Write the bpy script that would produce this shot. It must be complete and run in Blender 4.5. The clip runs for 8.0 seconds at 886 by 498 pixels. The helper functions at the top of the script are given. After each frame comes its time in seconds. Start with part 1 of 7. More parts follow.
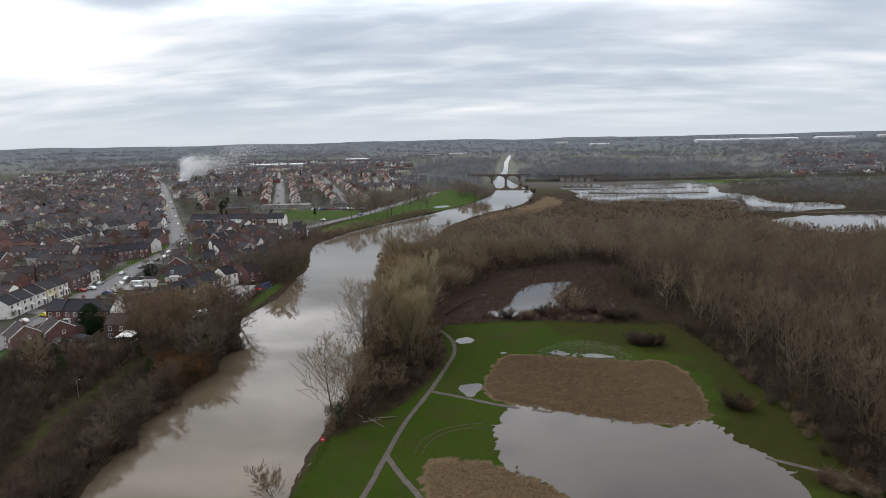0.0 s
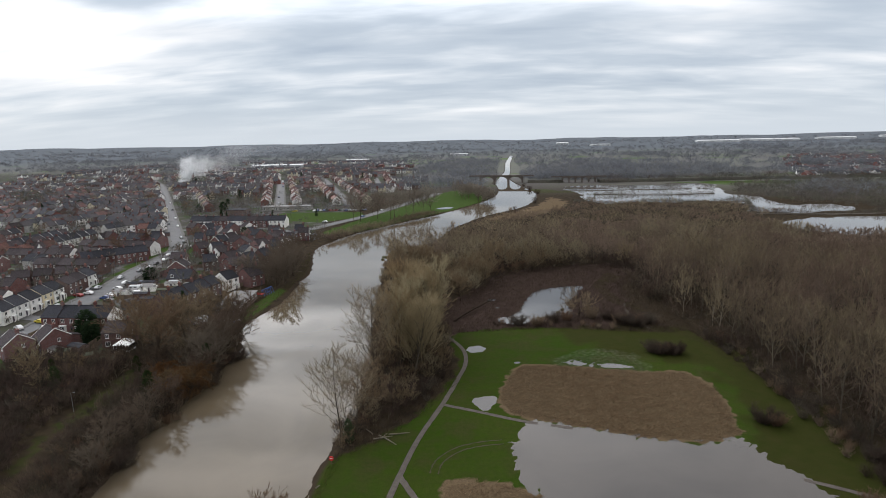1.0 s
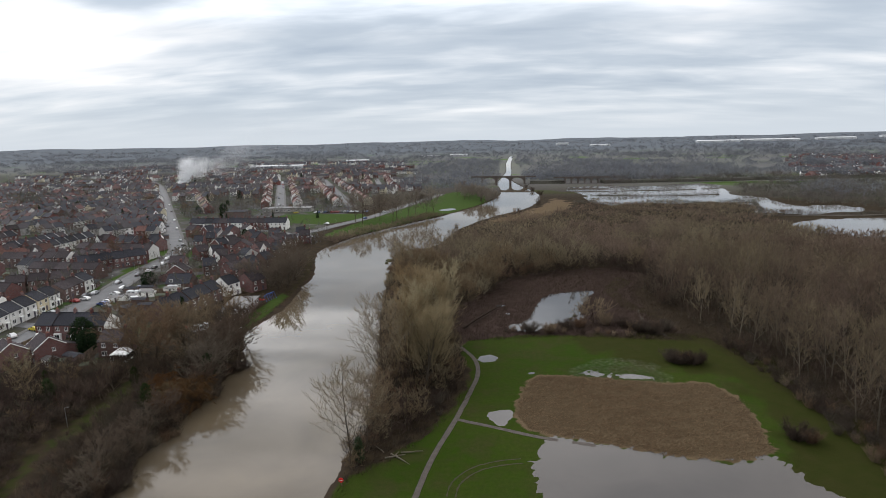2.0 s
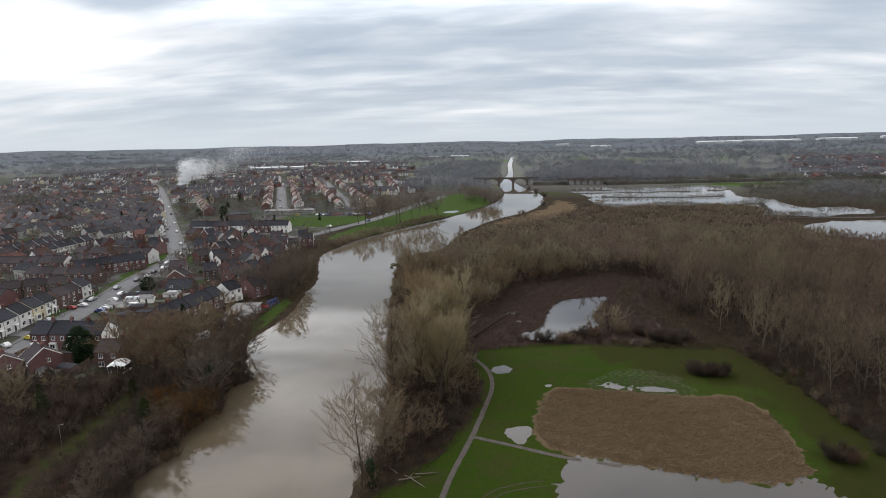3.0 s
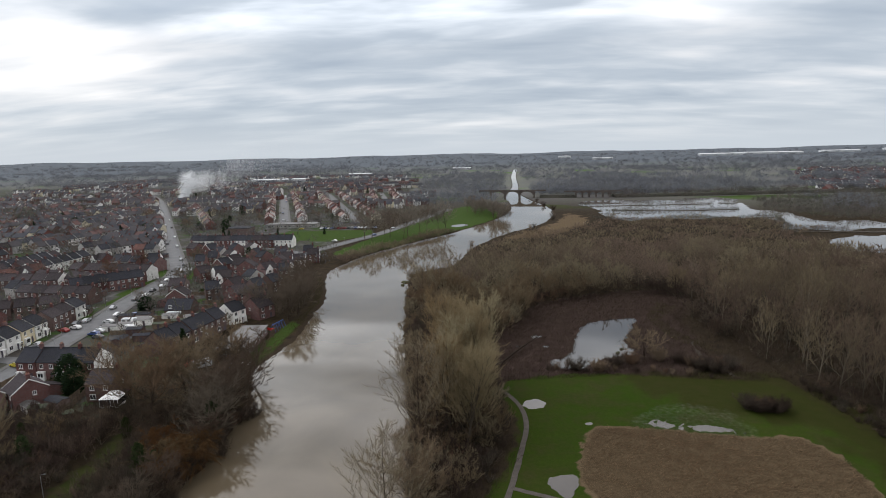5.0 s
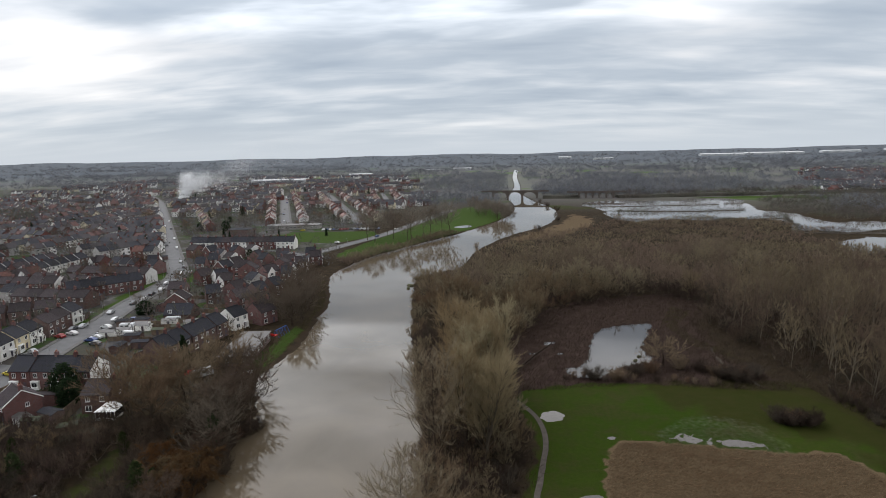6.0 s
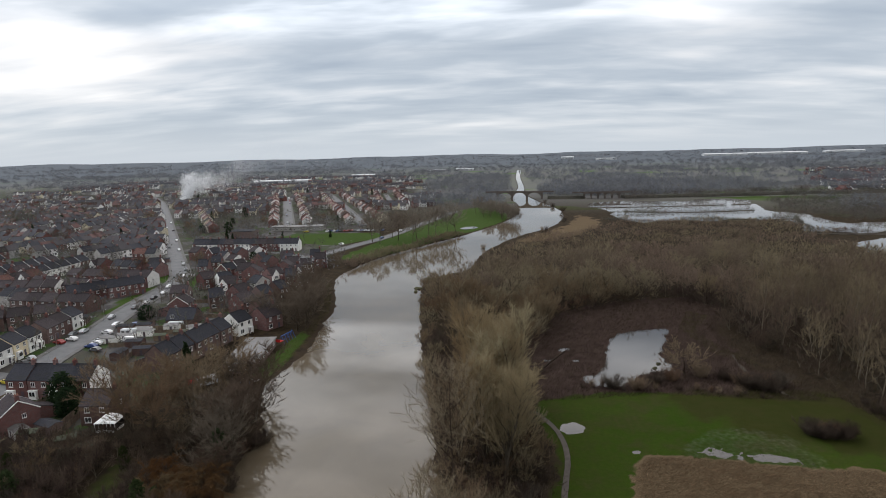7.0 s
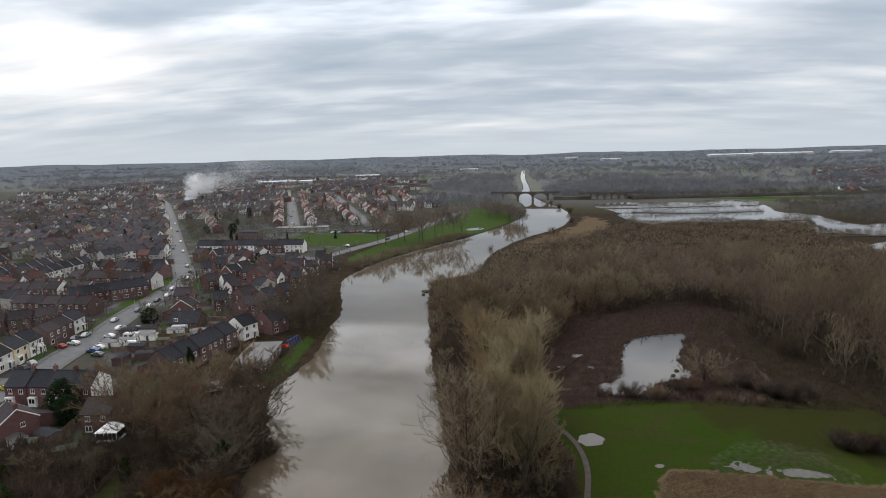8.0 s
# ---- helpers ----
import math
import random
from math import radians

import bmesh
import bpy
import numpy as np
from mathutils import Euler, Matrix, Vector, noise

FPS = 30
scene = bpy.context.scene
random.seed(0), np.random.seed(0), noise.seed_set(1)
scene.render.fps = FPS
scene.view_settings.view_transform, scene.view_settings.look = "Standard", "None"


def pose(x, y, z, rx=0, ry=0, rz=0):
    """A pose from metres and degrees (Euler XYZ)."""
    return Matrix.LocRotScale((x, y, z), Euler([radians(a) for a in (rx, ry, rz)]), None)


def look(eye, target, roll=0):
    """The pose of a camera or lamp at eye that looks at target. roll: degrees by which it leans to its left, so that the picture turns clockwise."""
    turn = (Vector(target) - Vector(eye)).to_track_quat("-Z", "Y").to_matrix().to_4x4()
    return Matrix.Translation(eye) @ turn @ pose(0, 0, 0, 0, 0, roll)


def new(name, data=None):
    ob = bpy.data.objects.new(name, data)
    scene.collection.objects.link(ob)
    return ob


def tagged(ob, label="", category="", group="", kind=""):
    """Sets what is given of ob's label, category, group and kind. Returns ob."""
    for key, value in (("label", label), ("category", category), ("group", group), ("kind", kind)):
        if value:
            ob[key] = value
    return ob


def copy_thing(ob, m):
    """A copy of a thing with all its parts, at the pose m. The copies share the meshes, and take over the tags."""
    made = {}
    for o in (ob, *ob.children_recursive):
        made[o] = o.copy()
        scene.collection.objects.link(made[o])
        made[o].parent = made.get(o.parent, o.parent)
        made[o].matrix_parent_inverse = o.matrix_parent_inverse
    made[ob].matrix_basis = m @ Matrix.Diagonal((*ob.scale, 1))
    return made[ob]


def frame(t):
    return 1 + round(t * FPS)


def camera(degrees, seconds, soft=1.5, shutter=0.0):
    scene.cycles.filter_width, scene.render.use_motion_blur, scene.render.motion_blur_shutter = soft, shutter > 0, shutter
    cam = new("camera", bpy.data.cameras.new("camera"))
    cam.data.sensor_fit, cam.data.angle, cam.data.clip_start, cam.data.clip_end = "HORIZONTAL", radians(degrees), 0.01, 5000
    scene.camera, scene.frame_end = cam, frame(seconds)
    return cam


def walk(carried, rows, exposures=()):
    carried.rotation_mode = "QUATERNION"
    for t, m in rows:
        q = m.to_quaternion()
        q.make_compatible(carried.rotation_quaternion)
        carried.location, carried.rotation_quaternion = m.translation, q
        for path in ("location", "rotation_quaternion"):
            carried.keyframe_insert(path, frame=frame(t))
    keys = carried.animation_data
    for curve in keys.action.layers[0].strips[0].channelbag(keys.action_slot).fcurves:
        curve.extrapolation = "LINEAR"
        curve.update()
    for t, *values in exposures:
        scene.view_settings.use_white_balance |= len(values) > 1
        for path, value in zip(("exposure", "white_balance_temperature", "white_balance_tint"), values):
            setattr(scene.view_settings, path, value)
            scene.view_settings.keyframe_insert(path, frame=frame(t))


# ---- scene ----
cam = camera(76.1, 8.0, soft=0.9)
PATH = [
    (0, (13.824, 5.01, 62.91), (13.682, 6.967, 62.521), -1.2),
    (0.5, (11.963, 8.385, 62.942), (11.823, 10.342, 62.554), -1.2),
    (1, (10.133, 11.735, 62.975), (9.992, 13.692, 62.588), -1.2),
    (1.5, (8.295, 15.049, 63.038), (8.156, 17.006, 62.652), -1.2),
    (3, (2.649, 25.026, 63.379), (2.512, 26.984, 62.997), -1.3),
    (3.5, (0.796, 28.516, 63.412), (0.659, 30.476, 63.037), -1.2),
    (4, (-1.079, 32.004, 63.392), (-1.216, 33.966, 63.028), -1.3),
    (4.5, (-2.979, 35.46, 63.342), (-3.117, 37.425, 62.999), -1.3),
    (6, (-8.678, 45.595, 63.169), (-8.814, 47.562, 62.829), -1.3),
    (6.5, (-10.482, 48.677, 63.131), (-10.622, 50.643, 62.792), -1.3),
    (7, (-12.042, 51.423, 63.101), (-12.184, 53.389, 62.763), -1.4),
    (7.5, (-13.355, 53.895, 63.053), (-13.505, 55.861, 62.717), -1.4),
    (8, (-14.591, 56.256, 63.013), (-14.745, 58.221, 62.677), -1.4),
]
walk(cam, [(t, look(eye, target, roll)) for t, eye, target, roll in PATH], exposures=[(0.0, 0.0, 6330, 11), (3.0, -0.02, 6330, 11), (4.5, -0.12, 6330, 11), (8.0, -0.14, 6330, 11)])

# ---- world, sun, exposure ----
SUN_AZ, SUN_EL = radians(-72.0), radians(46.0)   # azimuth from +y towards +x
SUN_WAY = Vector((math.sin(SUN_AZ) * math.cos(SUN_EL), math.cos(SUN_AZ) * math.cos(SUN_EL), math.sin(SUN_EL)))


class Nodes:
    """Short wiring for node trees."""

    def __init__(self, tree):
        self.t = tree

    def add(self, kind, inputs=None, operation="", blend="", clamp=False):
        n = self.t.nodes.new(kind)
        if operation:
            n.operation = operation
        if kind == "ShaderNodeMath":
            n.use_clamp = clamp
        if blend:
            n.data_type, n.blend_type = "RGBA", blend
        for k, v in (inputs or {}).items():
            self.put(n.inputs[k], v)
        return n

    def put(self, socket, v):
        if isinstance(v, bpy.types.NodeSocket):
            self.t.links.new(v, socket)
        else:
            socket.default_value = v

    def math(self, op, a, b=0.0, c=0.0, clamp=False):
        n = self.add("ShaderNodeMath", {0: a, 1: b, 2: c}, operation=op, clamp=clamp)
        return n.outputs[0]

    def mix(self, f, a, b, blend="MIX"):
        n = self.add("ShaderNodeMix", blend=blend)
        self.put(n.inputs[0], f), self.put(n.inputs[6], a), self.put(n.inputs[7], b)
        return n.outputs[2]

    def ramp(self, f, *stops):
        n = self.add("ShaderNodeValToRGB", {0: f})
        e = n.color_ramp.elements
        while len(e) < len(stops):
            e.new(0.5)
        for el, (p, c) in zip(e, stops):
            el.position = p
            el.color = c if len(c) == 4 else (*c, 1)
        return n.outputs[0]

    def step(self, v, lo, hi, to0=0.0, to1=1.0):
        n = self.add("ShaderNodeMapRange", {0: v, 1: lo, 2: hi, 3: to0, 4: to1})
        return n.outputs[0]

    def noise(self, vec, scale, detail=4.0, rough=0.55, out=0, distort=0.0):
        n = self.add("ShaderNodeTexNoise", {"Scale": scale, "Detail": detail, "Roughness": rough, "Distortion": distort})
        if vec is not None:
            self.put(n.inputs["Vector"], vec)
        return n.outputs[out]


def rgba(c):
    return (*c, 1.0) if len(c) == 3 else c


world = bpy.data.worlds.new("overcast_sky")
scene.world = world
world.use_nodes = True
world.node_tree.nodes.clear()
w = Nodes(world.node_tree)
sky = w.add("ShaderNodeTexSky")
sky.sky_type, sky.sun_disc, sky.sun_elevation, sky.sun_rotation = "NISHITA", False, SUN_EL, SUN_AZ
gen = w.add("ShaderNodeTexCoord").outputs["Generated"]
sep = w.add("ShaderNodeSeparateXYZ", {0: gen})
up = w.math("MAXIMUM", sep.outputs[2], 0.0)
den = w.math("ADD", up, 0.15)
layer = w.add("ShaderNodeCombineXYZ", {0: w.math("MULTIPLY", w.math("DIVIDE", sep.outputs[0], den), 0.45), 1: w.math("DIVIDE", sep.outputs[1], den), 2: 0.37}).outputs[0]
broad = w.noise(layer, 0.95, 2.0, 0.5, distort=0.2)
fine = w.noise(layer, 3.2, 4.0, 0.48, distort=0.25)
cover = w.math("ADD", w.math("MULTIPLY", broad, 0.58), w.math("MULTIPLY", fine, 0.42))
low = w.step(up, 0.0, 0.085, 0.0, 1.0)
left = w.add("ShaderNodeVectorMath", {0: gen, 1: (-0.60, 0.787, 0.15)}, operation="DOT_PRODUCT").outputs["Value"]
thinner = w.math("POWER", w.math("MAXIMUM", left, 0.0), 95.0)
bright = w.math("ADD", cover, w.math("MULTIPLY", w.math("SUBTRACT", w.math("ADD", thinner, w.step(up, 0.11, 0.22, 0.0, 0.6)), 0.10), 0.075))
tone = w.ramp(bright, (0.37, (0.49, 0.56, 0.64)), (0.46, (0.60, 0.665, 0.73)), (0.54, (0.78, 0.825, 0.865)), (0.61, (0.97, 0.98, 0.985)), (0.70, (1.22, 1.20, 1.17)))
patch = w.step(cover, 0.42, 0.57, 0.30, 1.45)
veil_way = w.add("ShaderNodeVectorMath", {0: gen, 1: (-0.20, 0.865, 0.46)}, operation="DOT_PRODUCT").outputs["Value"]
veil_glow = w.math("POWER", w.math("MAXIMUM", veil_way, 0.0), 6.0)
high = w.math("ADD", 1.0, w.math("MULTIPLY", w.step(up, 0.17, 0.32, 0.0, 1.0), w.math("MULTIPLY", patch, w.math("ADD", 0.30, w.math("MULTIPLY", veil_glow, 1.5)))))
warm = w.mix(w.step(up, 0.2, 0.5, 0.0, 0.6), (1, 1, 1, 1), (1.06, 0.98, 0.90, 1))
tone = w.add("ShaderNodeVectorMath", {0: w.mix(1.0, tone, warm, "MULTIPLY"), 3: high}, operation="SCALE").outputs[0]
hazy = w.mix(low, (0.69, 0.75, 0.80, 1), tone)
clouds = w.add("ShaderNodeBackground", {0: hazy, 1: 1.0})
clear = w.add("ShaderNodeBackground", {0: sky.outputs[0], 1: 0.10})
veil = w.add("ShaderNodeMixShader", {0: 0.93, 1: clear.outputs[0], 2: clouds.outputs[0]})
w.add("ShaderNodeOutputWorld", {0: veil.outputs[0]})

sun = new("sun", bpy.data.lights.new("sun", "SUN"))
sun.data.energy, sun.data.angle, sun.data.color = 2.0, radians(50), (0.98, 0.98, 1.0)
sun.matrix_world = look(SUN_WAY * 100, (0, 0, 0))

# ---- materials ----


def material(name, rough=0.9, metal=0.0, spec=0.3):
    m = bpy.data.materials.new(name)
    m.use_nodes = True
    m.node_tree.nodes.clear()
    n = Nodes(m.node_tree)
    b = n.add("ShaderNodeBsdfPrincipled", {"Roughness": rough, "Metallic": metal, "Specular IOR Level": spec})
    n.add("ShaderNodeOutputMaterial", {0: b.outputs[0]})
    return m, n, b


def bump(n, b, height, strength=0.4, dist=0.05):
    bp = n.add("ShaderNodeBump", {"Strength": strength, "Distance": dist, "Height": height})
    n.put(b.inputs["Normal"], bp.outputs[0])


def position(n):
    return n.add("ShaderNodeNewGeometry").outputs["Position"]


def local(n):
    return n.add("ShaderNodeTexCoord").outputs["Object"]


def plain(name, a, b_, rough=0.8, scale=2.0, metal=0.0, spec=0.3, vary=0.0, relief=0.2, fine_scale=14.0):
    """Two-tone surface: broad stains, fine grain, and a shift of brightness from object to object."""
    m, n, b = material(name, rough, metal, spec)
    p = position(n)
    c = n.mix(n.step(n.noise(p, scale), 0.35, 0.65), rgba(a), rgba(b_))
    g = n.noise(p, fine_scale, 3.0)
    c = n.mix(0.5, c, n.ramp(g, (0.3, (0.3, 0.3, 0.3)), (0.7, (0.7, 0.7, 0.7))), "OVERLAY")
    if vary:
        r = n.add("ShaderNodeObjectInfo").outputs["Random"]
        hsv = n.add("ShaderNodeHueSaturation", {"Value": n.step(r, 0, 1, 1 - vary, 1 + vary), "Hue": n.step(r, 0, 1, 0.5 - 0.02 * vary, 0.5 + 0.03 * vary), "Color": c})
        c = hsv.outputs[0]
    n.put(b.inputs["Base Color"], c)
    if relief:
        bump(n, b, g, relief, 0.03)
    return m


def let_through(n, b, colour, share):
    """Thin growth: part of the light passes to its far side."""
    t = n.add("ShaderNodeBsdfTranslucent", {0: colour})
    both = n.add("ShaderNodeMixShader", {0: share, 1: b.outputs[0], 2: t.outputs[0]})
    n.put(next(o for o in n.t.nodes if o.type == "OUTPUT_MATERIAL").inputs[0], both.outputs[0])


def bark(name, a, b_, rnd=0.35, thin=0.45):
    """Wood of trunks or twigs: tone by piece and by tree."""
    m, n, b = material(name, 0.95, 0, 0.02)
    isl = n.add("ShaderNodeNewGeometry").outputs["Random Per Island"]
    own = n.add("ShaderNodeObjectInfo").outputs["Random"]
    c = n.mix(isl, rgba(a), rgba(b_))
    hsv = n.add("ShaderNodeHueSaturation", {"Value": n.step(own, 0, 1, 1 - rnd, 1 + rnd), "Hue": n.step(own, 0, 1, 0.485, 0.515), "Saturation": n.step(own, 0, 1, 1.15, 0.85), "Color": c})
    n.put(b.inputs["Base Color"], hsv.outputs[0])
    if thin:
        let_through(n, b, hsv.outputs[0], thin)
    return m


def wood_mass(name, a, b_, c_):
    """Twigs of many joined trees: tone drifts over the wood in patches."""
    m, n, b = material(name, 0.95, 0, 0.02)
    isl = n.add("ShaderNodeNewGeometry").outputs["Random Per Island"]
    p = position(n)
    tree = n.t.nodes.new("ShaderNodeAttribute")
    tree.attribute_name = "tree"
    own = tree.outputs["Fac"]
    c = n.mix(n.step(n.math("ADD", n.noise(p, 0.020, 3), n.math("MULTIPLY", own, 0.14)), 0.50, 0.64), rgba(a), rgba(b_))
    c = n.mix(n.step(n.math("FRACT", n.math("MULTIPLY", own, 7.3)), 0.55, 1.0, 0.0, 0.75), c, rgba(c_))
    hsv = n.add("ShaderNodeHueSaturation", {"Value": n.math("MULTIPLY", n.step(own, 0, 1, 0.78, 1.22), n.step(isl, 0, 1, 0.82, 1.18)), "Color": c})
    n.put(b.inputs["Base Color"], hsv.outputs[0])
    let_through(n, b, hsv.outputs[0], 0.45)
    return m


M = {}
M["trunk"] = bark("bark_grey_brown", (0.075, 0.06, 0.045), (0.13, 0.105, 0.08))
M["trunk_dark"] = bark("bark_wet_dark", (0.046, 0.037, 0.029), (0.076, 0.061, 0.048))
M["twig_olive"] = bark("twigs_olive", (0.22, 0.176, 0.104), (0.29, 0.236, 0.145), 0.18)
M["twig_bank"] = bark("twigs_of_bank_trees", (0.150, 0.112, 0.074), (0.210, 0.160, 0.106), 0.2)
M["twig_brown"] = bark("twigs_brown", (0.125, 0.088, 0.060), (0.170, 0.120, 0.082), 0.25)
M["twig_wood"] = bark("twigs_of_wood_trees", (0.150, 0.115, 0.072), (0.185, 0.147, 0.095), 0.22)
M["twig_grey"] = bark("twigs_grey", (0.090, 0.069, 0.052), (0.130, 0.102, 0.078), 0.2)
M["dead_reed"] = wood_mass("dead_reed", (0.130, 0.088, 0.053), (0.160, 0.114, 0.070), (0.088, 0.068, 0.040))
M["twig_park"] = bark("twigs_of_park_trees", (0.160, 0.136, 0.112), (0.200, 0.172, 0.142), 0.2)
M["twig_dark"] = bark("twigs_dark", (0.04, 0.032, 0.026), (0.085, 0.066, 0.052))
M["twig_orange"] = bark("twigs_orange", (0.092, 0.057, 0.029), (0.128, 0.081, 0.041), 0.15)
M["evergreen"] = bark("evergreen_leaves", (0.012, 0.022, 0.012), (0.03, 0.048, 0.022), 0.2)
M["ivy"] = bark("ivy_leaves", (0.02, 0.03, 0.012), (0.045, 0.06, 0.025), 0.3)
M["hedge"] = bark("hedge_leaves", (0.03, 0.05, 0.015), (0.07, 0.10, 0.03), 0.3)
M["mass"] = wood_mass("twigs_of_wood", (0.164, 0.122, 0.093), (0.176, 0.146, 0.096), (0.122, 0.093, 0.077))
M["mass_tall"] = wood_mass("twigs_of_tall_wood", (0.136, 0.098, 0.074), (0.148, 0.119, 0.077), (0.102, 0.075, 0.061))
# distance haze is put into these twig colours: paler and bluer than the near woods
M["mass_hazed"] = wood_mass("haze_tinted_twigs", (0.140, 0.146, 0.162), (0.160, 0.163, 0.170), (0.118, 0.126, 0.144))
M["scrub_mass"] = wood_mass("twigs_of_scrub", (0.062, 0.044, 0.037), (0.082, 0.061, 0.045), (0.030, 0.033, 0.024))
M["garden_mass"] = wood_mass("garden_twigs", (0.115, 0.100, 0.090), (0.085, 0.086, 0.066), (0.070, 0.064, 0.062))
M["mass_trunk"] = wood_mass("trunks_of_wood", (0.09, 0.075, 0.055), (0.14, 0.12, 0.09), (0.06, 0.05, 0.04))


def water_mat(name, base, rough=0.05, ripple=0.12, scale=0.6, silt=None):
    m, n, b = material(name, rough, 0, 0.5)
    b.inputs["IOR"].default_value = 1.333
    p = position(n)
    c = rgba(base)
    if silt:
        c = n.mix(n.step(n.noise(p, 0.05, 4, distort=0.6), 0.35, 0.7), c, rgba(silt))
    n.put(b.inputs["Base Color"], c)
    n.put(b.inputs["Roughness"], n.step(n.noise(p, 0.03, 3), 0.35, 0.7, rough, rough * 2.2))
    h = n.math("ADD", n.noise(p, scale, 3), n.math("MULTIPLY", n.noise(p, scale * 0.17, 2), 2.0))
    bump(n, b, h, ripple, 0.06)
    return m


M["river"] = water_mat("silty_river_water", (0.088, 0.069, 0.045), 0.02, 0.035, 0.5, (0.064, 0.050, 0.033))
M["floodwater"] = water_mat("shallow_flood_water", (0.036, 0.032, 0.030), 0.02, 0.02, 0.8, (0.026, 0.023, 0.022))
M["lake"] = water_mat("far_flood_water", (0.10, 0.09, 0.08), 0.03, 0.04, 0.3)

# ---- the plan ----
LEFT_BANK = [(-20, -900), (-45, -150), (-57, 40), (-61, 93), (-65, 119), (-64, 150), (-66, 176), (-74, 197), (-71, 225), (-73, 255), (-76, 284), (-88, 330), (-87, 352),
             (-77, 391), (-54, 436), (-29, 480), (-2, 540), (18, 600), (28, 665), (29, 752), (24, 795), (34, 880), (52, 1086), (66, 1400), (100, 1900)]
RIGHT_BANK = [(25, -900), (-5, -150), (-20, 40), (-22, 94), (-22, 117), (-20, 135), (-23, 165), (-30, 210), (-37, 265), (-41, 307), (-41, 328), (-33, 341), (-21, 355),
              (-10, 413), (14, 474), (45, 525), (64, 595), (69, 665), (55, 790), (51, 885), (62, 1086), (77, 1400), (112, 1900)]
FLOOD = [(21, 130), (31, 128), (43, 124), (55, 122), (64, 124), (66, 116), (70, 110), (71, 100), (66, 84), (48, 74), (32, 80), (29, 95), (24, 101), (18, 105), (16, 114), (17, 123)]
REED_POOL = [(31, 163.4), (36, 165.6), (42, 165.0), (48, 164.2), (54, 160.2), (52, 159.3), (42, 160), (35, 161)]
PUDDLE_FAR = [(5, 174.5), (8.5, 177), (11, 173.5), (6.5, 171)]
PUDDLE_NEAR = [(7, 140.5), (10, 142), (13, 142.5), (13, 139), (11, 135), (9, 136)]
POND = [(15, 202), (21, 208), (24, 215), (28, 232), (36, 243), (51, 248), (51, 242), (42, 222), (42, 211), (33, 206), (24, 198), (18, 198)]
LAKE_A = [(114.5, 718), (156, 742), (222, 723), (245, 751), (292, 727), (275, 685), (278, 670), (259, 618), (272, 594), (274, 556), (267, 531), (275, 514), (305, 519), (312, 499), (304, 480), (275, 469), (250, 468), (227, 480), (241, 514), (239, 534), (228, 552),
          (203, 550), (181, 544), (164, 555), (142, 548), (123, 542), (110, 589), (116, 626), (109, 676)]
LAKE_B = [(222, 421), (240, 432), (262, 438), (300, 437), (330, 400), (300, 352), (240, 366), (222, 376), (214, 394)]
REEDS = [(17, 156), (21, 162), (31, 162), (52, 158.5), (64, 158), (68, 147), (65, 127), (63, 124.5), (55, 122), (42, 124), (27, 129), (16.5, 133), (13.5, 142)]
REEDS_NEAR = [(2, 105), (10, 107), (18, 105), (24, 101), (29, 95), (31, 82), (18, 72), (6, 85)]
MEADOW = [(-24, 70), (-22, 92), (-21, 111), (-12, 122), (-5, 134), (1, 150), (3, 165), (0, 186), (17, 193), (34, 194), (59, 189), (73, 186), (80, 158), (83, 126), (84, 112), (87, 95), (84, 60), (90, -120), (0, -120), (-18, 20)]
MUD = [(-6, 187), (-9, 206), (2, 233), (18, 266), (44, 284), (84, 288), (70, 248), (64, 216), (72, 189), (34, 192)]
PARK = [(-100, 388), (-86, 462), (-66, 545), (-50, 600), (-38, 660), (-8, 700), (8, 640), (16, 600), (0, 545), (-29, 484), (-54, 440), (-77, 396)]
GREEN = [(-182, 466), (-165, 492), (-140, 500), (-96, 500), (-86, 472), (-117, 438), (-150, 452)]


def smooth(points, per=6, closed=False):
    """Points of a Catmull-Rom curve through the given ones."""
    p = np.array(points, float)
    n = len(p)
    out = []
    for i in range(n if closed else n - 1):
        a, b, c, d = (p[(i + k) % n] if closed else p[min(max(i + k, 0), n - 1)] for k in (-1, 0, 1, 2))
        for t in np.linspace(0, 1, per, endpoint=False):
            out.append(0.5 * (2 * b + (c - a) * t + (2 * a - 5 * b + 4 * c - d) * t ** 2 + (3 * b - a - 3 * c + d) * t ** 3))
    if not closed:
        out.append(p[-1])
    return np.array(out)


def strip_away(pts, line):
    """away() for a band of points: only the pieces of a long outline beside the band count."""
    lo, hi = pts[:, 1].min(), pts[:, 1].max()
    a, b = line, np.roll(line, -1, 0)
    use = (np.maximum(a[:, 1], b[:, 1]) > lo - 70) & (np.minimum(a[:, 1], b[:, 1]) < hi + 70)
    best = np.full(len(pts), 3600.0)
    inside = np.zeros(len(pts), bool)
    for p, q in zip(a[use], b[use]):
        ab = q - p
        t = np.clip(((pts - p) @ ab) / max(ab @ ab, 1e-9), 0, 1)
        g = pts - p - t[:, None] * ab
        best = np.minimum(best, (g * g).sum(1))
        if p[1] != q[1]:
            cross = (p[1] > pts[:, 1]) != (q[1] > pts[:, 1])
            inside ^= cross & (pts[:, 0] < (q[0] - p[0]) * (pts[:, 1] - p[1]) / (q[1] - p[1]) + p[0])
    d = np.sqrt(best)
    return np.where(inside, -d, d)


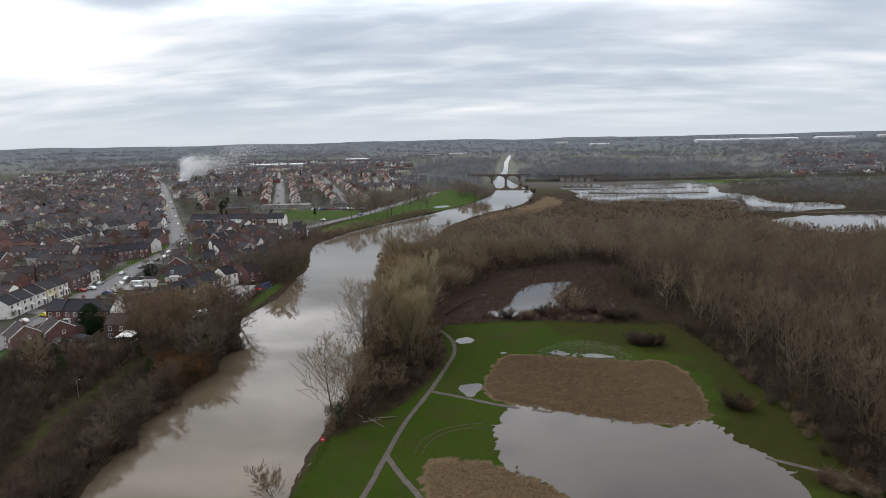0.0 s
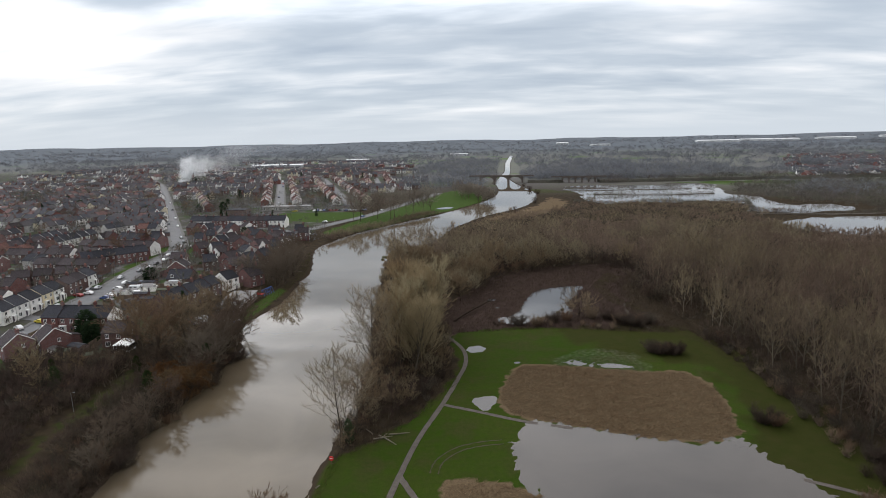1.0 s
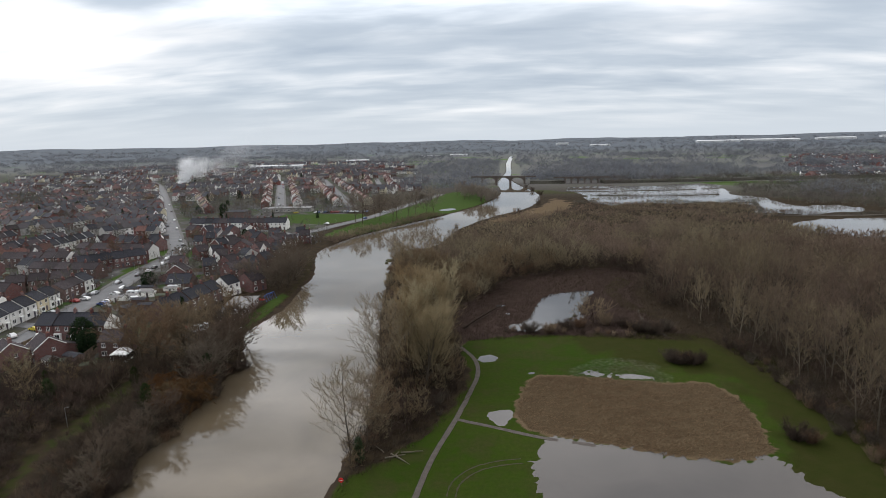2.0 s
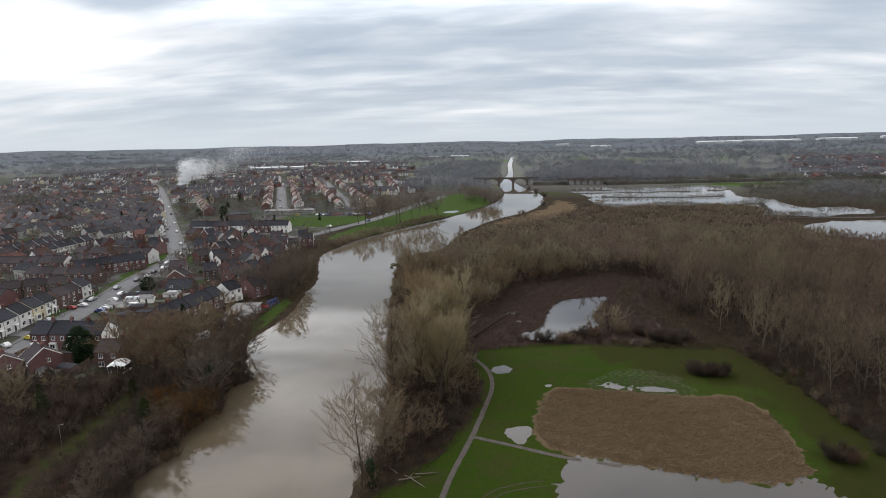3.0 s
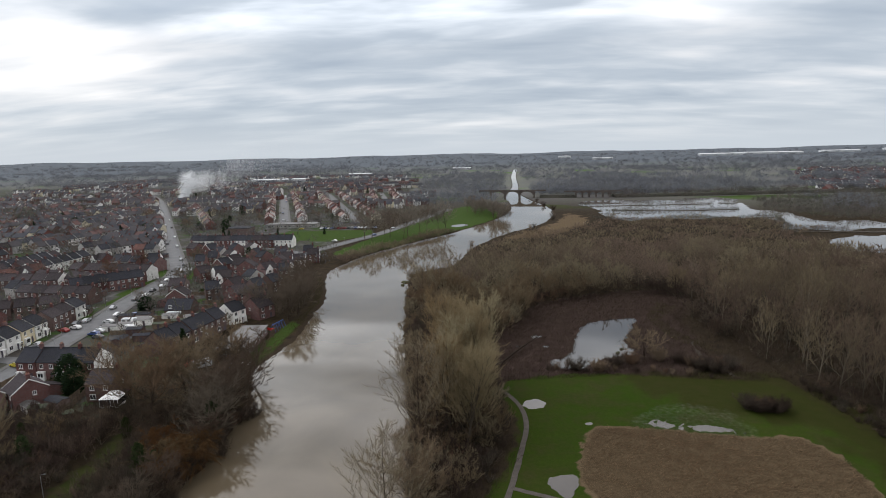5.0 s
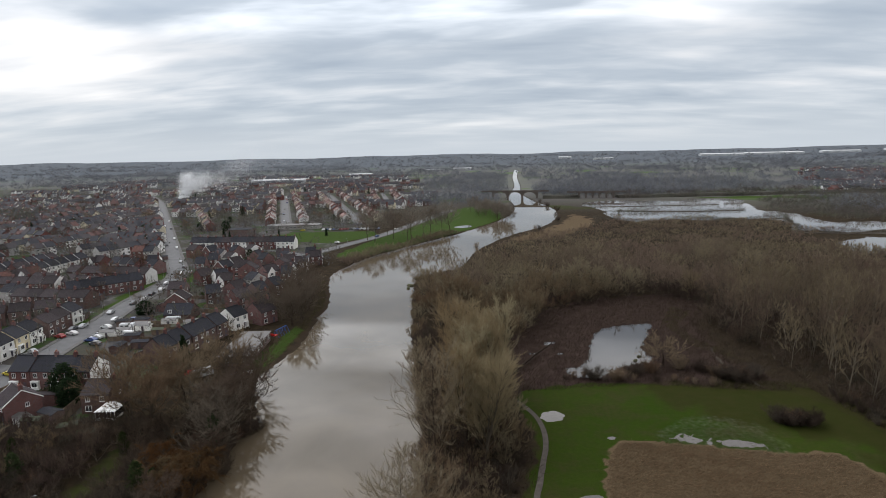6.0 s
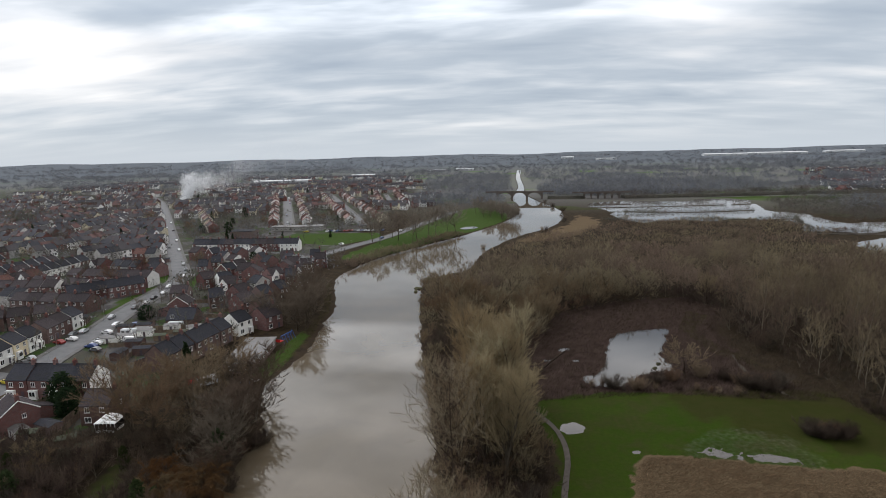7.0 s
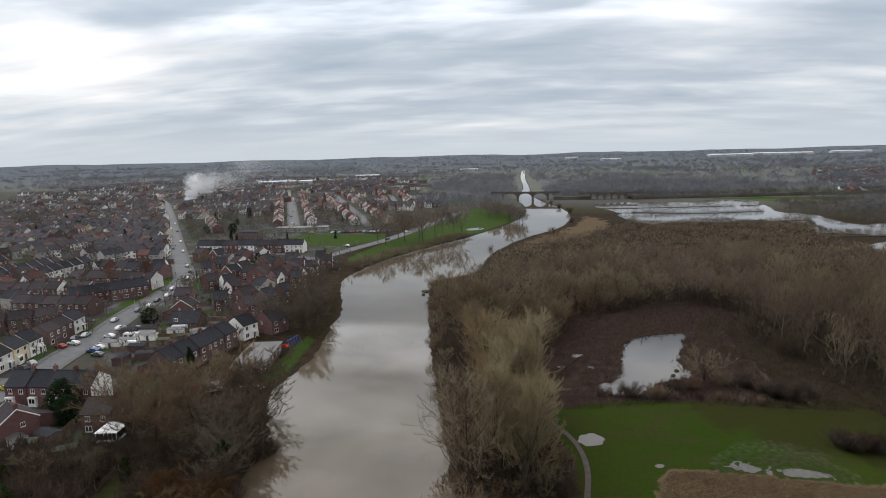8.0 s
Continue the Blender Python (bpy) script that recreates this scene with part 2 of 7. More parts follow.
def away(pts, line, closed=True):
    """Distance of each point from a line, minus within a closed outline."""
    pts = np.asarray(pts, float)
    line = np.asarray(line, float)
    near = np.all((pts > line.min(0) - 60) & (pts < line.max(0) + 60), axis=1)
    if len(pts) > 400 and not near.all():
        out = np.full(len(pts), 60.0)
        if near.any():
            out[near] = away(pts[near], line, closed)
        return out
    if len(pts) > 3000 and len(line) > 60 and len(pts) < 10 ** 6:
        cut = np.array_split(np.argsort(pts[:, 1], kind="stable"), len(pts) // 1500)
        if closed and line is not None and np.ptp(line[:, 1]) > 1000:
            out = np.empty(len(pts))
            for part_of in cut:
                out[part_of] = strip_away(pts[part_of], line)
            return out
    best = np.full(len(pts), 1e18)
    inside = np.zeros(len(pts), bool)
    n = len(line)
    for i in range(n if closed else n - 1):
        a, b = line[i], line[(i + 1) % n]
        ab = b - a
        t = np.clip(((pts - a) @ ab) / max(ab @ ab, 1e-9), 0, 1)
        q = pts - a - t[:, None] * ab
        best = np.minimum(best, (q * q).sum(1))
        if closed and a[1] != b[1]:
            cross = (a[1] > pts[:, 1]) != (b[1] > pts[:, 1])
            inside ^= cross & (pts[:, 0] < (b[0] - a[0]) * (pts[:, 1] - a[1]) / (b[1] - a[1]) + a[0])
    d = np.sqrt(best)
    return np.where(inside, -d, d)


def wave_noise(x, y, size, seed):
    """Smooth noise between -1 and 1: rotated sine products at three scales."""
    rng = np.random.RandomState(seed)
    out = np.zeros_like(x)
    amp, tot = 1.0, 0.0
    for k in range(4):
        for _ in range(3):
            a, b, c = rng.rand(3) * 6.283
            f = 6.283 / (size / 1.9 ** k) * (0.7 + 0.6 * rng.rand())
            out += amp * np.sin(f * (x * math.cos(a) + y * math.sin(a)) + b + 1.3 * np.sin(f * 0.6 * (y * math.cos(a) - x * math.sin(a)) + c)) / 3
        tot += amp * 0.6
        amp *= 0.6
    return out / tot


RIVER_OUT = np.vstack([smooth(LEFT_BANK), smooth(RIGHT_BANK)[::-1]])
POOLS = {"flood": smooth(FLOOD, 5, True), "reed_pool": smooth(REED_POOL, 4, True), "puddle_far": smooth(PUDDLE_FAR, 4, True), "puddle_near": smooth(PUDDLE_NEAR, 4, True),
         "pond": smooth(POND, 5, True),  "lake_a": smooth(LAKE_A, 5, True), "lake_b": smooth(LAKE_B, 5, True)}

for k, (x, y, r) in enumerate(((12.9, 226, 1.5), (6.7, 216.6, 1.0), (15.2, 216.5, 0.8), (19.6, 163.5, 0.8))):
    POOLS["puddle_%d" % k] = np.array([(x + 1.5 * r * (1 + 0.25 * math.sin(3 * a + k)) * math.cos(a), y + r * (1 + 0.3 * math.sin(2 * a + 2 * k)) * math.sin(a)) for a in np.arange(0, 6.28, 0.45)])


def steps(*legs):
    """Coordinates in legs of (end, step), beginning at the first pair's end."""
    out = [legs[0][0]]
    for end, st in legs[1:]:
        n = max(1, round(abs(end - out[-1]) / st))
        out += list(np.linspace(out[-1], end, n + 1)[1:])
    return np.array(out)


def mesh_of(name, V, F, mat=None, flat=True):
    """A mesh from arrays of places and of equal-sided faces."""
    V, F = np.ascontiguousarray(V, np.float32), np.ascontiguousarray(F, np.int32)
    me = bpy.data.meshes.new(name)
    me.vertices.add(len(V))
    me.vertices.foreach_set("co", V.ravel())
    me.loops.add(F.size)
    me.loops.foreach_set("vertex_index", F.ravel())
    me.polygons.add(len(F))
    me.polygons.foreach_set("loop_start", np.arange(len(F), dtype=np.int32) * F.shape[1])
    me.update(calc_edges=True)
    me.polygons.foreach_set("use_smooth", np.full(len(F), not flat))
    if mat:
        me.materials.append(mat)
    return me


def part(name, data, mat=None, parent=None, label=""):
    """Links a bmesh or mesh as one object, under its parent where there is one."""
    if isinstance(data, bmesh.types.BMesh):
        me = bpy.data.meshes.new(name)
        data.to_mesh(me)
        data.free()
        if mat:
            me.materials.append(mat)
    else:
        me = data
    ob = new(name, me)
    if parent:
        ob.parent = parent
    return tagged(ob, label)


def rise(x, y):
    """Height of the land far off: low hills round the valley."""
    r = np.hypot(x, y)
    far = np.clip((r - 1900) / 2600, 0, 1)
    far = far * far * (3 - 2 * far)
    return far * (30 + 11 * wave_noise(x, y, 1700, 5) + 3 * np.clip(x / 3500, -0.3, 1))


def heights(x, y):
    p = np.stack([x, y], 1)
    z = rise(x, y) + 0.05 * wave_noise(x, y, 14, 2)
    near = np.hypot(x, y) < 2300
    pn = p[near]
    wob = 0.9 * wave_noise(pn[:, 0], pn[:, 1], 9, 3)
    d = away(pn, RIVER_OUT) + wob
    zn = z[near]
    bank = np.clip(-0.75 + np.where(d > 0, 0.42, 0.25) * d, -2.5, 0.4)
    zn = np.where(d < 3.0, np.minimum(zn, bank), zn)
    for k, (name, line) in enumerate(POOLS.items()):
        small = name.startswith("pudd")
        dd = away(pn, line) + (0.6 if small else 1.3 if name in ("flood", "reed_pool", "pond") else 5.0) * wave_noise(pn[:, 0], pn[:, 1], 3.0 if small else 6 if name in ("flood", "pond") else 9 if name == "reed_pool" else 40, 20 + k) + (0.9 * wave_noise(pn[:, 0], pn[:, 1], 2.2, 50 + k) if name in ("flood", "pond") else 0.0)
        bowl = np.clip(-0.06 + 0.035 * dd + 0.035 * wave_noise(pn[:, 0], pn[:, 1], 1.8, 9), -0.6, 0.6) if name == "flood" else np.clip(-0.06 + 0.06 * dd, -0.6, 0.6) if name != "reed_pool" else np.clip(-0.015 + 0.035 * dd + 0.05 * wave_noise(pn[:, 0], pn[:, 1], 1.9, 8), -0.5, 0.5)
        zn = np.where(dd < 2.5, np.minimum(zn * np.clip(dd / 2.5, 0, 1), bowl), zn)
    z[near] = zn
    return z


xs = steps((-5200, 0), (-2400, 200), (-900, 60), (-420, 12), (-130, 5), (-60, 2), (-30, 1.0), (90, 1.0), (130, 2), (420, 6), (900, 30), (2400, 70), (5200, 200))
ys = steps((-2500, 0), (-300, 200), (40, 20), (80, 2), (215, 1.0), (260, 1.5), (420, 3), (820, 6), (1500, 20), (3000, 60), (5000, 140))
GX, GY = np.meshgrid(xs, ys)
gx, gy = GX.ravel(), GY.ravel()
gz = heights(gx, gy)
nx, ny = len(xs), len(ys)
I = np.arange(nx * ny).reshape(ny, nx)
quads = np.stack([I[:-1, :-1], I[:-1, 1:], I[1:, 1:], I[1:, :-1]], -1).reshape(-1, 4)


def cover_of(line, soft, seed, size=8.0, amp=1.0):
    d = away(np.stack([gx, gy], 1), line) + amp * wave_noise(gx, gy, size, seed)
    return np.clip(0.5 - d / soft, 0, 1)


VERGES = ([(-169, 265), (-165, 266), (-170, 305), (-175, 318), (-183, 312), (-177, 292)], [(-178, 324), (-174, 327), (-186, 350), (-192, 340)], [(-172, 247), (-163, 248), (-166, 260), (-174, 260)], [(-163, 318), (-158, 320), (-163, 345), (-170, 340)],
          [(-82, 198), (-74, 200), (-74, 240), (-78, 246)], [(-130, 272), (-122, 274), (-124, 282), (-131, 280)])


def verges():
    """Grass strips along the near road and on the bank."""
    out = np.zeros_like(gx)
    for k, v in enumerate(VERGES):
        out = np.maximum(out, cover_of(np.array(v, float), 2.0, 60 + k, 6, 0.6))
    return out


river_gap = away(np.stack([gx, gy], 1), RIVER_OUT)
COVER = {
    "meadow": np.maximum(cover_of(smooth(MEADOW, 5, True), 3.0, 31, 9, 1.2), 0.52 * cover_of(smooth([(-80, 106), (-84.5, 121), (-82, 133), (-83, 147), (-87, 157), (-91, 156), (-89.5, 136), (-89, 123), (-85, 106)], 4, True), 3.0, 42, 7, 1.4)),
    "reeds": np.maximum(cover_of(smooth(REEDS, 5, True), 1.6, 32, 5, 0.9), np.maximum(cover_of(smooth(REEDS_NEAR, 5, True), 3.0, 33, 5, 1.5), cover_of(smooth([(12, 450), (48, 508), (72, 570), (80, 600), (90, 560), (78, 510), (40, 450)], 4, True), 8.0, 38, 20, 6))),
    "mud": cover_of(smooth(MUD, 5, True), 6.0, 34, 12, 3.0),
    "lawn": np.maximum(verges(), np.maximum(cover_of(smooth(PARK, 5, True), 6.0, 35, 20, 3.0), np.maximum(cover_of(GREEN, 4.0, 36, 30, 1.0), cover_of(np.array([(240, 762), (312, 744), (390, 722), (420, 768), (330, 774)], float), 14.0, 40, 30, 9.0)))),
    "town": np.clip((-gx - 92 - 0.02 * gy) / 20, 0, 1) * np.clip((gy - 150) / 12, 0, 1) * np.clip((1500 - gy) / 500, 0, 1),
    # right of the meadow: wet olive turf, darkened further to carry shading
    "sodden": cover_of(smooth([(36, 192), (48, 172), (70, 160), (70, 130), (62, 121), (72, 100), (92, 90), (88, 130), (80, 190)], 4, True), 14.0, 37, 16, 5.0),
    "shine": cover_of(smooth([(29, 162.5), (33, 169), (40, 173), (47, 174), (54, 169), (56, 162), (54, 157.5), (42, 160)], 4, True), 5.0, 39, 6, 1.2),
    "wet": np.clip(1 - np.abs(river_gap) / 2.2, 0, 1),
}


def ground_material():
    m, n, b = material("open_ground", 0.95, 0, 0.02)
    p = position(n)

    def mask(name, ragged=0.35, scale=0.5):
        a = n.t.nodes.new("ShaderNodeAttribute")
        a.attribute_name = name
        v = n.math("ADD", a.outputs["Fac"], n.math("MULTIPLY", n.math("SUBTRACT", n.noise(p, scale, 5), 0.5), ragged))
        return n.step(v, 0.35, 0.65)

    big, mid, fine = n.noise(p, 0.045, 4), n.noise(p, 0.35, 4), n.noise(p, 3.0, 4)
    fields = n.step(n.noise(p, 0.0085, 2), 0.60, 0.64)
    # distant land: base colour lifted to include the valley haze
    hazed_land = n.mix(n.step(n.noise(p, 0.006, 4), 0.45, 0.58), (0.108, 0.106, 0.104, 1), (0.122, 0.126, 0.106, 1))
    hazed_land = n.mix(fields, hazed_land, (0.075, 0.118, 0.040, 1))
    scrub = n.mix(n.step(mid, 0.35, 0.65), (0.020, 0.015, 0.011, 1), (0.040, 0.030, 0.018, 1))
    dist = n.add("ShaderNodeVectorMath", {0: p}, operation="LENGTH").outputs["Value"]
    # blue-grey here is painted haze, blended in with distance
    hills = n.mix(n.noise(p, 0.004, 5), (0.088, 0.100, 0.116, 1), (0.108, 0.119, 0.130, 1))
    base = n.mix(n.step(dist, 1700, 2600), n.mix(n.step(dist, 620, 900), scrub, hazed_land), hills)
    grass = n.mix(n.step(big, 0.35, 0.65), (0.021, 0.040, 0.004, 1), (0.030, 0.043, 0.007, 1))
    grass = n.mix(n.step(mid, 0.42, 0.7, 0.0, 0.6), grass, (0.031, 0.033, 0.010, 1))
    grass = n.mix(n.step(n.noise(p, 0.11, 3), 0.5, 0.68, 0.0, 0.75), grass, (0.036, 0.033, 0.013, 1))
    grass = n.mix(n.step(n.noise(p, 1.1, 5), 0.35, 0.7, 0.0, 0.5), grass, (0.016, 0.030, 0.004, 1))
    reed = n.mix(n.step(fine, 0.3, 0.7), (0.066, 0.047, 0.028, 1), (0.12, 0.087, 0.052, 1))
    mud = n.mix(n.step(mid, 0.35, 0.65), (0.026, 0.016, 0.015, 1), (0.052, 0.036, 0.030, 1))
    plots = n.add("ShaderNodeTexVoronoi", {"Vector": p, "Scale": 0.11})
    yard = n.ramp(n.add("ShaderNodeSeparateColor", {0: plots.outputs["Color"]}).outputs[0], (0.0, (0.05, 0.046, 0.045)), (0.3, (0.115, 0.112, 0.11)), (0.45, (0.05, 0.056, 0.03)), (0.7, (0.065, 0.056, 0.052)), (0.9, (0.036, 0.066, 0.015)))
    yard = n.mix(n.step(mid, 0.4, 0.7), yard, (0.052, 0.048, 0.047, 1))
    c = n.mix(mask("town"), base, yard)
    lawn = n.mix(n.step(mid, 0.35, 0.7), (0.032, 0.058, 0.011, 1), (0.042, 0.062, 0.017, 1))
    c = n.mix(mask("lawn"), c, lawn)
    c = n.mix(mask("mud"), c, mud)
    c = n.mix(mask("meadow"), c, grass)
    # wet turf tone, with the shading of the meadow's right side painted in
    c = n.mix(n.math("MULTIPLY", mask("sodden", 0.8, 0.12), 0.85), c, n.mix(mid, (0.016, 0.020, 0.004, 1), (0.030, 0.028, 0.009, 1)))
    c = n.mix(mask("reeds", 0.8, 0.7), c, reed)
    c = n.mix(n.math("MULTIPLY", mask("wet", 0.5), 0.75), c, (0.034, 0.025, 0.018, 1))
    speck = n.ramp(n.noise(p, 7.0, 3), (0.3, (0.38, 0.38, 0.38)), (0.7, (0.62, 0.62, 0.62)))
    c = n.mix(0.6, c, speck, "OVERLAY")
    soaked = n.math("MULTIPLY", mask("shine", 1.6, 0.25), n.step(n.noise(p, 0.9, 6), 0.30, 0.85))
    n.put(b.inputs["Roughness"], n.step(soaked, 0, 1, 0.95, 0.34))
    n.put(b.inputs["Specular IOR Level"], n.step(soaked, 0, 1, 0.02, 0.12))
    n.put(b.inputs["Base Color"], c)
    bump(n, b, n.math("ADD", fine, n.math("MULTIPLY", mid, 2.0)), 0.5, 0.12)
    return m


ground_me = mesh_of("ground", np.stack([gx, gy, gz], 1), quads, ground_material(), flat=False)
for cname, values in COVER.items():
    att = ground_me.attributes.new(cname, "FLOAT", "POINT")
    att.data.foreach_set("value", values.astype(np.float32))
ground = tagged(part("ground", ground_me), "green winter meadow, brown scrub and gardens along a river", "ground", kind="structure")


def height_at(x, y):
    return float(heights(np.array([float(x)]), np.array([float(y)]))[0])


def sheet(name, line, z, mat, grow_by, label):
    """A flat water surface whose rim runs on under its shore."""
    c = line.mean(0)
    nrm = np.roll(line, -1, 0) - np.roll(line, 1, 0)
    nrm = np.stack([nrm[:, 1], -nrm[:, 0]], 1) / (np.linalg.norm(nrm, axis=1)[:, None] + 1e-9)
    area = 0.5 * np.sum(line[:, 0] * np.roll(line[:, 1], -1) - np.roll(line[:, 0], -1) * line[:, 1])
    rim = line + nrm * grow_by * (1 if area > 0 else -1)
    bm = bmesh.new()
    f = bm.faces.new([bm.verts.new((x, y, z)) for x, y in rim])
    if f.normal.z < 0 or area < 0:
        f.normal_flip()
    bmesh.ops.triangulate(bm, faces=[f])
    return tagged(part(name, bm, mat), label, "water", kind="structure")


def river_mesh():
    a, b = smooth(LEFT_BANK), smooth(RIGHT_BANK)
    k = np.linspace(0, 1, 200)

    def even(l):
        s = np.r_[0, np.cumsum(np.linalg.norm(np.diff(l, axis=0), axis=1))]
        s /= s[-1]
        return np.stack([np.interp(k, s, l[:, 0]), np.interp(k, s, l[:, 1])], 1)
    a, b = even(a), even(b)
    side = b - a
    side /= np.linalg.norm(side, axis=1)[:, None]
    a, b = a - side * 4, b + side * 4
    V = np.zeros((400, 3))
    V[:200, :2], V[200:, :2], V[:, 2] = a, b, -0.75
    F = [(i, 200 + i, 201 + i, i + 1) for i in range(199)]
    return mesh_of("river", V, np.array(F), M["river"])


tagged(part("river", river_mesh()), "wide silty brown river in flood, mirroring clouds", "river", kind="structure")
LEVEL = -0.06
for nm, mat, gr, lab in (("flood", "floodwater", 4, "shallow grey flood water covering the meadow"), ("reed_pool", "floodwater", 3, "shallow pool standing on the wet grass"),
                         ("puddle_far", "floodwater", 1, "small pale puddle beside the path"), ("puddle_near", "floodwater", 1, "small pale puddle in the grass"),
                         ("pond", "floodwater", 3, "bright pond among brown scrub"), ("lake_a", "lake", 12, "wide flooded fields mirroring the sky"), ("lake_b", "lake", 12, "flooded field behind the wood")):
    sheet("water", POOLS[nm], LEVEL, M[mat], gr, lab)

for nm in POOLS:
    if nm[-1].isdigit():
        sheet("water", POOLS[nm], LEVEL, M["floodwater"], 1, "small puddle on sodden ground")
park_pool = smooth([(-31, 517), (-27, 524), (-20, 528), (-17, 521), (-21, 514), (-27, 512)], 4, True)
sheet("water", park_pool, 0.16, M["floodwater"], 0.5, "pale pool standing on park grass")

# ---- paths and roads ----
M["gravel"] = plain("worn_path_gravel", (0.058, 0.048, 0.041), (0.078, 0.067, 0.058), 0.95, 0.8)
M["asphalt"] = plain("worn_asphalt", (0.066, 0.066, 0.069), (0.095, 0.094, 0.096), 0.75, 0.25, spec=0.4)
M["paving"] = plain("pale_paving", (0.075, 0.072, 0.069), (0.105, 0.10, 0.096), 0.9, 0.5)
M["soil"] = plain("trodden_soil", (0.036, 0.028, 0.02), (0.055, 0.044, 0.031), 0.95, 0.8)


def ribbon(name, points, width, mat, lift=0.04, thick=0.0, label="", category="path", offset=0.0, per=8, rough_edge=0.0, kind="structure", seed=1):
    """A strip along a curve, lying on the ground, with edges turned down."""
    rng = np.random.RandomState(seed)
    l = smooth(points, per)
    tan = np.gradient(l, axis=0)
    tan /= np.linalg.norm(tan, axis=1)[:, None]
    side = np.stack([tan[:, 1], -tan[:, 0]], 1)
    l = l + side * offset
    wl, wr = (width / 2 + rough_edge * rng.randn(len(l)) for _ in range(2))
    a, b = l - side * wl[:, None], l + side * wr[:, None]
    za = np.maximum(heights(l[:, 0], l[:, 1]), -0.10) + lift
    n = len(l)
    rows = [np.c_[a, za - 0.25], np.c_[a, za], np.c_[b, za], np.c_[b, za - 0.25]]
    V = np.concatenate(rows)
    F = [(j * n + i, j * n + i + 1, (j + 1) * n + i + 1, (j + 1) * n + i) for j in range(3) for i in range(n - 1)]
    me = mesh_of(name, V, np.array(F)[:, ::-1], mat)
    return tagged(part(name, me), label, category, kind=kind)


PATH_MAIN = [(-14, 74), (-11, 84), (-8, 94), (-6, 108), (-4, 121), (0, 137), (3, 151), (5, 163), (4, 173), (0, 182), (-6, 190)]
ribbon("footpath", PATH_MAIN, 1.15, M["gravel"], 0.06, label="narrow worn gravel footpath through wet grass", rough_edge=0.04)
ribbon("footpath", [(-6, 108), (-2, 101), (2, 95), (8, 84), (13, 74)], 1.2, M["gravel"], 0.05, label="narrow gravel footpath branching off across grass", rough_edge=0.04, seed=2)
ribbon("footpath", [(0.3, 137.5), (9, 134), (18, 130.3), (32, 126.3), (54, 117), (70, 109), (79, 104), (92, 97)], 1.1, M["gravel"], 0.035, label="thin pale footpath running under flood water", rough_edge=0.03, seed=3)
M["track_turf"] = plain("worn_olive_turf", (0.026, 0.027, 0.009), (0.036, 0.031, 0.014), 0.95, 0.35)
ribbon("track", [(63.5, 222), (61, 206), (63.3, 198), (64.8, 191.6)], 0.6, M["soil"], 0.08, label="narrow worn track leaving the wet grass", rough_edge=0.2, seed=8)
for off in (-0.8, 0.8):
    ribbon("wheel_track", [(0.5, 109), (1.2, 113), (4, 117), (8, 119.5), (14, 121)], 0.28, M["track_turf"], 0.022, label="faint wheel rut pressed into wet grass", offset=off, rough_edge=0.05, seed=6)
ROAD = [(-560, 960), (-470, 830), (-400, 716), (-270, 498), (-215, 406), (-187, 360), (-172, 332), (-168, 308), (-164, 279), (-158, 252), (-155, 233), (-152, 215), (-149, 202), (-146, 186), (-142, 160), (-130, 100)]
ROADS = {"main": (ROAD, 8.0), "side": ([(-171, 262), (-190, 268), (-215, 268), (-250, 262)], 5.5), "loop": ([(-176, 322), (-190, 318), (-206, 312)], 5.0),
         "park": ([(-122, 392), (-114, 406), (-101, 438), (-84, 481), (-58, 585), (-40, 660)], 6.0),
         "one": ([(-184, 540), (-315, 912)], 8.0), "two": ([(-118, 552), (-246, 918)], 7.0), "three": ([(-121, 738), (-164, 932)], 7.0),
         "cross": ([(-215, 406), (-190, 412), (-150, 412), (-122, 392)], 6.0), "west": ([(-187, 360), (-230, 372), (-300, 380), (-420, 400)], 6.0), "yard": ([(-172, 205), (-150, 200), (-138, 183), (-135, 170)], 5.0)}
for nm, (pts, wd) in ROADS.items():
    ribbon("road", pts, wd, M["asphalt"], 0.10 + 0.004 * len(nm), label="grey asphalt road through the town", category="road")
    if nm in ("main", "one", "two", "park"):
        for s in (-1, 1):
            ribbon("pavement", pts, 1.8, M["paving"], 0.22, label="pale pavement with a kerb along the road", category="pavement", offset=s * (wd / 2 + 0.9))
PATH_LINES = [smooth(PATH_MAIN), smooth([(0.3, 137.5), (18, 130.3), (54, 117), (92, 97)])]
ROAD_LINES = [smooth(p, 8) for p, _ in ROADS.values()]

# ---- trees ----


def unit(v):
    return v / (np.linalg.norm(v) + 1e-9)


def tube(points, radii, sides, V, F):
    """Adds a tapered tube along a polyline to lists of places and triangles."""
    base = len(V)
    n = len(points)
    for i, (p, r) in enumerate(zip(points, radii)):
        d = unit(points[min(i + 1, n - 1)] - points[max(i - 1, 0)])
        a = unit(np.cross(d, (0.31, 0.87, 0.38)))
        b = np.cross(d, a)
        for k in range(sides):
            t = 6.2832 * k / sides
            V.append(p + r * (math.cos(t) * a + math.sin(t) * b))
    for i in range(n - 1):
        for k in range(sides):
            q = [base + i * sides + k, base + i * sides + (k + 1) % sides, base + (i + 1) * sides + (k + 1) % sides, base + (i + 1) * sides + k]
            F.append((q[0], q[1], q[2]))
            F.append((q[0], q[2], q[3]))


def blade(points, widths, side, V, F):
    """Adds a thin tapered strip along a polyline, ending in a point."""
    base, n = len(V), len(points)
    for p, r in zip(points[:-1], widths):
        V.append(p - side * r)
        V.append(p + side * r)
    V.append(points[-1])
    for i in range(n - 2):
        q = base + 2 * i
        F.append((q, q + 1, q + 3))
        F.append((q, q + 3, q + 2))
    F.append((base + 2 * n - 4, base + 2 * n - 3, base + 2 * n - 2))


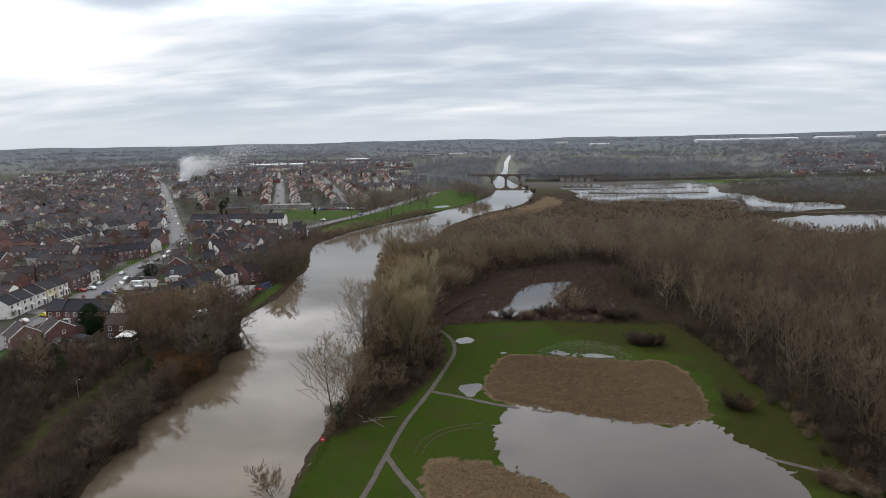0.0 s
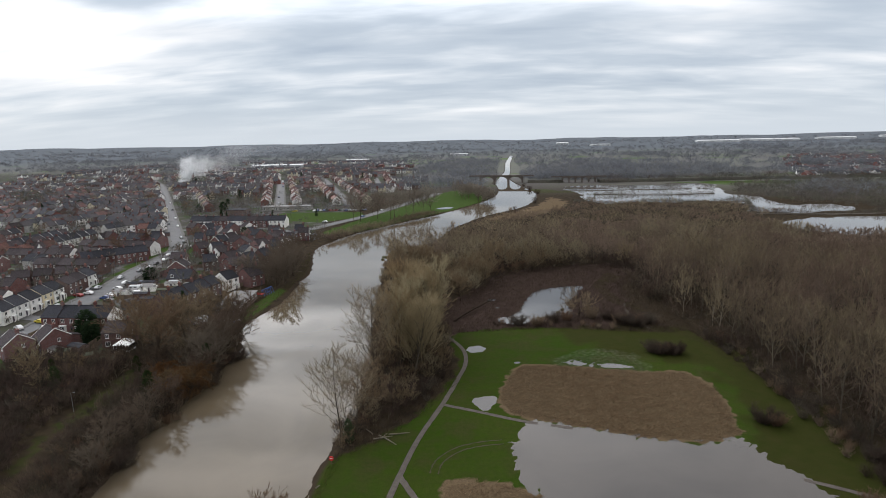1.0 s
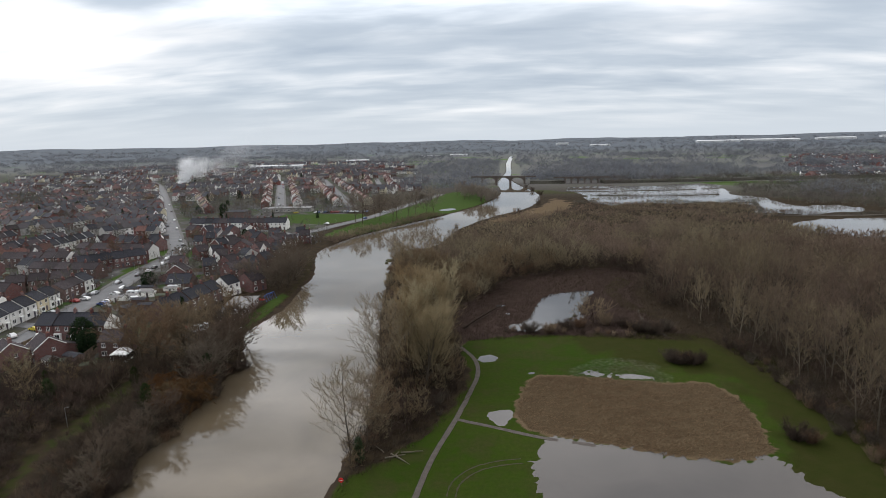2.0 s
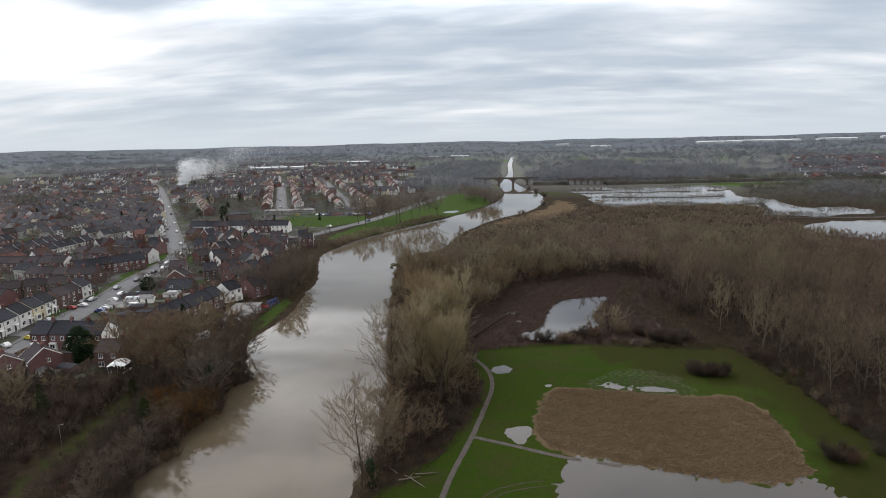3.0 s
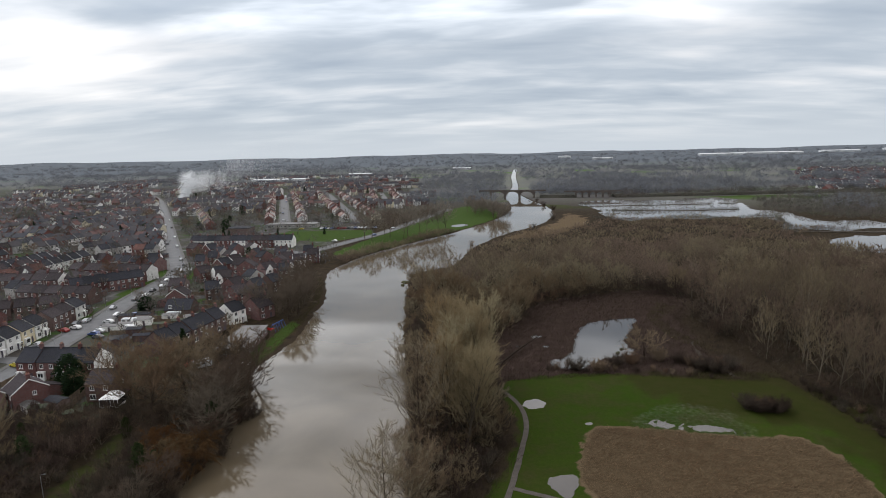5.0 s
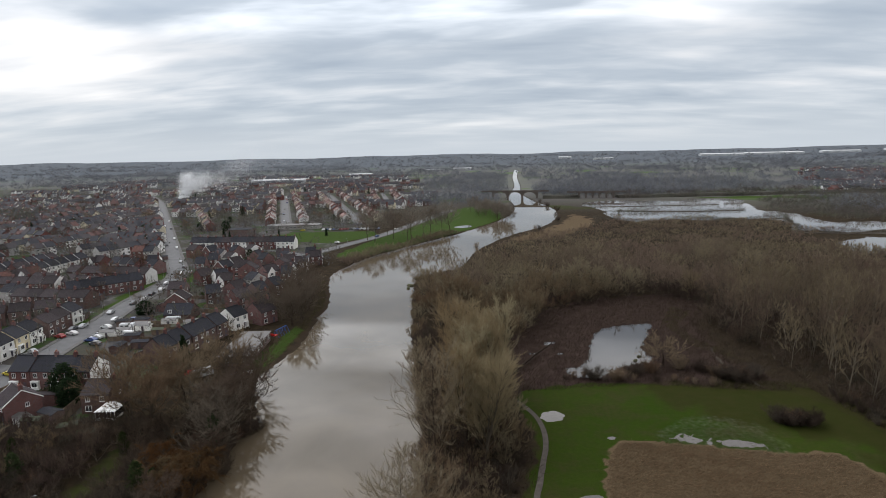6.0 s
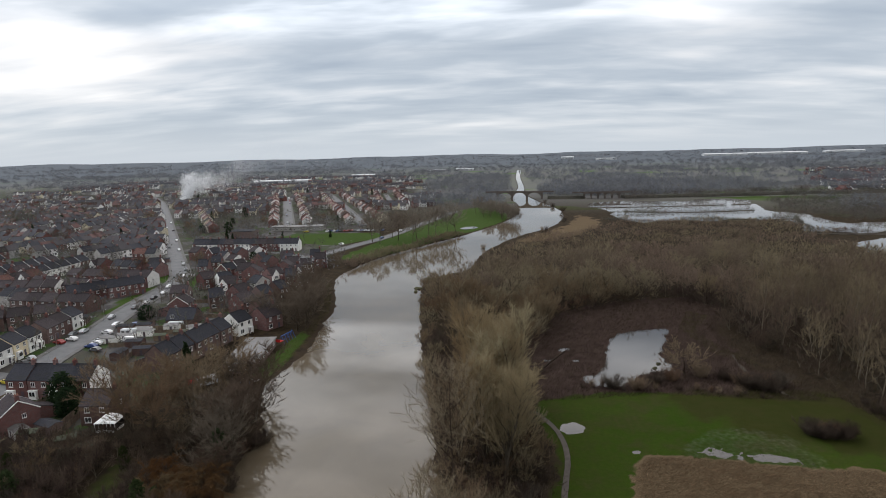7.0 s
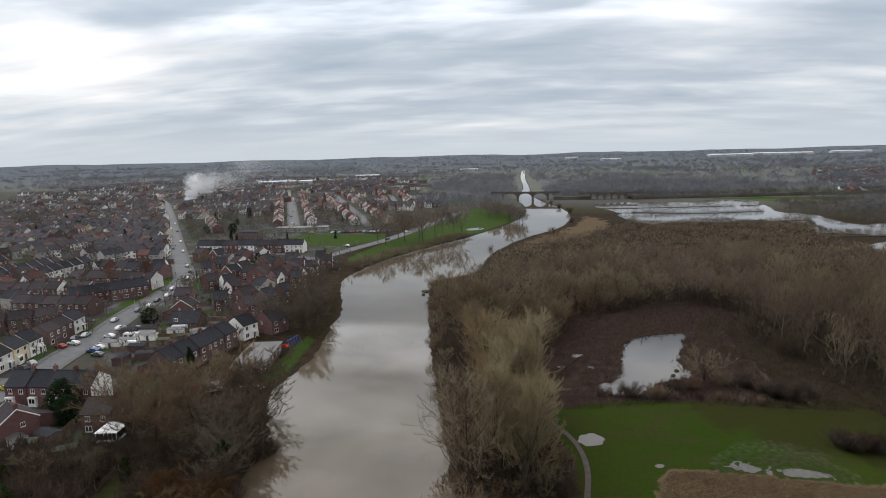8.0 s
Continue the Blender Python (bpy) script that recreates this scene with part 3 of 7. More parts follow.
def across(d, r):
    """A unit vector square to d, by the random vector r."""
    v = np.array((d[1] * r[2] - d[2] * r[1], d[2] * r[0] - d[0] * r[2], d[0] * r[1] - d[1] * r[0]))
    return v / (math.sqrt(v[0] ** 2 + v[1] ** 2 + v[2] ** 2) + 1e-9)


def limb(rng, start, way, length, n, lift, wander):
    pts = [start]
    d = unit(np.array(way, float))
    for _ in range(n):
        d = unit(d + np.array([0, 0, lift]) + wander * rng.randn(3))
        pts.append(pts[-1] + d * length / n)
    return pts


def bare_tree(seed, h, spread, limbs=12, twigs=1800, fork=0.25, lift=0.10, twig_len=1.3, twig_w=0.05, stems=1, droop=0.0, branches=6, girth=1.0, lite=False, splay=0.38):
    """Trunk with limbs, and the crown of branches and twigs, as two sets of triangles."""
    rng = np.random.RandomState(seed)
    V, F, CV, CF = [], [], [], []
    holds = []
    for s in range(stems):
        foot = np.array([0.0, 0.0, -0.3]) + (0.35 * rng.randn(3) * (1, 1, 0) if stems > 1 else 0)
        lean = np.array([0.10 * rng.randn(), 0.10 * rng.randn(), 1.0]) if stems == 1 else np.array([0.30 * rng.randn(), 0.30 * rng.randn(), 1.0])
        hs = h * (1.0 if s == 0 else 0.7 + 0.25 * rng.rand())
        trunk = limb(rng, foot, lean, hs * 0.93, 7, 0.06, 0.05)
        r0 = 0.016 * hs * girth
        tube(trunk, [r0 * (1.25 if i == 0 else 1 - 0.12 * i) for i in range(8)], 5, V, F) if not lite else blade([trunk[0], trunk[3], trunk[7]], [r0, r0 * 0.7], np.array([0.7, 0.7, 0]), V, F)
        k = max(3, limbs // stems)
        for j in range(k):
            f = fork + (0.97 - fork) * (j + rng.rand()) / k
            q = f * 7
            i0 = min(int(q), 6)
            start = trunk[i0] + (q - i0) * (trunk[i0 + 1] - trunk[i0])
            az = 2.4 * j + rng.rand() * 1.2
            out = spread * (1.15 - 0.75 * f) * (0.8 + 0.4 * rng.rand())
            ln = math.hypot(out, 0.35 * hs * (1 - 0.55 * f))
            pts = limb(rng, start, (math.cos(az) * out, math.sin(az) * out, 0.32 * hs * (1.05 - f) + 0.4), ln, 5, lift, 0.10)
            rr = r0 * 0.42 * (1.15 - 0.7 * f)
            if lite:
                blade([pts[0], pts[3], pts[5]], [rr, rr * 0.7], across(unit(pts[5] - pts[0]), rng.randn(3)), V, F)
            else:
                tube(pts, [rr * (1 - 0.17 * i) for i in range(6)], 3, V, F)
            for b in range(branches):
                g = 0.25 + 0.75 * (b + rng.rand()) / branches
                u = min(g * 5, 4.99)
                a = pts[int(u)] + (u % 1) * (pts[int(u) + 1] - pts[int(u)])
                d = unit(pts[int(u) + 1] - pts[int(u)]) + 0.75 * rng.randn(3) * (1, 1, 0.6)
                bl = ln * (0.28 + 0.25 * rng.rand())
                bp = limb(rng, a, d, bl, 3, lift - droop, 0.15)
                if lite:
                    blade([bp[0], bp[3]], [rr * 0.35], across(d, rng.randn(3)), CV, CF)
                else:
                    blade(bp, [rr * 0.33, rr * 0.26, rr * 0.18], across(d, rng.randn(3)), CV, CF)
                holds.append(bp)
    holds = np.array(holds)
    k = rng.randint(len(holds), size=twigs)
    u = rng.rand(twigs) ** 0.7 * 2.99
    i0 = u.astype(int)
    seg = holds[k, i0 + 1] - holds[k, i0]
    root = holds[k, i0] + (u - i0)[:, None] * seg
    d = seg / (np.linalg.norm(seg, axis=1)[:, None] + 1e-9) + splay * rng.randn(twigs, 3) + np.array([0, 0, 0.38 - 1.6 * droop])
    d /= np.linalg.norm(d, axis=1)[:, None]
    sd = np.cross(d, rng.randn(twigs, 3))
    sd *= (twig_w * 0.5 * (0.6 + 0.8 * rng.rand(twigs)) / (np.linalg.norm(sd, axis=1) + 1e-9))[:, None]
    tw = list(np.stack([root - sd, root + sd, root + d * (twig_len * (0.45 + 0.9 * rng.rand(twigs)))[:, None]], 1).reshape(-1, 3))
    n0 = len(CV)
    CV = np.array(CV + tw)
    CF = np.concatenate([np.array(CF), n0 + np.arange(len(tw)).reshape(-1, 3)])
    return np.array(V), np.array(F), CV, CF


def shrub_shape(seed, h, spread, stems=22, twigs=700, twig_w=0.05, twig_len=0.9):
    rng = np.random.RandomState(seed)
    V, F, tw = [], [], []
    for s in range(stems):
        az, out = rng.rand() * 6.28, spread * math.sqrt(rng.rand())
        pts = limb(rng, np.array([0.25 * math.cos(az) * out, 0.25 * math.sin(az) * out, -0.2]), (math.cos(az) * out, math.sin(az) * out, h * 0.9), math.hypot(out, h) * (0.7 + 0.3 * rng.rand()), 4, 0.12, 0.12)
        blade(pts, [0.05, 0.04, 0.03, 0.02], across(unit(pts[4] - pts[0]), rng.randn(3)), V, F)
        for _ in range(twigs // stems):
            u = 0.5 + rng.rand() * 3.45
            a = pts[int(u)] + (u % 1) * (pts[int(u) + 1] - pts[int(u)])
            d = unit(rng.randn(3) + np.array([0, 0, 0.7]))
            sd = across(d, rng.randn(3)) * twig_w * (0.6 + 0.8 * rng.rand())
            tw += [a - sd * 0.5, a + sd * 0.5, a + d * twig_len * (0.4 + rng.rand())]
    return np.array(V), np.array(F), np.array(tw), np.arange(len(tw)).reshape(-1, 3)


def leafy_shape(seed, h, spread, cone=0.0, leaves=1500, size=0.35):
    """Evergreen crown: small leaf clumps in a shell, a cone or a dome."""
    rng = np.random.RandomState(seed)
    t = rng.rand(leaves) ** (1.4 if cone else 0.8)
    prof = (1 - t) ** 0.85 * cone + (1 - cone) * np.sqrt(np.clip(1 - (2 * t - 0.85) ** 2 / 1.35, 0.02, 1))
    az = rng.rand(leaves) * 6.283
    rr = spread * prof * (0.78 + 0.28 * np.sin(az * 5 + t * 19) * 0.5 + 0.16 * rng.randn(leaves))
    c = np.stack([rr * np.cos(az), rr * np.sin(az), 0.4 + t * (h - 0.4)], 1)
    tri = c[:, None, :] + size * rng.randn(leaves, 3, 3) * np.array([1, 1, 0.7])
    V, F = [], []
    tube([np.array([0, 0, -0.3]), np.array([0, 0, h * 0.6])], [0.03 * h, 0.012 * h], 5, V, F)
    return np.array(V), np.array(F), tri.reshape(-1, 3), np.arange(leaves * 3).reshape(-1, 3)


def tree_thing(name, shape, trunk_mat, crown_mat, label, category="tree", group=""):
    V, F, CV, CF = shape
    if category == "shrub":
        me = mesh_of(name, np.concatenate([V, CV]), np.concatenate([F, CF + len(V)]), trunk_mat)
        me.materials.append(crown_mat)
        me.polygons.foreach_set("material_index", np.r_[np.zeros(len(F), np.int32), np.ones(len(CF), np.int32)])
        return tagged(new(name, me), label, category, group)
    ob = tagged(new(name), label, category, group)
    part("trunk", mesh_of("trunk", V, F, trunk_mat, False), None, ob)
    part("crown", mesh_of("crown", CV, CF, crown_mat), None, ob)
    return ob


def spin(x, y, z, rng, lo=0.85, hi=1.15):
    s = lo + (hi - lo) * rng.rand()
    return pose(x, y, z, 0, 0, rng.rand() * 360) @ Matrix.Diagonal((s, s, s * (0.92 + 0.16 * rng.rand()), 1))


def plant(kinds, spots, rng, lo=0.85, hi=1.15):
    """Sets a kind of tree at each spot: the first stands there itself, the rest are copies."""
    spots = np.array(spots, float)
    for (x, y), z in zip(spots, heights(spots[:, 0], spots[:, 1])):
        k = kinds[rng.randint(len(kinds))]
        m = spin(x, y, z, rng, lo, hi)
        if k.get("placed"):
            copy_thing(k, m)
        else:
            k["placed"] = 1
            k.matrix_basis = m


def scatter(outline, gap, rng, keep=None):
    """Jittered spots within an outline."""
    o = np.array(outline, float)
    (x0, y0), (x1, y1) = o.min(0), o.max(0)
    X, Y = np.meshgrid(np.arange(x0, x1, gap), np.arange(y0, y1, gap))
    p = np.stack([X.ravel(), Y.ravel()], 1) + gap * 0.9 * (rng.rand(X.size, 2) - 0.5)
    p = p[away(p, o) < 0]
    if keep is not None:
        p = p[keep(p)]
    return p


def joined(templates, spots, rng, lo, hi, which, swell=0.28):
    """Many trees as one set of triangles. which: 0 for trunks, 2 for crowns."""
    Vs, Fs, tone, n = [], [], [], 0
    own = np.random.RandomState(len(spots))
    z = heights(spots[:, 0], spots[:, 1])
    for (x, y), zz in zip(spots, z):
        t = templates[rng.randint(len(templates))]
        V, F = t[which], t[which + 1]
        s, a = (lo + (hi - lo) * rng.rand()) * (1.0 + swell * math.sin(0.09 * x + 1.7 * math.sin(0.05 * y)) * math.sin(0.11 * y + 1.3)), rng.rand() * 6.283
        c, d = math.cos(a) * s, math.sin(a) * s
        Vs.append(np.stack([c * V[:, 0] - d * V[:, 1] + x, d * V[:, 0] + c * V[:, 1] + y, V[:, 2] * s * (0.85 + 0.3 * rng.rand()) + zz], 1))
        Fs.append(F + n)
        tone.append(np.full(len(V), own.rand(), np.float32))
        n += len(V)
    return np.concatenate(Vs), np.concatenate(Fs), np.concatenate(tone)


def wood_stuff(name, templates, spots, seed, lo, hi, crown_mat, trunk_mat, label):
    ob = tagged(new(name), label, "woodland", kind="stuff")
    for which, nm, mat in ((0, "trunks", trunk_mat), (2, "crowns", crown_mat)):
        V, F, tone = joined(templates, spots, np.random.RandomState(seed), lo, hi, which)
        me = mesh_of(nm, V, F, mat)
        me.attributes.new("tree", "FLOAT", "POINT").data.foreach_set("value", tone)
        p = part(nm, me, None, ob)
        p["kind"] = "stuff"
    return ob


rng = np.random.RandomState(11)
G_POP, G_WOOD, G_BANK = "tall trees along the river", "trees of the wood", "shrubs along the bank"
poplars = [tree_thing("poplar_tree", bare_tree(100 + i, 24, 5.2, 24, 9000, 0.05, 0.17, 1.5, 0.030, 1, 0, 9, 0.8), M["trunk"], M["twig_olive"], "tall bare poplar with olive-brown upright twigs", "tree", G_POP) for i in range(3)]
tall_trees = [tree_thing("tall_tree", bare_tree(200 + i, 17, 5.0, 22, 4600, 0.08, 0.15, 1.5, 0.042, 1 + i % 2, 0, 7, 0.7), M["trunk_dark"], M[("twig_brown", "twig_wood", "twig_wood")[i]], "tall slender bare tree in wet woodland", "tree", G_WOOD) for i in range(3)]
wood_trees = [tree_thing("wood_tree", bare_tree(210 + i, 11.5, 5.2, 16, 3400, 0.06, 0.12, 1.4, 0.040, 2, 0, 7, 0.9), M["trunk_dark"], M["twig_wood" if i else "twig_brown"], "rounded bare brown tree in dense wet woodland", "tree", G_WOOD) for i in range(3)]
oaks = [tree_thing("broad_tree", bare_tree(300 + i, 19.5, 8.6, 30, 15000, 0.05, 0.12, 1.5, 0.036, 2, 0, 10, 0.8), M["trunk"], M["twig_bank"], "large bare spreading tree on the river bank", "tree") for i in range(2)]
dark_oaks = [tree_thing("bank_tree", bare_tree(320 + i, 14, 6.2, 22, 6000, 0.05, 0.09, 1.4, 0.045, 2, 0, 8, 0.9), M["trunk"], M["twig_grey"], "dense dark bare tree overhanging the river", "tree") for i in range(2)]
shrubs = [tree_thing("shrub", shrub_shape(400 + i, 4.0, 2.8, 26, 900, 0.05, 1.3), M["trunk"], M["twig_brown" if i < 1 else "twig_dark"], "leafless brown scrub thicket on rough ground", "shrub", G_BANK) for i in range(3)]

# tall trees by the river
for i, (x, y, hh) in enumerate([(-20, 119, 21), (-18, 125, 16), (-18, 147, 26), (-20, 157, 22)]):
    lone = tree_thing("poplar_tree", bare_tree(500 + i, hh, 8.0, 22, 11000, 0.16, 0.12, 1.0, 0.022, 1, 0, 12, 0.6, False, 0.5), M["trunk"], M["twig_bank"], "tall open bare tree with fine upswept branches beside water", "tree", G_POP)
    lone.matrix_basis = pose(x, y, height_at(x, y), 0, 0, 70 * i)
BELT = [(-14, 150), (-8, 147), (-4, 156), (-3, 168), (-4, 182), (-7, 192), (-14, 196), (-15, 182), (-14, 165)]
plant(poplars, scatter(BELT, 4.6, rng), rng, 0.82, 1.06)
# the tall wood beside the meadow, and the lower, rounder one behind the pond
TALL_WOOD = [(92, 60), (88, 96), (87.5, 126), (86, 158), (82, 188), (77, 214), (75, 250), (80, 272), (96, 288), (140, 288), (190, 264), (235, 246), (300, 215), (260, 60)]
ROUND_WOOD = [(80, 274), (62, 290), (48, 284), (22, 268), (6, 236), (-3, 214), (-6, 197), (-14, 199), (-20, 216), (-24, 240), (-31, 258), (-34, 280), (-33, 300), (-20, 324), (0, 342), (22, 362), (52, 376), (110, 384), (150, 376), (150, 338), (94, 298)]
pond_gap = smooth(POND, 5, True)
tall_spots = scatter(TALL_WOOD, 5.6, rng)
round_spots = scatter(ROUND_WOOD, 5.6, rng, lambda p: away(p, pond_gap) > 6)


def front_first(p):
    return p[np.argsort(p[:, 1] + 0.25 * np.abs(p[:, 0] - 40))]


tall_spots, round_spots = front_first(tall_spots), front_first(round_spots)
plant(tall_trees, tall_spots[:190], rng, 0.72, 1.12)
plant(wood_trees, round_spots[:110], rng, 0.7, 1.15)
tall_lite = [bare_tree(600 + i, 16.5, 4.8, 11, 420, 0.16, 0.15, 2.0, 0.085, 1, 0, 4, 0.8, True) for i in range(5)]
round_lite = [bare_tree(610 + i, 10.5, 5.4, 10, 360, 0.10, 0.13, 1.8, 0.095, 1, 0, 4, 0.8, True) for i in range(5)]
wood_stuff("woodland", tall_lite, tall_spots[190:], 7, 0.75, 1.1, M["mass_tall"], M["mass_trunk"], "dense tall bare brown woodland beside the meadow")
wood_stuff("woodland", round_lite, round_spots[110:], 9, 0.7, 1.1, M["mass"], M["mass_trunk"], "dense bare brown wet woodland beside the river")
# undergrowth along the wood's edge and the river
lite_shrubs = [bare_tree(850 + i, 3.4, 2.8, 8, 170, 0.04, 0.1, 1.6, 0.07, 2, 0, 3, 1.0, True) for i in range(3)]
FLOOR = [(88, 96), (87, 126), (85, 158), (81, 188), (75, 214), (73, 250), (80, 274), (62, 289), (48, 284), (22, 268), (8, 240), (2, 252), (16, 280), (46, 298), (80, 296), (110, 280), (118, 200), (122, 120), (118, 90)]
wood_stuff("scrub", lite_shrubs, scatter(FLOOR, 2.7, rng), 26, 0.5, 1.1, M["scrub_mass"], M["mass_trunk"], "dark bramble and saplings on the wood's floor")
EDGE = [(80, 108), (89, 108), (88, 128), (87, 160), (82, 190), (78, 190), (81.5, 156), (80.5, 126)]
plant(shrubs, scatter(EDGE, 2.6, rng), rng, 0.5, 0.95)
UNDER = [(-19, 125), (-12, 126), (-5, 140), (-1, 152), (0, 165), (-2, 182), (-8, 190), (-20, 165), (-19, 140)]
plant(wood_trees, scatter(UNDER, 4.2, rng), rng, 0.35, 0.62)
plant(shrubs, scatter([(-8, 134), (-3, 140), (-1, 152), (0, 165), (-2, 182), (-6, 182), (-5, 160)], 3.0, rng), rng, 0.6, 0.9)
plant(oaks, [(-24.5, 95)], rng, 0.33, 0.35)
bank_right = np.array([(np.interp(y, (92, 117, 135, 165, 210, 265, 307, 328), (-22, -22, -20, -23, -30, -37, -41, -41)) + 2.2 + 2.0 * math.sin(1.7 * y), y) for y in np.arange(116, 330, 4.3)])
plant(wood_trees, bank_right, rng, 0.28, 0.55)
domes = [tree_thing("dome_bush", shrub_shape(470 + i, 2.9, 3.0, 40, 2400, 0.05, 1.1), M["trunk"], M["twig_dark" if i else "twig_brown"], "rounded leafless bush standing in the meadow", "shrub", "meadow bushes") for i in range(2)]
plant(domes, [(59.5, 172.5), (61, 171), (62.6, 172.5), (64, 170.5), (66, 171.5), (58, 197), (55.8, 199.5), (61, 195), (71.5, 131), (73.5, 130), (57, 198), (62, 197.5), (53, 203), (48, 204.5), (39, 202), (34, 200), (66, 199), (28, 196), (22, 197), (77.5, 99.5), (80, 98), (84, 104), (82, 101), (86, 99), (75.5, 102)], rng, 0.9, 1.25)
fringe = smooth([(14, 197), (22, 196), (30, 195), (43, 194.6), (51, 193), (59, 191.5)], 8)
plant(shrubs, fringe[::3] + 0.7 * rng.randn(len(fringe[::3]), 2), rng, 0.45, 0.8)
# left bank
plant(oaks, [(-80, 165), (-88, 166), (-95, 171), (-75, 170), (-83, 175), (-73, 178), (-78, 184), (-97, 179), (-90, 184), (-86, 180)], rng, 0.9, 1.06)
LEFT_SCRUB = [(-63, 92), (-66, 119), (-66, 150), (-70, 165), (-98, 166), (-128, 162), (-118, 120), (-98, 80), (-70, 70)]
bank_line = smooth([(-72, 88), (-80, 106), (-86, 122), (-85.5, 140), (-88, 156)])
scrub_spots = scatter(LEFT_SCRUB, 3.5, rng, lambda p: away(p, bank_line, False) > 4.2)
plant(shrubs, scrub_spots[::2], rng, 0.7, 1.3)
plant(dark_oaks, [(-66.5, 155), (-69.5, 160), (-67, 165.5), (-69, 171), (-68, 177), (-72, 183), (-72, 190)], rng, 0.9, 1.1)
plant(dark_oaks, [(-66, 106), (-67.5, 113), (-66.5, 120), (-67.5, 127), (-66, 133), (-66, 150)], rng, 0.5, 0.68)
plant(wood_trees, [(-102, 149), (-108, 156), (-97, 158), (-113, 147), (-93, 150), (-104, 140), (-99, 132), (-118, 154)], rng, 0.5, 0.75)
plant(dark_oaks, [(-80, 246), (-86, 252), (-79, 254), (-84, 262), (-80, 268), (-90, 264), (-87, 274), (-83, 280), (-92, 282), (-89, 292), (-93, 300), (-95, 312), (-94, 252)], rng, 0.8, 1.1)
plant(dark_oaks, [(72, 225), (77, 228), (72.5, 246), (74, 236)], rng, 0.45, 0.6)
pond_tree = tree_thing("broad_tree", bare_tree(341, 8.5, 6.5, 22, 4500, 0.10, 0.05, 1.1, 0.045, 3, 0, 8, 0.9), M["trunk_dark"], M["twig_bank"], "low spreading bare tree beside the pond", "tree")
pond_tree.matrix_basis = pose(44, 207, height_at(44, 207))
willows = [tree_thing("willow_tree", bare_tree(450, 6.6, 4.8, 16, 6500, 0.25, 0.0, 1.3, 0.035, 2, 0.34, 8, 0.9), M["trunk"], M["twig_orange"], "drooping orange-brown willow at the water's edge", "tree", G_BANK)]
plant(willows, [(-66.5, 139), (-70, 143), (-65.5, 145), (-74, 148)], rng, 0.9, 1.1)
ivies = [tree_thing("ivy_tree", leafy_shape(460, 9, 2.0, 0.3, 900, 0.30), M["trunk"], M["ivy"], "dark ivy-covered tree stump", "tree")]
plant(ivies, [(-67.5, 157), (-68.5, 163), (-75, 178), (-73.5, 138.5), (-72, 141), (-18.5, 120), (-108, 150), (-100, 141), (-87, 155)], rng, 0.6, 0.95)
bank_spots = np.array([(-62 - 3.5 * abs(math.sin(0.35 * k)), 92 + 2.1 * k) for k in range(38)])
plant(shrubs, bank_spots, rng, 0.8, 1.25)
thick = scatter([(-61, 92), (-64, 119), (-63.5, 150), (-66, 168), (-98, 168), (-128, 162), (-118, 120), (-98, 80), (-66, 70)], 2.3, rng, lambda p: away(p, bank_line, False) > 3.0)
under = scatter([(-20, 116), (-12, 124), (-4, 140), (0, 152), (0, 166), (-2, 184), (-4, 200), (-30, 240), (-29, 210), (-22, 165)], 2.6, rng)
wood_stuff("scrub", lite_shrubs, np.concatenate([scrub_spots[1::2], thick, under]), 12, 0.55, 1.2, M["scrub_mass"], M["mass_trunk"], "leafless brown scrub on the river bank")

# ---- far woods ----


def massed_tree(seed, h, spread, clumps, size):
    """A far tree: stem and limbs, and an uneven crown of many small upswept sprays of twigs."""
    g = np.random.RandomState(seed)
    stem = bare_tree(seed, h, spread * 0.8, 4, 8, 0.12, 0.1, 1.5, 0.2, 1, 0, 2, 1.0, True)
    lobes = np.stack([0.55 * spread * g.randn(6), 0.55 * spread * g.randn(6), h * g.uniform(0.35, 0.8, 6)], 1)
    c = lobes[g.randint(6, size=clumps)] + g.randn(clumps, 3) * (0.30 * spread, 0.30 * spread, 0.14 * h)
    c[:, 2] = np.clip(c[:, 2], 0.8, h)
    tri = c[:, None, :] + size * np.array([0.8, 0.8, 1.15]) * g.uniform(-1, 1, (clumps, 3, 3))
    return stem[0], stem[1], tri.reshape(-1, 3), np.arange(3 * clumps).reshape(-1, 3)


far_templates = [massed_tree(700 + i, 10, 6.5, 34, 1.7) for i in range(5)]
belt_templates = [massed_tree(720 + i, 10.5, 5.2, 56, 0.95) for i in range(5)]
rng2 = np.random.RandomState(21)


def clear_of(p, gap=14.0):
    ok = away(p, RIVER_OUT) > gap
    for nm in ("lake_a", "lake_b"):
        ok &= away(p, POOLS[nm]) > 3
    for l in ROAD_LINES:
        ok &= away(p, l, False) > 8
    return ok


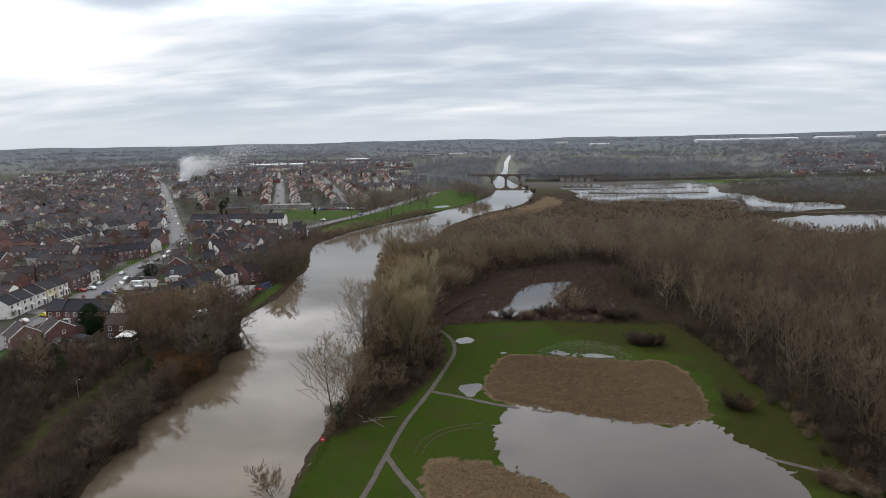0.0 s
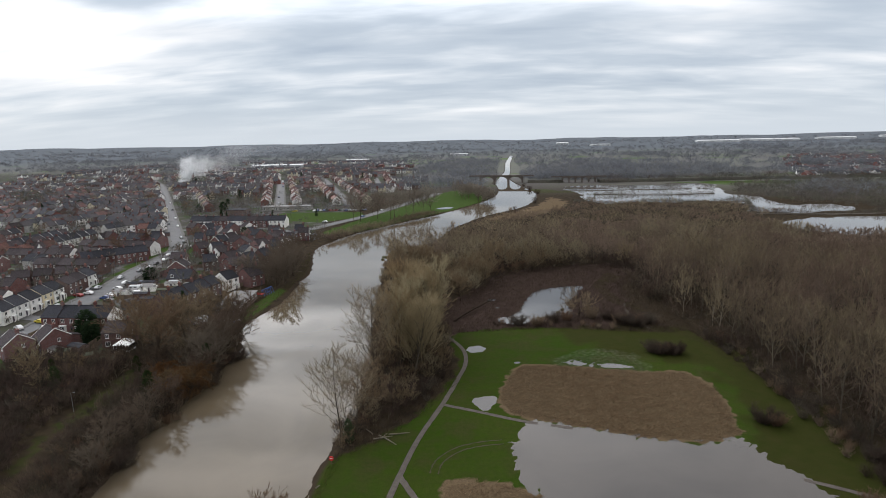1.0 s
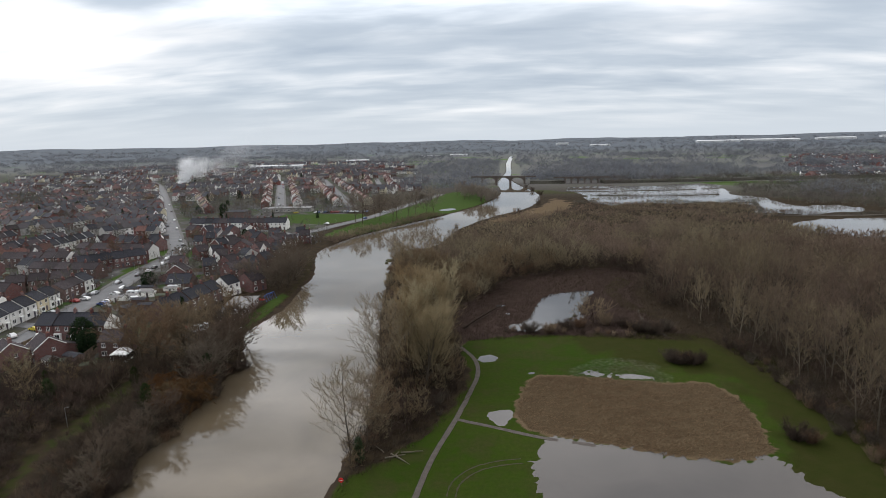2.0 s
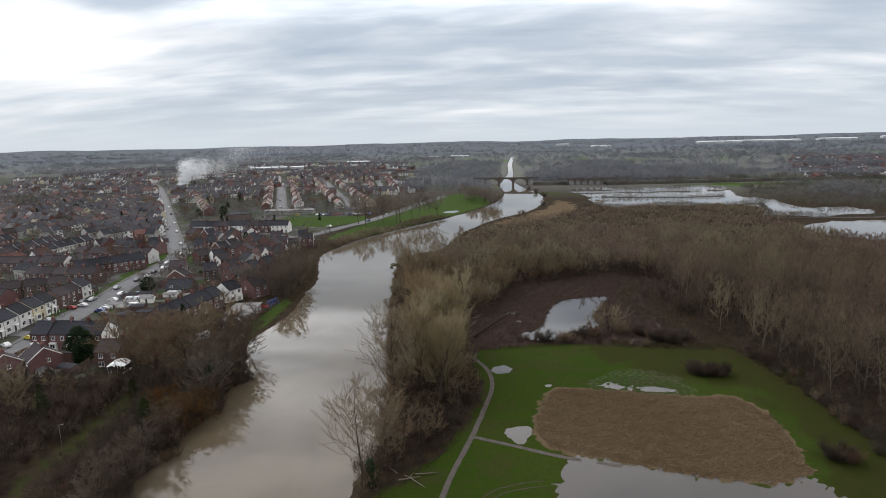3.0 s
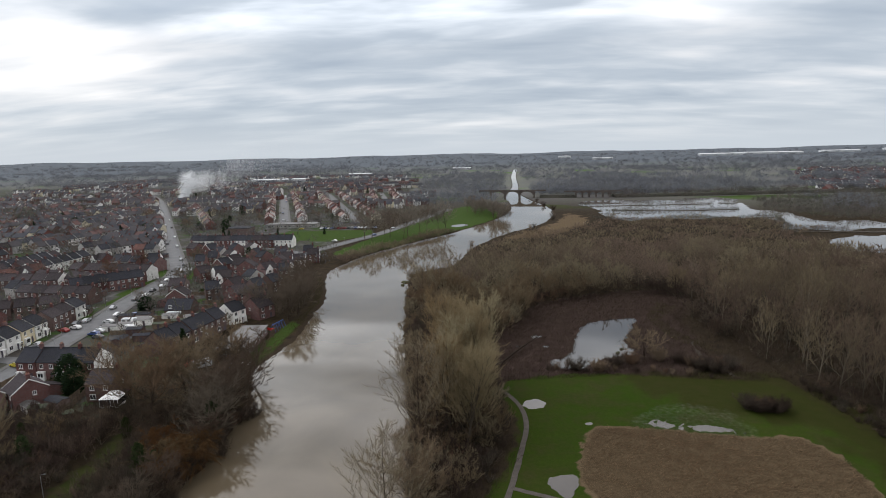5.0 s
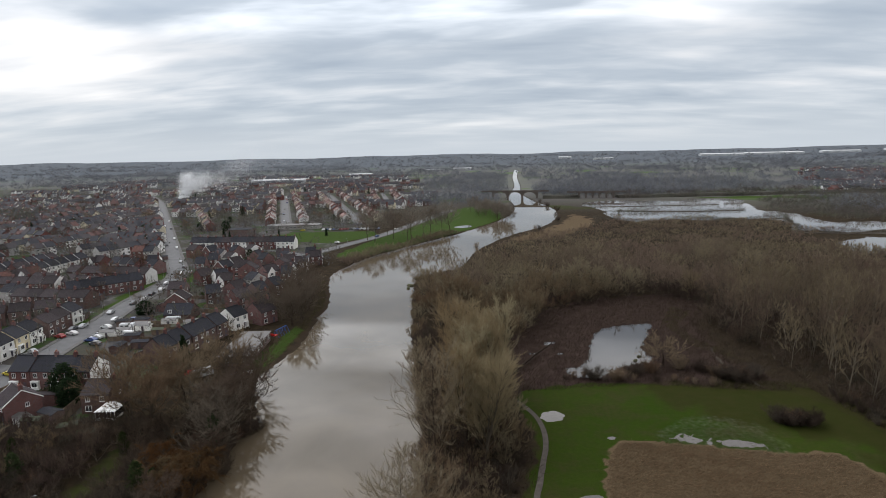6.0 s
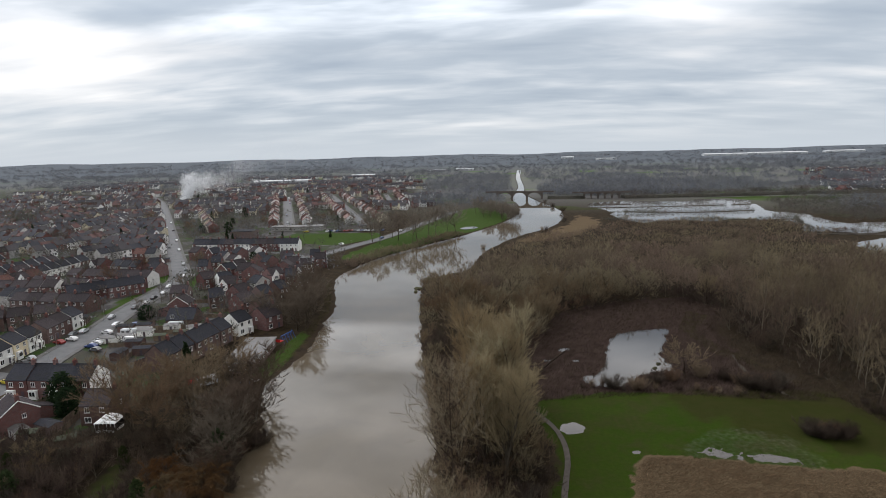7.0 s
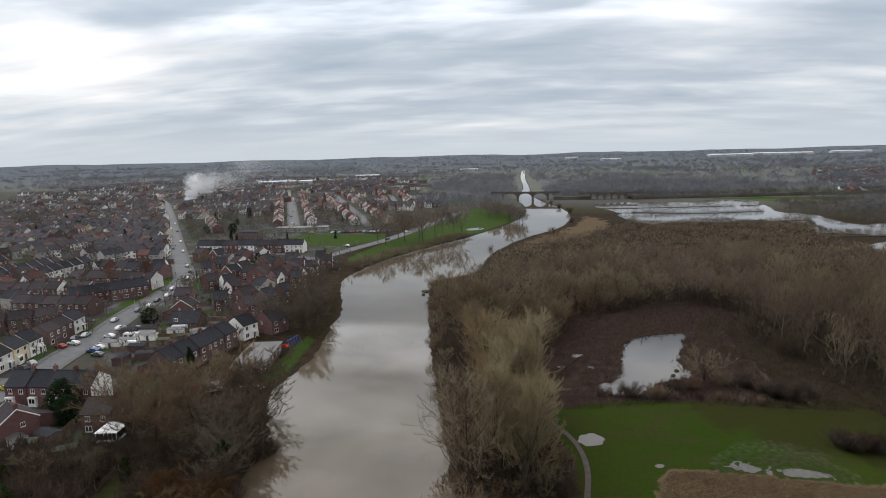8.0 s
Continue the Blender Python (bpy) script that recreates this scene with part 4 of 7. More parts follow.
pts = []
a = rng2.uniform(-0.85, 0.85, 40000)
r = 560 + 3300 * rng2.rand(40000) ** 1.25
q = np.stack([r * np.sin(a), r * np.cos(a)], 1)
patch = wave_noise(q[:, 0], q[:, 1], 420, 41) + np.where(r > 1100, 0.25, 0.0)
town = (q[:, 0] < -40 - 0.02 * q[:, 1]) & (q[:, 1] < 1150)
q = q[(patch > -0.12) & ~town]
q = q[clear_of(q)]
span_ = np.hypot(q[:, 0], q[:, 1])
belts = []
for i in range(210):
    y0 = 830 + 1900 * rng2.rand() ** 1.7
    x0 = rng2.uniform(-0.82, 0.85) * y0
    if x0 < -90 and y0 < 1250:
        continue
    ln, turn = rng2.uniform(70, 260), math.radians(rng2.uniform(-14, 14))
    for k in range(int(ln / 6.0) * 2):
        u, v = rng2.uniform(-ln / 2, ln / 2), 11 * rng2.randn()
        belts.append((x0 + u * math.cos(turn) - v * math.sin(turn), y0 + u * math.sin(turn) + v * math.cos(turn)))
belts = np.array(belts)
belts = belts[clear_of(belts)]
wood_stuff("far_woods", belt_templates, belts[:8200], 8, 0.6, 1.2, M["mass_hazed"], M["mass_hazed"], "bare tree belts beyond the bridge, tinted blue-grey with haze")
wood_stuff("far_woods", far_templates, q[span_ >= 1250][:5200], 8, 0.7, 1.25, M["mass_hazed"], M["mass_hazed"], "bare woods covering the far valley, paled blue-grey by painted haze")
hedge_lite = [bare_tree(880 + i, 3.4, 2.4, 5, 52, 0.04, 0.1, 1.3, 0.22, 2, 0, 2, 1.0, True) for i in range(3)]
BACK = [(97, 294), (141, 292), (192, 268), (238, 250), (300, 220), (380, 250), (330, 305), (262, 340), (225, 365), (205, 390), (165, 405), (152, 338)]
wood_stuff("scrub", hedge_lite, scatter(BACK, 3.8, rng, lambda p: away(p, POOLS["lake_b"]) > 3), 22, 0.8, 1.7, M["mass"], M["mass_trunk"], "low brown willow scrub behind the tall wood")
LOW = [(-2, 408), (24, 462), (60, 476), (100, 535), (120, 575), (172, 548), (228, 520), (250, 470), (212, 440), (206, 392), (165, 402), (150, 380), (110, 388), (52, 380), (22, 366), (2, 348), (-14, 338), (-14, 372)]
wood_stuff("scrub", hedge_lite, scatter(LOW, 4.6, rng, lambda p: np.minimum(away(p, POOLS["lake_a"]), away(p, POOLS["lake_b"])) > 3), 15, 0.55, 1.25, M["mass"], M["mass_trunk"], "low brown scrub between the wood and flooded fields")

# ---- the town ----


def brickwork(name, a, b_, mortar, vary=0.25):
    """Brick walls at true size, stained, toned from house to house."""
    m, n, b = material(name, 0.9, 0, 0.2)
    p = local(n)
    s = n.add("ShaderNodeSeparateXYZ", {0: p})
    flat = n.add("ShaderNodeCombineXYZ", {0: n.math("ADD", s.outputs[0], s.outputs[1]), 1: s.outputs[2], 2: 0.0}).outputs[0]
    br = n.add("ShaderNodeTexBrick", {"Vector": flat, "Color1": rgba(a), "Color2": rgba(b_), "Mortar": rgba(mortar), "Scale": 1.0, "Brick Width": 0.225, "Row Height": 0.075, "Mortar Size": 0.01})
    c = n.mix(n.step(n.noise(position(n), 0.8, 4), 0.4, 0.75, 0, 0.6), br.outputs[0], (a[0] * 0.5, a[1] * 0.6, a[2] * 0.7, 1))
    r = n.add("ShaderNodeObjectInfo").outputs["Random"]
    hsv = n.add("ShaderNodeHueSaturation", {"Value": n.step(r, 0, 1, 1 - vary, 1 + vary), "Saturation": n.step(r, 0, 1, 1.1, 0.75), "Color": c})
    n.put(b.inputs["Base Color"], hsv.outputs[0])
    return m


def tiling(name, a, b_, vary=0.25):
    """Roof tiles or slates in courses, lichen and moss on them."""
    m, n, b = material(name, 0.85, 0, 0.12)
    p = local(n)
    s = n.add("ShaderNodeSeparateXYZ", {0: p})
    flat = n.add("ShaderNodeCombineXYZ", {0: s.outputs[0], 1: n.math("ADD", s.outputs[1], s.outputs[2]), 2: 0.0}).outputs[0]
    br = n.add("ShaderNodeTexBrick", {"Vector": flat, "Color1": rgba(a), "Color2": rgba(b_), "Mortar": (a[0] * 0.4, a[1] * 0.4, a[2] * 0.4, 1), "Scale": 1.0, "Brick Width": 0.3, "Row Height": 0.28, "Mortar Size": 0.02})
    c = n.mix(n.step(n.noise(position(n), 0.6, 5), 0.5, 0.75, 0, 0.55), br.outputs[0], (0.028, 0.028, 0.022, 1))
    r = n.add("ShaderNodeObjectInfo").outputs["Random"]
    hsv = n.add("ShaderNodeHueSaturation", {"Value": n.step(r, 0, 1, 1 - vary, 1 + vary), "Color": c})
    n.put(b.inputs["Base Color"], hsv.outputs[0])
    bump(n, b, br.outputs["Fac"], 0.4, 0.03)
    return m


M["brick"] = brickwork("red_brick", (0.172, 0.061, 0.053), (0.122, 0.050, 0.045), (0.150, 0.124, 0.117))
M["brick_brown"] = brickwork("brown_brick", (0.150, 0.080, 0.068), (0.110, 0.064, 0.056), (0.15, 0.130, 0.118))
M["render"] = plain("white_render", (0.78, 0.77, 0.74), (0.66, 0.65, 0.62), 0.9, 0.5, vary=0.2)
M["cream"] = plain("cream_render", (0.70, 0.61, 0.42), (0.60, 0.52, 0.37), 0.9, 0.5, vary=0.15)
M["grey_render"] = plain("grey_pebbledash", (0.40, 0.385, 0.365), (0.32, 0.31, 0.29), 0.95, 0.6, vary=0.2)
M["slate"] = tiling("dark_slate", (0.027, 0.028, 0.035), (0.037, 0.037, 0.045))
M["tile_brown"] = tiling("brown_roof_tiles", (0.040, 0.033, 0.036), (0.055, 0.044, 0.046))
M["tile_red"] = tiling("red_roof_tiles", (0.125, 0.062, 0.051), (0.098, 0.052, 0.045))
M["white_paint"] = plain("white_painted_frames", (0.84, 0.84, 0.82), (0.74, 0.74, 0.72), 0.5, 3.0, relief=0)
M["pot"] = plain("clay_pots", (0.28, 0.13, 0.08), (0.22, 0.10, 0.07), 0.9, 4.0)
M["door_paint"] = plain("painted_doors", (0.06, 0.03, 0.03), (0.09, 0.09, 0.12), 0.5, 0.05, relief=0)
M["timber"] = plain("weathered_timber", (0.12, 0.085, 0.06), (0.17, 0.13, 0.095), 0.9, 1.0, vary=0.3)
M["sheet_roof"] = plain("grey_sheet_roofing", (0.12, 0.113, 0.108), (0.085, 0.08, 0.077), 0.6, 0.25, spec=0.4)
M["white_metal"] = plain("white_cladding", (0.50, 0.51, 0.52), (0.42, 0.43, 0.44), 0.5, 0.05)
M["steel"] = plain("galvanised_steel", (0.32, 0.33, 0.34), (0.25, 0.26, 0.27), 0.5, 3.0, metal=0.6)


def glass_mat():
    m, n, b = material("window_glass", 0.08, 0, 0.5)
    n.put(b.inputs["Base Color"], n.mix(n.add("ShaderNodeObjectInfo").outputs["Random"], (0.012, 0.014, 0.017, 1), (0.05, 0.05, 0.052, 1)))
    return m


M["glass"] = glass_mat()


def box(bm, x0, x1, y0, y1, z0, z1):
    v = [bm.verts.new((x, y, z)) for z in (z0, z1) for x, y in ((x0, y0), (x1, y0), (x1, y1), (x0, y1))]
    for f in ((3, 2, 1, 0), (4, 5, 6, 7), (0, 1, 5, 4), (1, 2, 6, 5), (2, 3, 7, 6), (3, 0, 4, 7)):
        bm.faces.new([v[i] for i in f])
    return v


def boxes(*list_of):
    bm = bmesh.new()
    for b in list_of:
        box(bm, *b)
    return bm


def extrude_x(bm, outline, x0, x1):
    """A prism along x from an outline of (y, z), counted anticlockwise seen from +x."""
    a, b = ([bm.verts.new((x, y, z)) for y, z in outline] for x in (x0, x1))
    n = len(outline)
    bm.faces.new(list(reversed(a)))
    bm.faces.new(b)
    for i in range(n):
        bm.faces.new((a[i], a[(i + 1) % n], b[(i + 1) % n], b[i]))


WINDOWS = {}


def window_frame(w, h, e, t):
    """Frame and mullion in one piece round two openings."""
    X = (-w / 2, -w / 2 + e, -e / 2, e / 2, w / 2 - e, w / 2)
    Z = (0, e, h - e, h)
    solid = lambda i, j: 0 <= i < 5 and 0 <= j < 3 and not (j == 1 and i in (1, 3))
    bm = bmesh.new()
    v = {(i, j, k): bm.verts.new((X[i], (-t, 0.01)[k], Z[j])) for i in range(6) for j in range(4) for k in (0, 1)}
    for i in range(5):
        for j in range(3):
            if not solid(i, j):
                continue
            bm.faces.new([v[q] for q in ((i, j, 0), (i + 1, j, 0), (i + 1, j + 1, 0), (i, j + 1, 0))])
            for di, dj, p, q in ((-1, 0, (i, j + 1), (i, j)), (1, 0, (i + 1, j), (i + 1, j + 1)), (0, -1, (i, j), (i + 1, j)), (0, 1, (i + 1, j + 1), (i, j + 1))):
                if not solid(i + di, j + dj):
                    bm.faces.new([v[(*q, 0)], v[(*p, 0)], v[(*p, 1)], v[(*q, 1)]])
    return bm


def boxes_mesh(name, *list_of):
    me = bpy.data.meshes.new(name)
    bm = boxes(*list_of)
    bm.to_mesh(me)
    bm.free()
    me.materials.append(M["white_paint"])
    return me


def window_part(parent, x, y, z, w, h, side, near):
    """A window on the wall that faces -y (side -1), +y (1), or x (2, -2): frame with mullion and sill, and its pane."""
    key = (w, h, near)
    if key not in WINDOWS:
        t, e = 0.07, 0.08 if near else 0.11
        a = part("window", window_frame(w, h, e, t), M["white_paint"], parent)
        b = part("pane", boxes((-w / 2 + e - 0.01, w / 2 - e + 0.01, -0.035, 0.012, e, h - e + 0.01)), M["glass"], a)
        WINDOWS[key] = (a.data, b.data, boxes_mesh("sill", (-w / 2 - 0.08, w / 2 + 0.08, -t - 0.08, 0.0, -0.08, -0.002)) if near else None)
    else:
        a = part("window", WINDOWS[key][0], None, parent)
        part("pane", WINDOWS[key][1], None, a)
    if WINDOWS[key][2]:
        part("sill", WINDOWS[key][2], None, a)
    a.matrix_basis = pose(x, y, z, 0, 0, {-1: 0, 1: 180, 2: 90, -2: -90}[side])
    return a


def simple_window(parent, x, y, z, w, h, side):
    return window_part(parent, x, y, z, w, h, side, False)


def house(label, wall="brick", roof="slate", w=5.2, d=8.4, eave=5.2, ridge=8.2, level=1, chimney=True, bay=False, ext=False, hip=0.0, gable_wall=None, side_windows=False, porch=False, verge=False, cross=0.0):
    """A two-storey house, its front towards -y. level: 2 near, 1 middle, 0 far."""
    ob = tagged(new("house"), label, "house", "houses of the town")
    bm = bmesh.new()
    extrude_x(bm, [(-d / 2, -0.4), (d / 2, -0.4), (d / 2, eave), (0, ridge - 0.05), (-d / 2, eave)], -w / 2, w / 2)
    part("wall", bm, M[wall], ob)
    o, t = 0.28, 0.16
    sl = (ridge - eave) / (d / 2)
    bm = bmesh.new()
    for s in (-1, 1):
        prof = [(s * (d / 2 + o), eave - o * sl + 0.04), (0, ridge + 0.04), (0, ridge + t + 0.04), (s * (d / 2 + o), eave - o * sl + t + 0.04)]
        extrude_x(bm, prof if s < 0 else prof[::-1], -w / 2 - (0.02 if level else 0.1), w / 2 + (0.02 if level else 0.1))
    box(bm, -w / 2, w / 2, -0.14, 0.14, ridge + t - 0.02, ridge + t + 0.13)
    part("roof", bm, M[roof], ob)
    if chimney:
        ch = part("chimney", boxes((w / 2 - 0.9, w / 2 - 0.12, -0.45, 0.45, ridge - 0.9, ridge + 1.2), (w / 2 - 0.96, w / 2 - 0.06, -0.51, 0.51, ridge + 1.2, ridge + 1.34)), M["brick"], ob)
        if level == 2:
            for k in (-0.22, 0.22):
                bm = bmesh.new()
                bmesh.ops.create_cone(bm, cap_ends=True, segments=8, radius1=0.14, radius2=0.11, depth=0.5, matrix=Matrix.Translation((w / 2 - 0.51, k, ridge + 1.58)))
                part("chimney_pot", bm, M["pot"], ch)
    mk = (lambda *a: window_part(ob, *a, True)) if level == 2 else (lambda *a: simple_window(ob, *a))
    xs_ = (-w / 4, w / 4)
    for x in xs_ if level else xs_[:1]:
        mk(x, -d / 2, 3.35, 1.15 if w < 9 else 1.5, 1.35, -1)
    mk(xs_[0], -d / 2, 0.8, 1.6, 1.45, -1)
    if level:
        for x in xs_ if level == 2 else xs_[:1]:
            mk(x, d / 2, 3.35, 1.15, 1.35, 1)
        part("door", boxes((xs_[-1] - 0.45, xs_[-1] + 0.45, -d / 2 - 0.06, -d / 2 + 0.02, 0.05, 2.1)), M["door_paint"], ob)
    if side_windows:
        mk(w / 2, 0.8, 3.4, 0.9, 1.1, 2)
        mk(-w / 2, 0.8, 3.4, 0.9, 1.1, -2)
    if bay:
        part("bay", boxes((xs_[0] - 1.1, xs_[0] + 1.1, -d / 2 - 0.75, -d / 2 + 0.01, -0.2, 2.35), (xs_[0] - 1.2, xs_[0] + 1.2, -d / 2 - 0.85, -d / 2 + 0.01, 2.36, 2.55)), M["white_paint"], ob)
        mk(xs_[0], -d / 2 - 0.75, 0.85, 1.7, 1.35, -1)
    if porch:
        part("porch", boxes((xs_[-1] - 0.9, xs_[-1] + 0.9, -d / 2 - 1.1, -d / 2 + 0.01, 2.25, 2.42), (xs_[-1] - 0.9, xs_[-1] - 0.78, -d / 2 - 1.1, -d / 2 - 0.98, -0.1, 2.25), (xs_[-1] + 0.78, xs_[-1] + 0.9, -d / 2 - 1.1, -d / 2 - 0.98, -0.1, 2.25)), M["white_paint"], ob)
    if ext:
        bm = bmesh.new()
        extrude_x(bm, [(d / 2 - 0.02, -0.4), (d / 2 + 4.2, -0.4), (d / 2 + 4.2, 2.6), (d / 2 - 0.02, 4.1)], -w / 2 + 0.05, 0.1)
        part("extension", bm, M[wall], ob)
        bm = bmesh.new()
        extrude_x(bm, [(d / 2 + 0.0, 4.12), (d / 2 + 4.4, 2.55), (d / 2 + 4.4, 2.7), (d / 2 + 0.0, 4.27)], -w / 2 + 0.0, 0.2)
        part("extension_roof", bm, M[roof], ob)
    if verge:
        for x in (-w / 2 - 0.16, w / 2 + 0.06):
            bm = bmesh.new()
            for s in (-1, 1):
                prof = [(s * (d / 2 + o), eave - o * sl - 0.06), (0, ridge - 0.06), (0, ridge + t + 0.06), (s * (d / 2 + o), eave - o * sl + t + 0.06)]
                extrude_x(bm, prof if s < 0 else prof[::-1], x, x + 0.1)
            bmesh.ops.remove_doubles(bm, verts=bm.verts, dist=0.001)
            part("bargeboard", bm, M["white_paint"], ob, "white bargeboard")
    if cross:
        half, top = cross / 2, eave + (ridge - eave) * 0.85
        turned = Matrix.Rotation(math.pi / 2, 4, "Z")
        bm = bmesh.new()
        extrude_x(bm, [(-half, -0.4), (half, -0.4), (half, eave), (0, top - 0.05), (-half, eave)], -d / 2 - 1.2, -0.5)
        bmesh.ops.transform(bm, matrix=Matrix.Translation((-w / 4, 0, 0)) @ turned, verts=bm.verts)
        part("wing_wall", bm, M["render" if wall != "render" else "brick"], ob)
        k2 = (top - eave) / half
        for nm, x0, x1, lo, hi, mt in (("wing_roof", -d / 2 - 1.3, -0.4, 0.04, 0.20, roof), ("bargeboard", -d / 2 - 1.42, -d / 2 - 1.30, -0.1, 0.22, "white_paint")):
            bm = bmesh.new()
            extrude_x(bm, [(-half - o, eave - o * k2 + lo), (0, top + lo), (half + o, eave - o * k2 + lo), (half + o, eave - o * k2 + hi), (0, top + hi), (-half - o, eave - o * k2 + hi)], x0, x1)
            bmesh.ops.transform(bm, matrix=Matrix.Translation((-w / 4, 0, 0)) @ turned, verts=bm.verts)
            bmesh.ops.recalc_face_normals(bm, faces=bm.faces)
            part(nm, bm, M[mt], ob)
        mk(-w / 4, -d / 2 - 1.2, 3.3, 1.6, 1.35, -1)
        mk(-w / 4, -d / 2 - 1.2, 0.8, 1.7, 1.45, -1)
    if gable_wall:
        for s in (1,):
            bm = bmesh.new()
            extrude_x(bm, [(-d / 2, -0.3), (d / 2, -0.3), (d / 2, eave), (0, ridge - 0.06), (-d / 2, eave)], w / 2 + 0.004, w / 2 + 0.03)
            part("gable_wall", bm, M[gable_wall], ob, "whitewashed gable end")
    return ob


TAKEN = []   # centres of houses already set


def settle(k, m, keep=7.5):
    """A house kind at a pose: the first stands there itself, the rest are copies."""
    TAKEN.append((m.translation.x, m.translation.y, keep))
    if k.get("placed"):
        return copy_thing(k, m)
    k["placed"] = 1
    k.matrix_basis = m
    return k


CELL = 3.0
bx_, by_ = np.meshgrid(np.arange(-900, 900, CELL), np.arange(150, 1600, CELL))
bp_ = np.stack([bx_.ravel(), by_.ravel()], 1)
ROAD_GAP = np.full(len(bp_), 60.0)
for l in ROAD_LINES:
    ROAD_GAP = np.minimum(ROAD_GAP, away(bp_, l, False))
GAPS = {"road": ROAD_GAP.reshape(bx_.shape), "river": away(bp_, RIVER_OUT).reshape(bx_.shape), "green": np.minimum(away(bp_, np.array(GREEN, float)) - 6, away(bp_, np.array(PARK, float)) - 8).reshape(bx_.shape)}


def free(x, y, r=7.0, road=8.5):
    """Whether a place is clear of houses, roads, lawns and the river."""
    j_, i_ = int((x + 900) / CELL), int((y - 150) / CELL)
    if not (0 <= j_ < bx_.shape[1] and 0 <= i_ < bx_.shape[0]) or GAPS["road"][i_, j_] < road or GAPS["river"][i_, j_] < 12 or GAPS["green"][i_, j_] < 0:
        return False
    return all((a - x) ** 2 + (b - y) ** 2 >= (0.5 * (r + c)) ** 2 * 1.2 for a, b, c in TAKEN)


def row(x0, y0, x1, y1, kinds, n, rng, must=True, jit=0.15):
    """Houses side by side from one end to the other, fronts to the right of that way."""
    ang = math.degrees(math.atan2(y1 - y0, x1 - x0))
    for i in range(n):
        f = (i + 0.5) / n
        x, y = x0 + f * (x1 - x0), y0 + f * (y1 - y0)
        k = kinds[rng.randint(len(kinds))] if len(kinds) != n else kinds[i]
        if must or free(x, y):
            settle(k, pose(x + jit * rng.randn(), y + jit * rng.randn(), 0.12 * rng.rand(), 0, 0, ang + 0.6 * rng.randn()), 5.5)


rng = np.random.RandomState(31)
near_brick = house("red-brick terraced house with dark slate roof and bay window", "brick", "slate", 6.0, 8.0, 5.3, 8.3, 2, bay=True, ext=True)
near_brick_end = house("end-of-terrace brick house with whitewashed gable wall", "brick", "slate", 6.0, 8.0, 5.3, 8.3, 2, ext=True, gable_wall="render")
near_plain = house("soot-dark brick terraced house with slate roof", "brick_brown", "slate", 6.0, 8.0, 5.3, 8.3, 2, ext=True)
near_white = house("white-rendered terraced house with dark tiled roof", "render", "slate", 6.6, 8.2, 5.2, 8.0, 2, porch=True)
near_cream = house("cream-rendered terraced house with dark tiled roof", "cream", "slate", 6.6, 8.2, 5.2, 8.0, 2, bay=True)
near_brown = house("brown-brick post-war house with dark tiled roof", "brick_brown", "tile_brown", 7.2, 8.0, 5.1, 7.6, 2, side_windows=True)
near_gabled = house("brick house with white bargeboards on its gables", "brick", "tile_brown", 7.2, 8.0, 4.9, 7.8, 2, verge=True, ext=True, side_windows=True)
bungalow = house("low brick bungalow with a broad dark roof", "brick_brown", "slate", 10.5, 9.0, 2.7, 6.0, 0)
near_red = house("detached red-brick house with gable towards the river", "brick", "tile_brown", 7.5, 9.5, 5.0, 8.2, 2, side_windows=True)
mid_kinds = [house("red-brick terraced house with slate roof", "brick", "slate", 5.4, 8.4, 5.2, 8.2, 1), house("brown-brick semi-detached house with tiled roof", "brick_brown", "tile_brown", 7.4, 8.2, 5.1, 7.7, 1, side_windows=True),
             house("white-rendered house with dark roof", "render", "slate", 6.4, 8.4, 5.2, 8.2, 1), house("red-brick house with a whitened gable and brown roof", "brick", "tile_brown", 7.0, 8.6, 5.2, 8.0, 1, gable_wall="render"),
             house("grey pebbledashed house with slate roof", "grey_render", "slate", 6.4, 8.2, 5.1, 7.9, 1, porch=True), house("brick house with orange-red tiled roof", "brick", "tile_red", 7.2, 8.4, 5.1, 8.0, 1),
             house("brick house with white cross gable and bargeboards", "brick", "tile_brown", 7.6, 8.4, 5.1, 8.0, 1, cross=3.6), house("white-rendered house with brown tiled roof and white verges", "render", "tile_brown", 7.0, 8.2, 5.1, 7.8, 1, verge=True),
             house("red-brick house with white bargeboards and slate roof", "brick", "slate", 7.0, 8.4, 5.2, 8.2, 1, verge=True, side_windows=True)]


def island_tone(name, *stops):
    """Colour chosen piece by piece, for joined far houses."""
    m, n, b = material(name, 0.85, 0, 0.25)
    isl = n.add("ShaderNodeNewGeometry").outputs["Random Per Island"]
    c = n.ramp(isl, *stops)
    c = n.mix(n.step(n.noise(position(n), 0.7, 4), 0.4, 0.7, 0, 0.45), c, (0.03, 0.028, 0.026, 1))
    n.put(b.inputs["Base Color"], c)
    return m


def stepped(*cols):
    out = []
    for i, c in enumerate(cols):
        out += [(i / len(cols), c), ((i + 0.98) / len(cols), c)]
    return out


B1, B2, W1, C1, G1 = (0.165, 0.066, 0.056), (0.125, 0.07, 0.06), (0.80, 0.79, 0.77), (0.62, 0.56, 0.42), (0.36, 0.35, 0.34)
S1, S2, T1, P1 = (0.036, 0.037, 0.046), (0.056, 0.050, 0.054), (0.115, 0.060, 0.054), (0.24, 0.150, 0.13)
FAR_MATS = {"town": (island_tone("far_town_walls", *stepped(B1, W1, B2, W1, G1, B1, W1, C1)), island_tone("far_town_roofs", *stepped(S1, S2, S1, S2, T1, S1, S2))),
            "estate": (island_tone("estate_walls", *stepped(B1, C1, B2, W1)), island_tone("estate_roofs", *stepped(P1, S2, T1, P1)))}


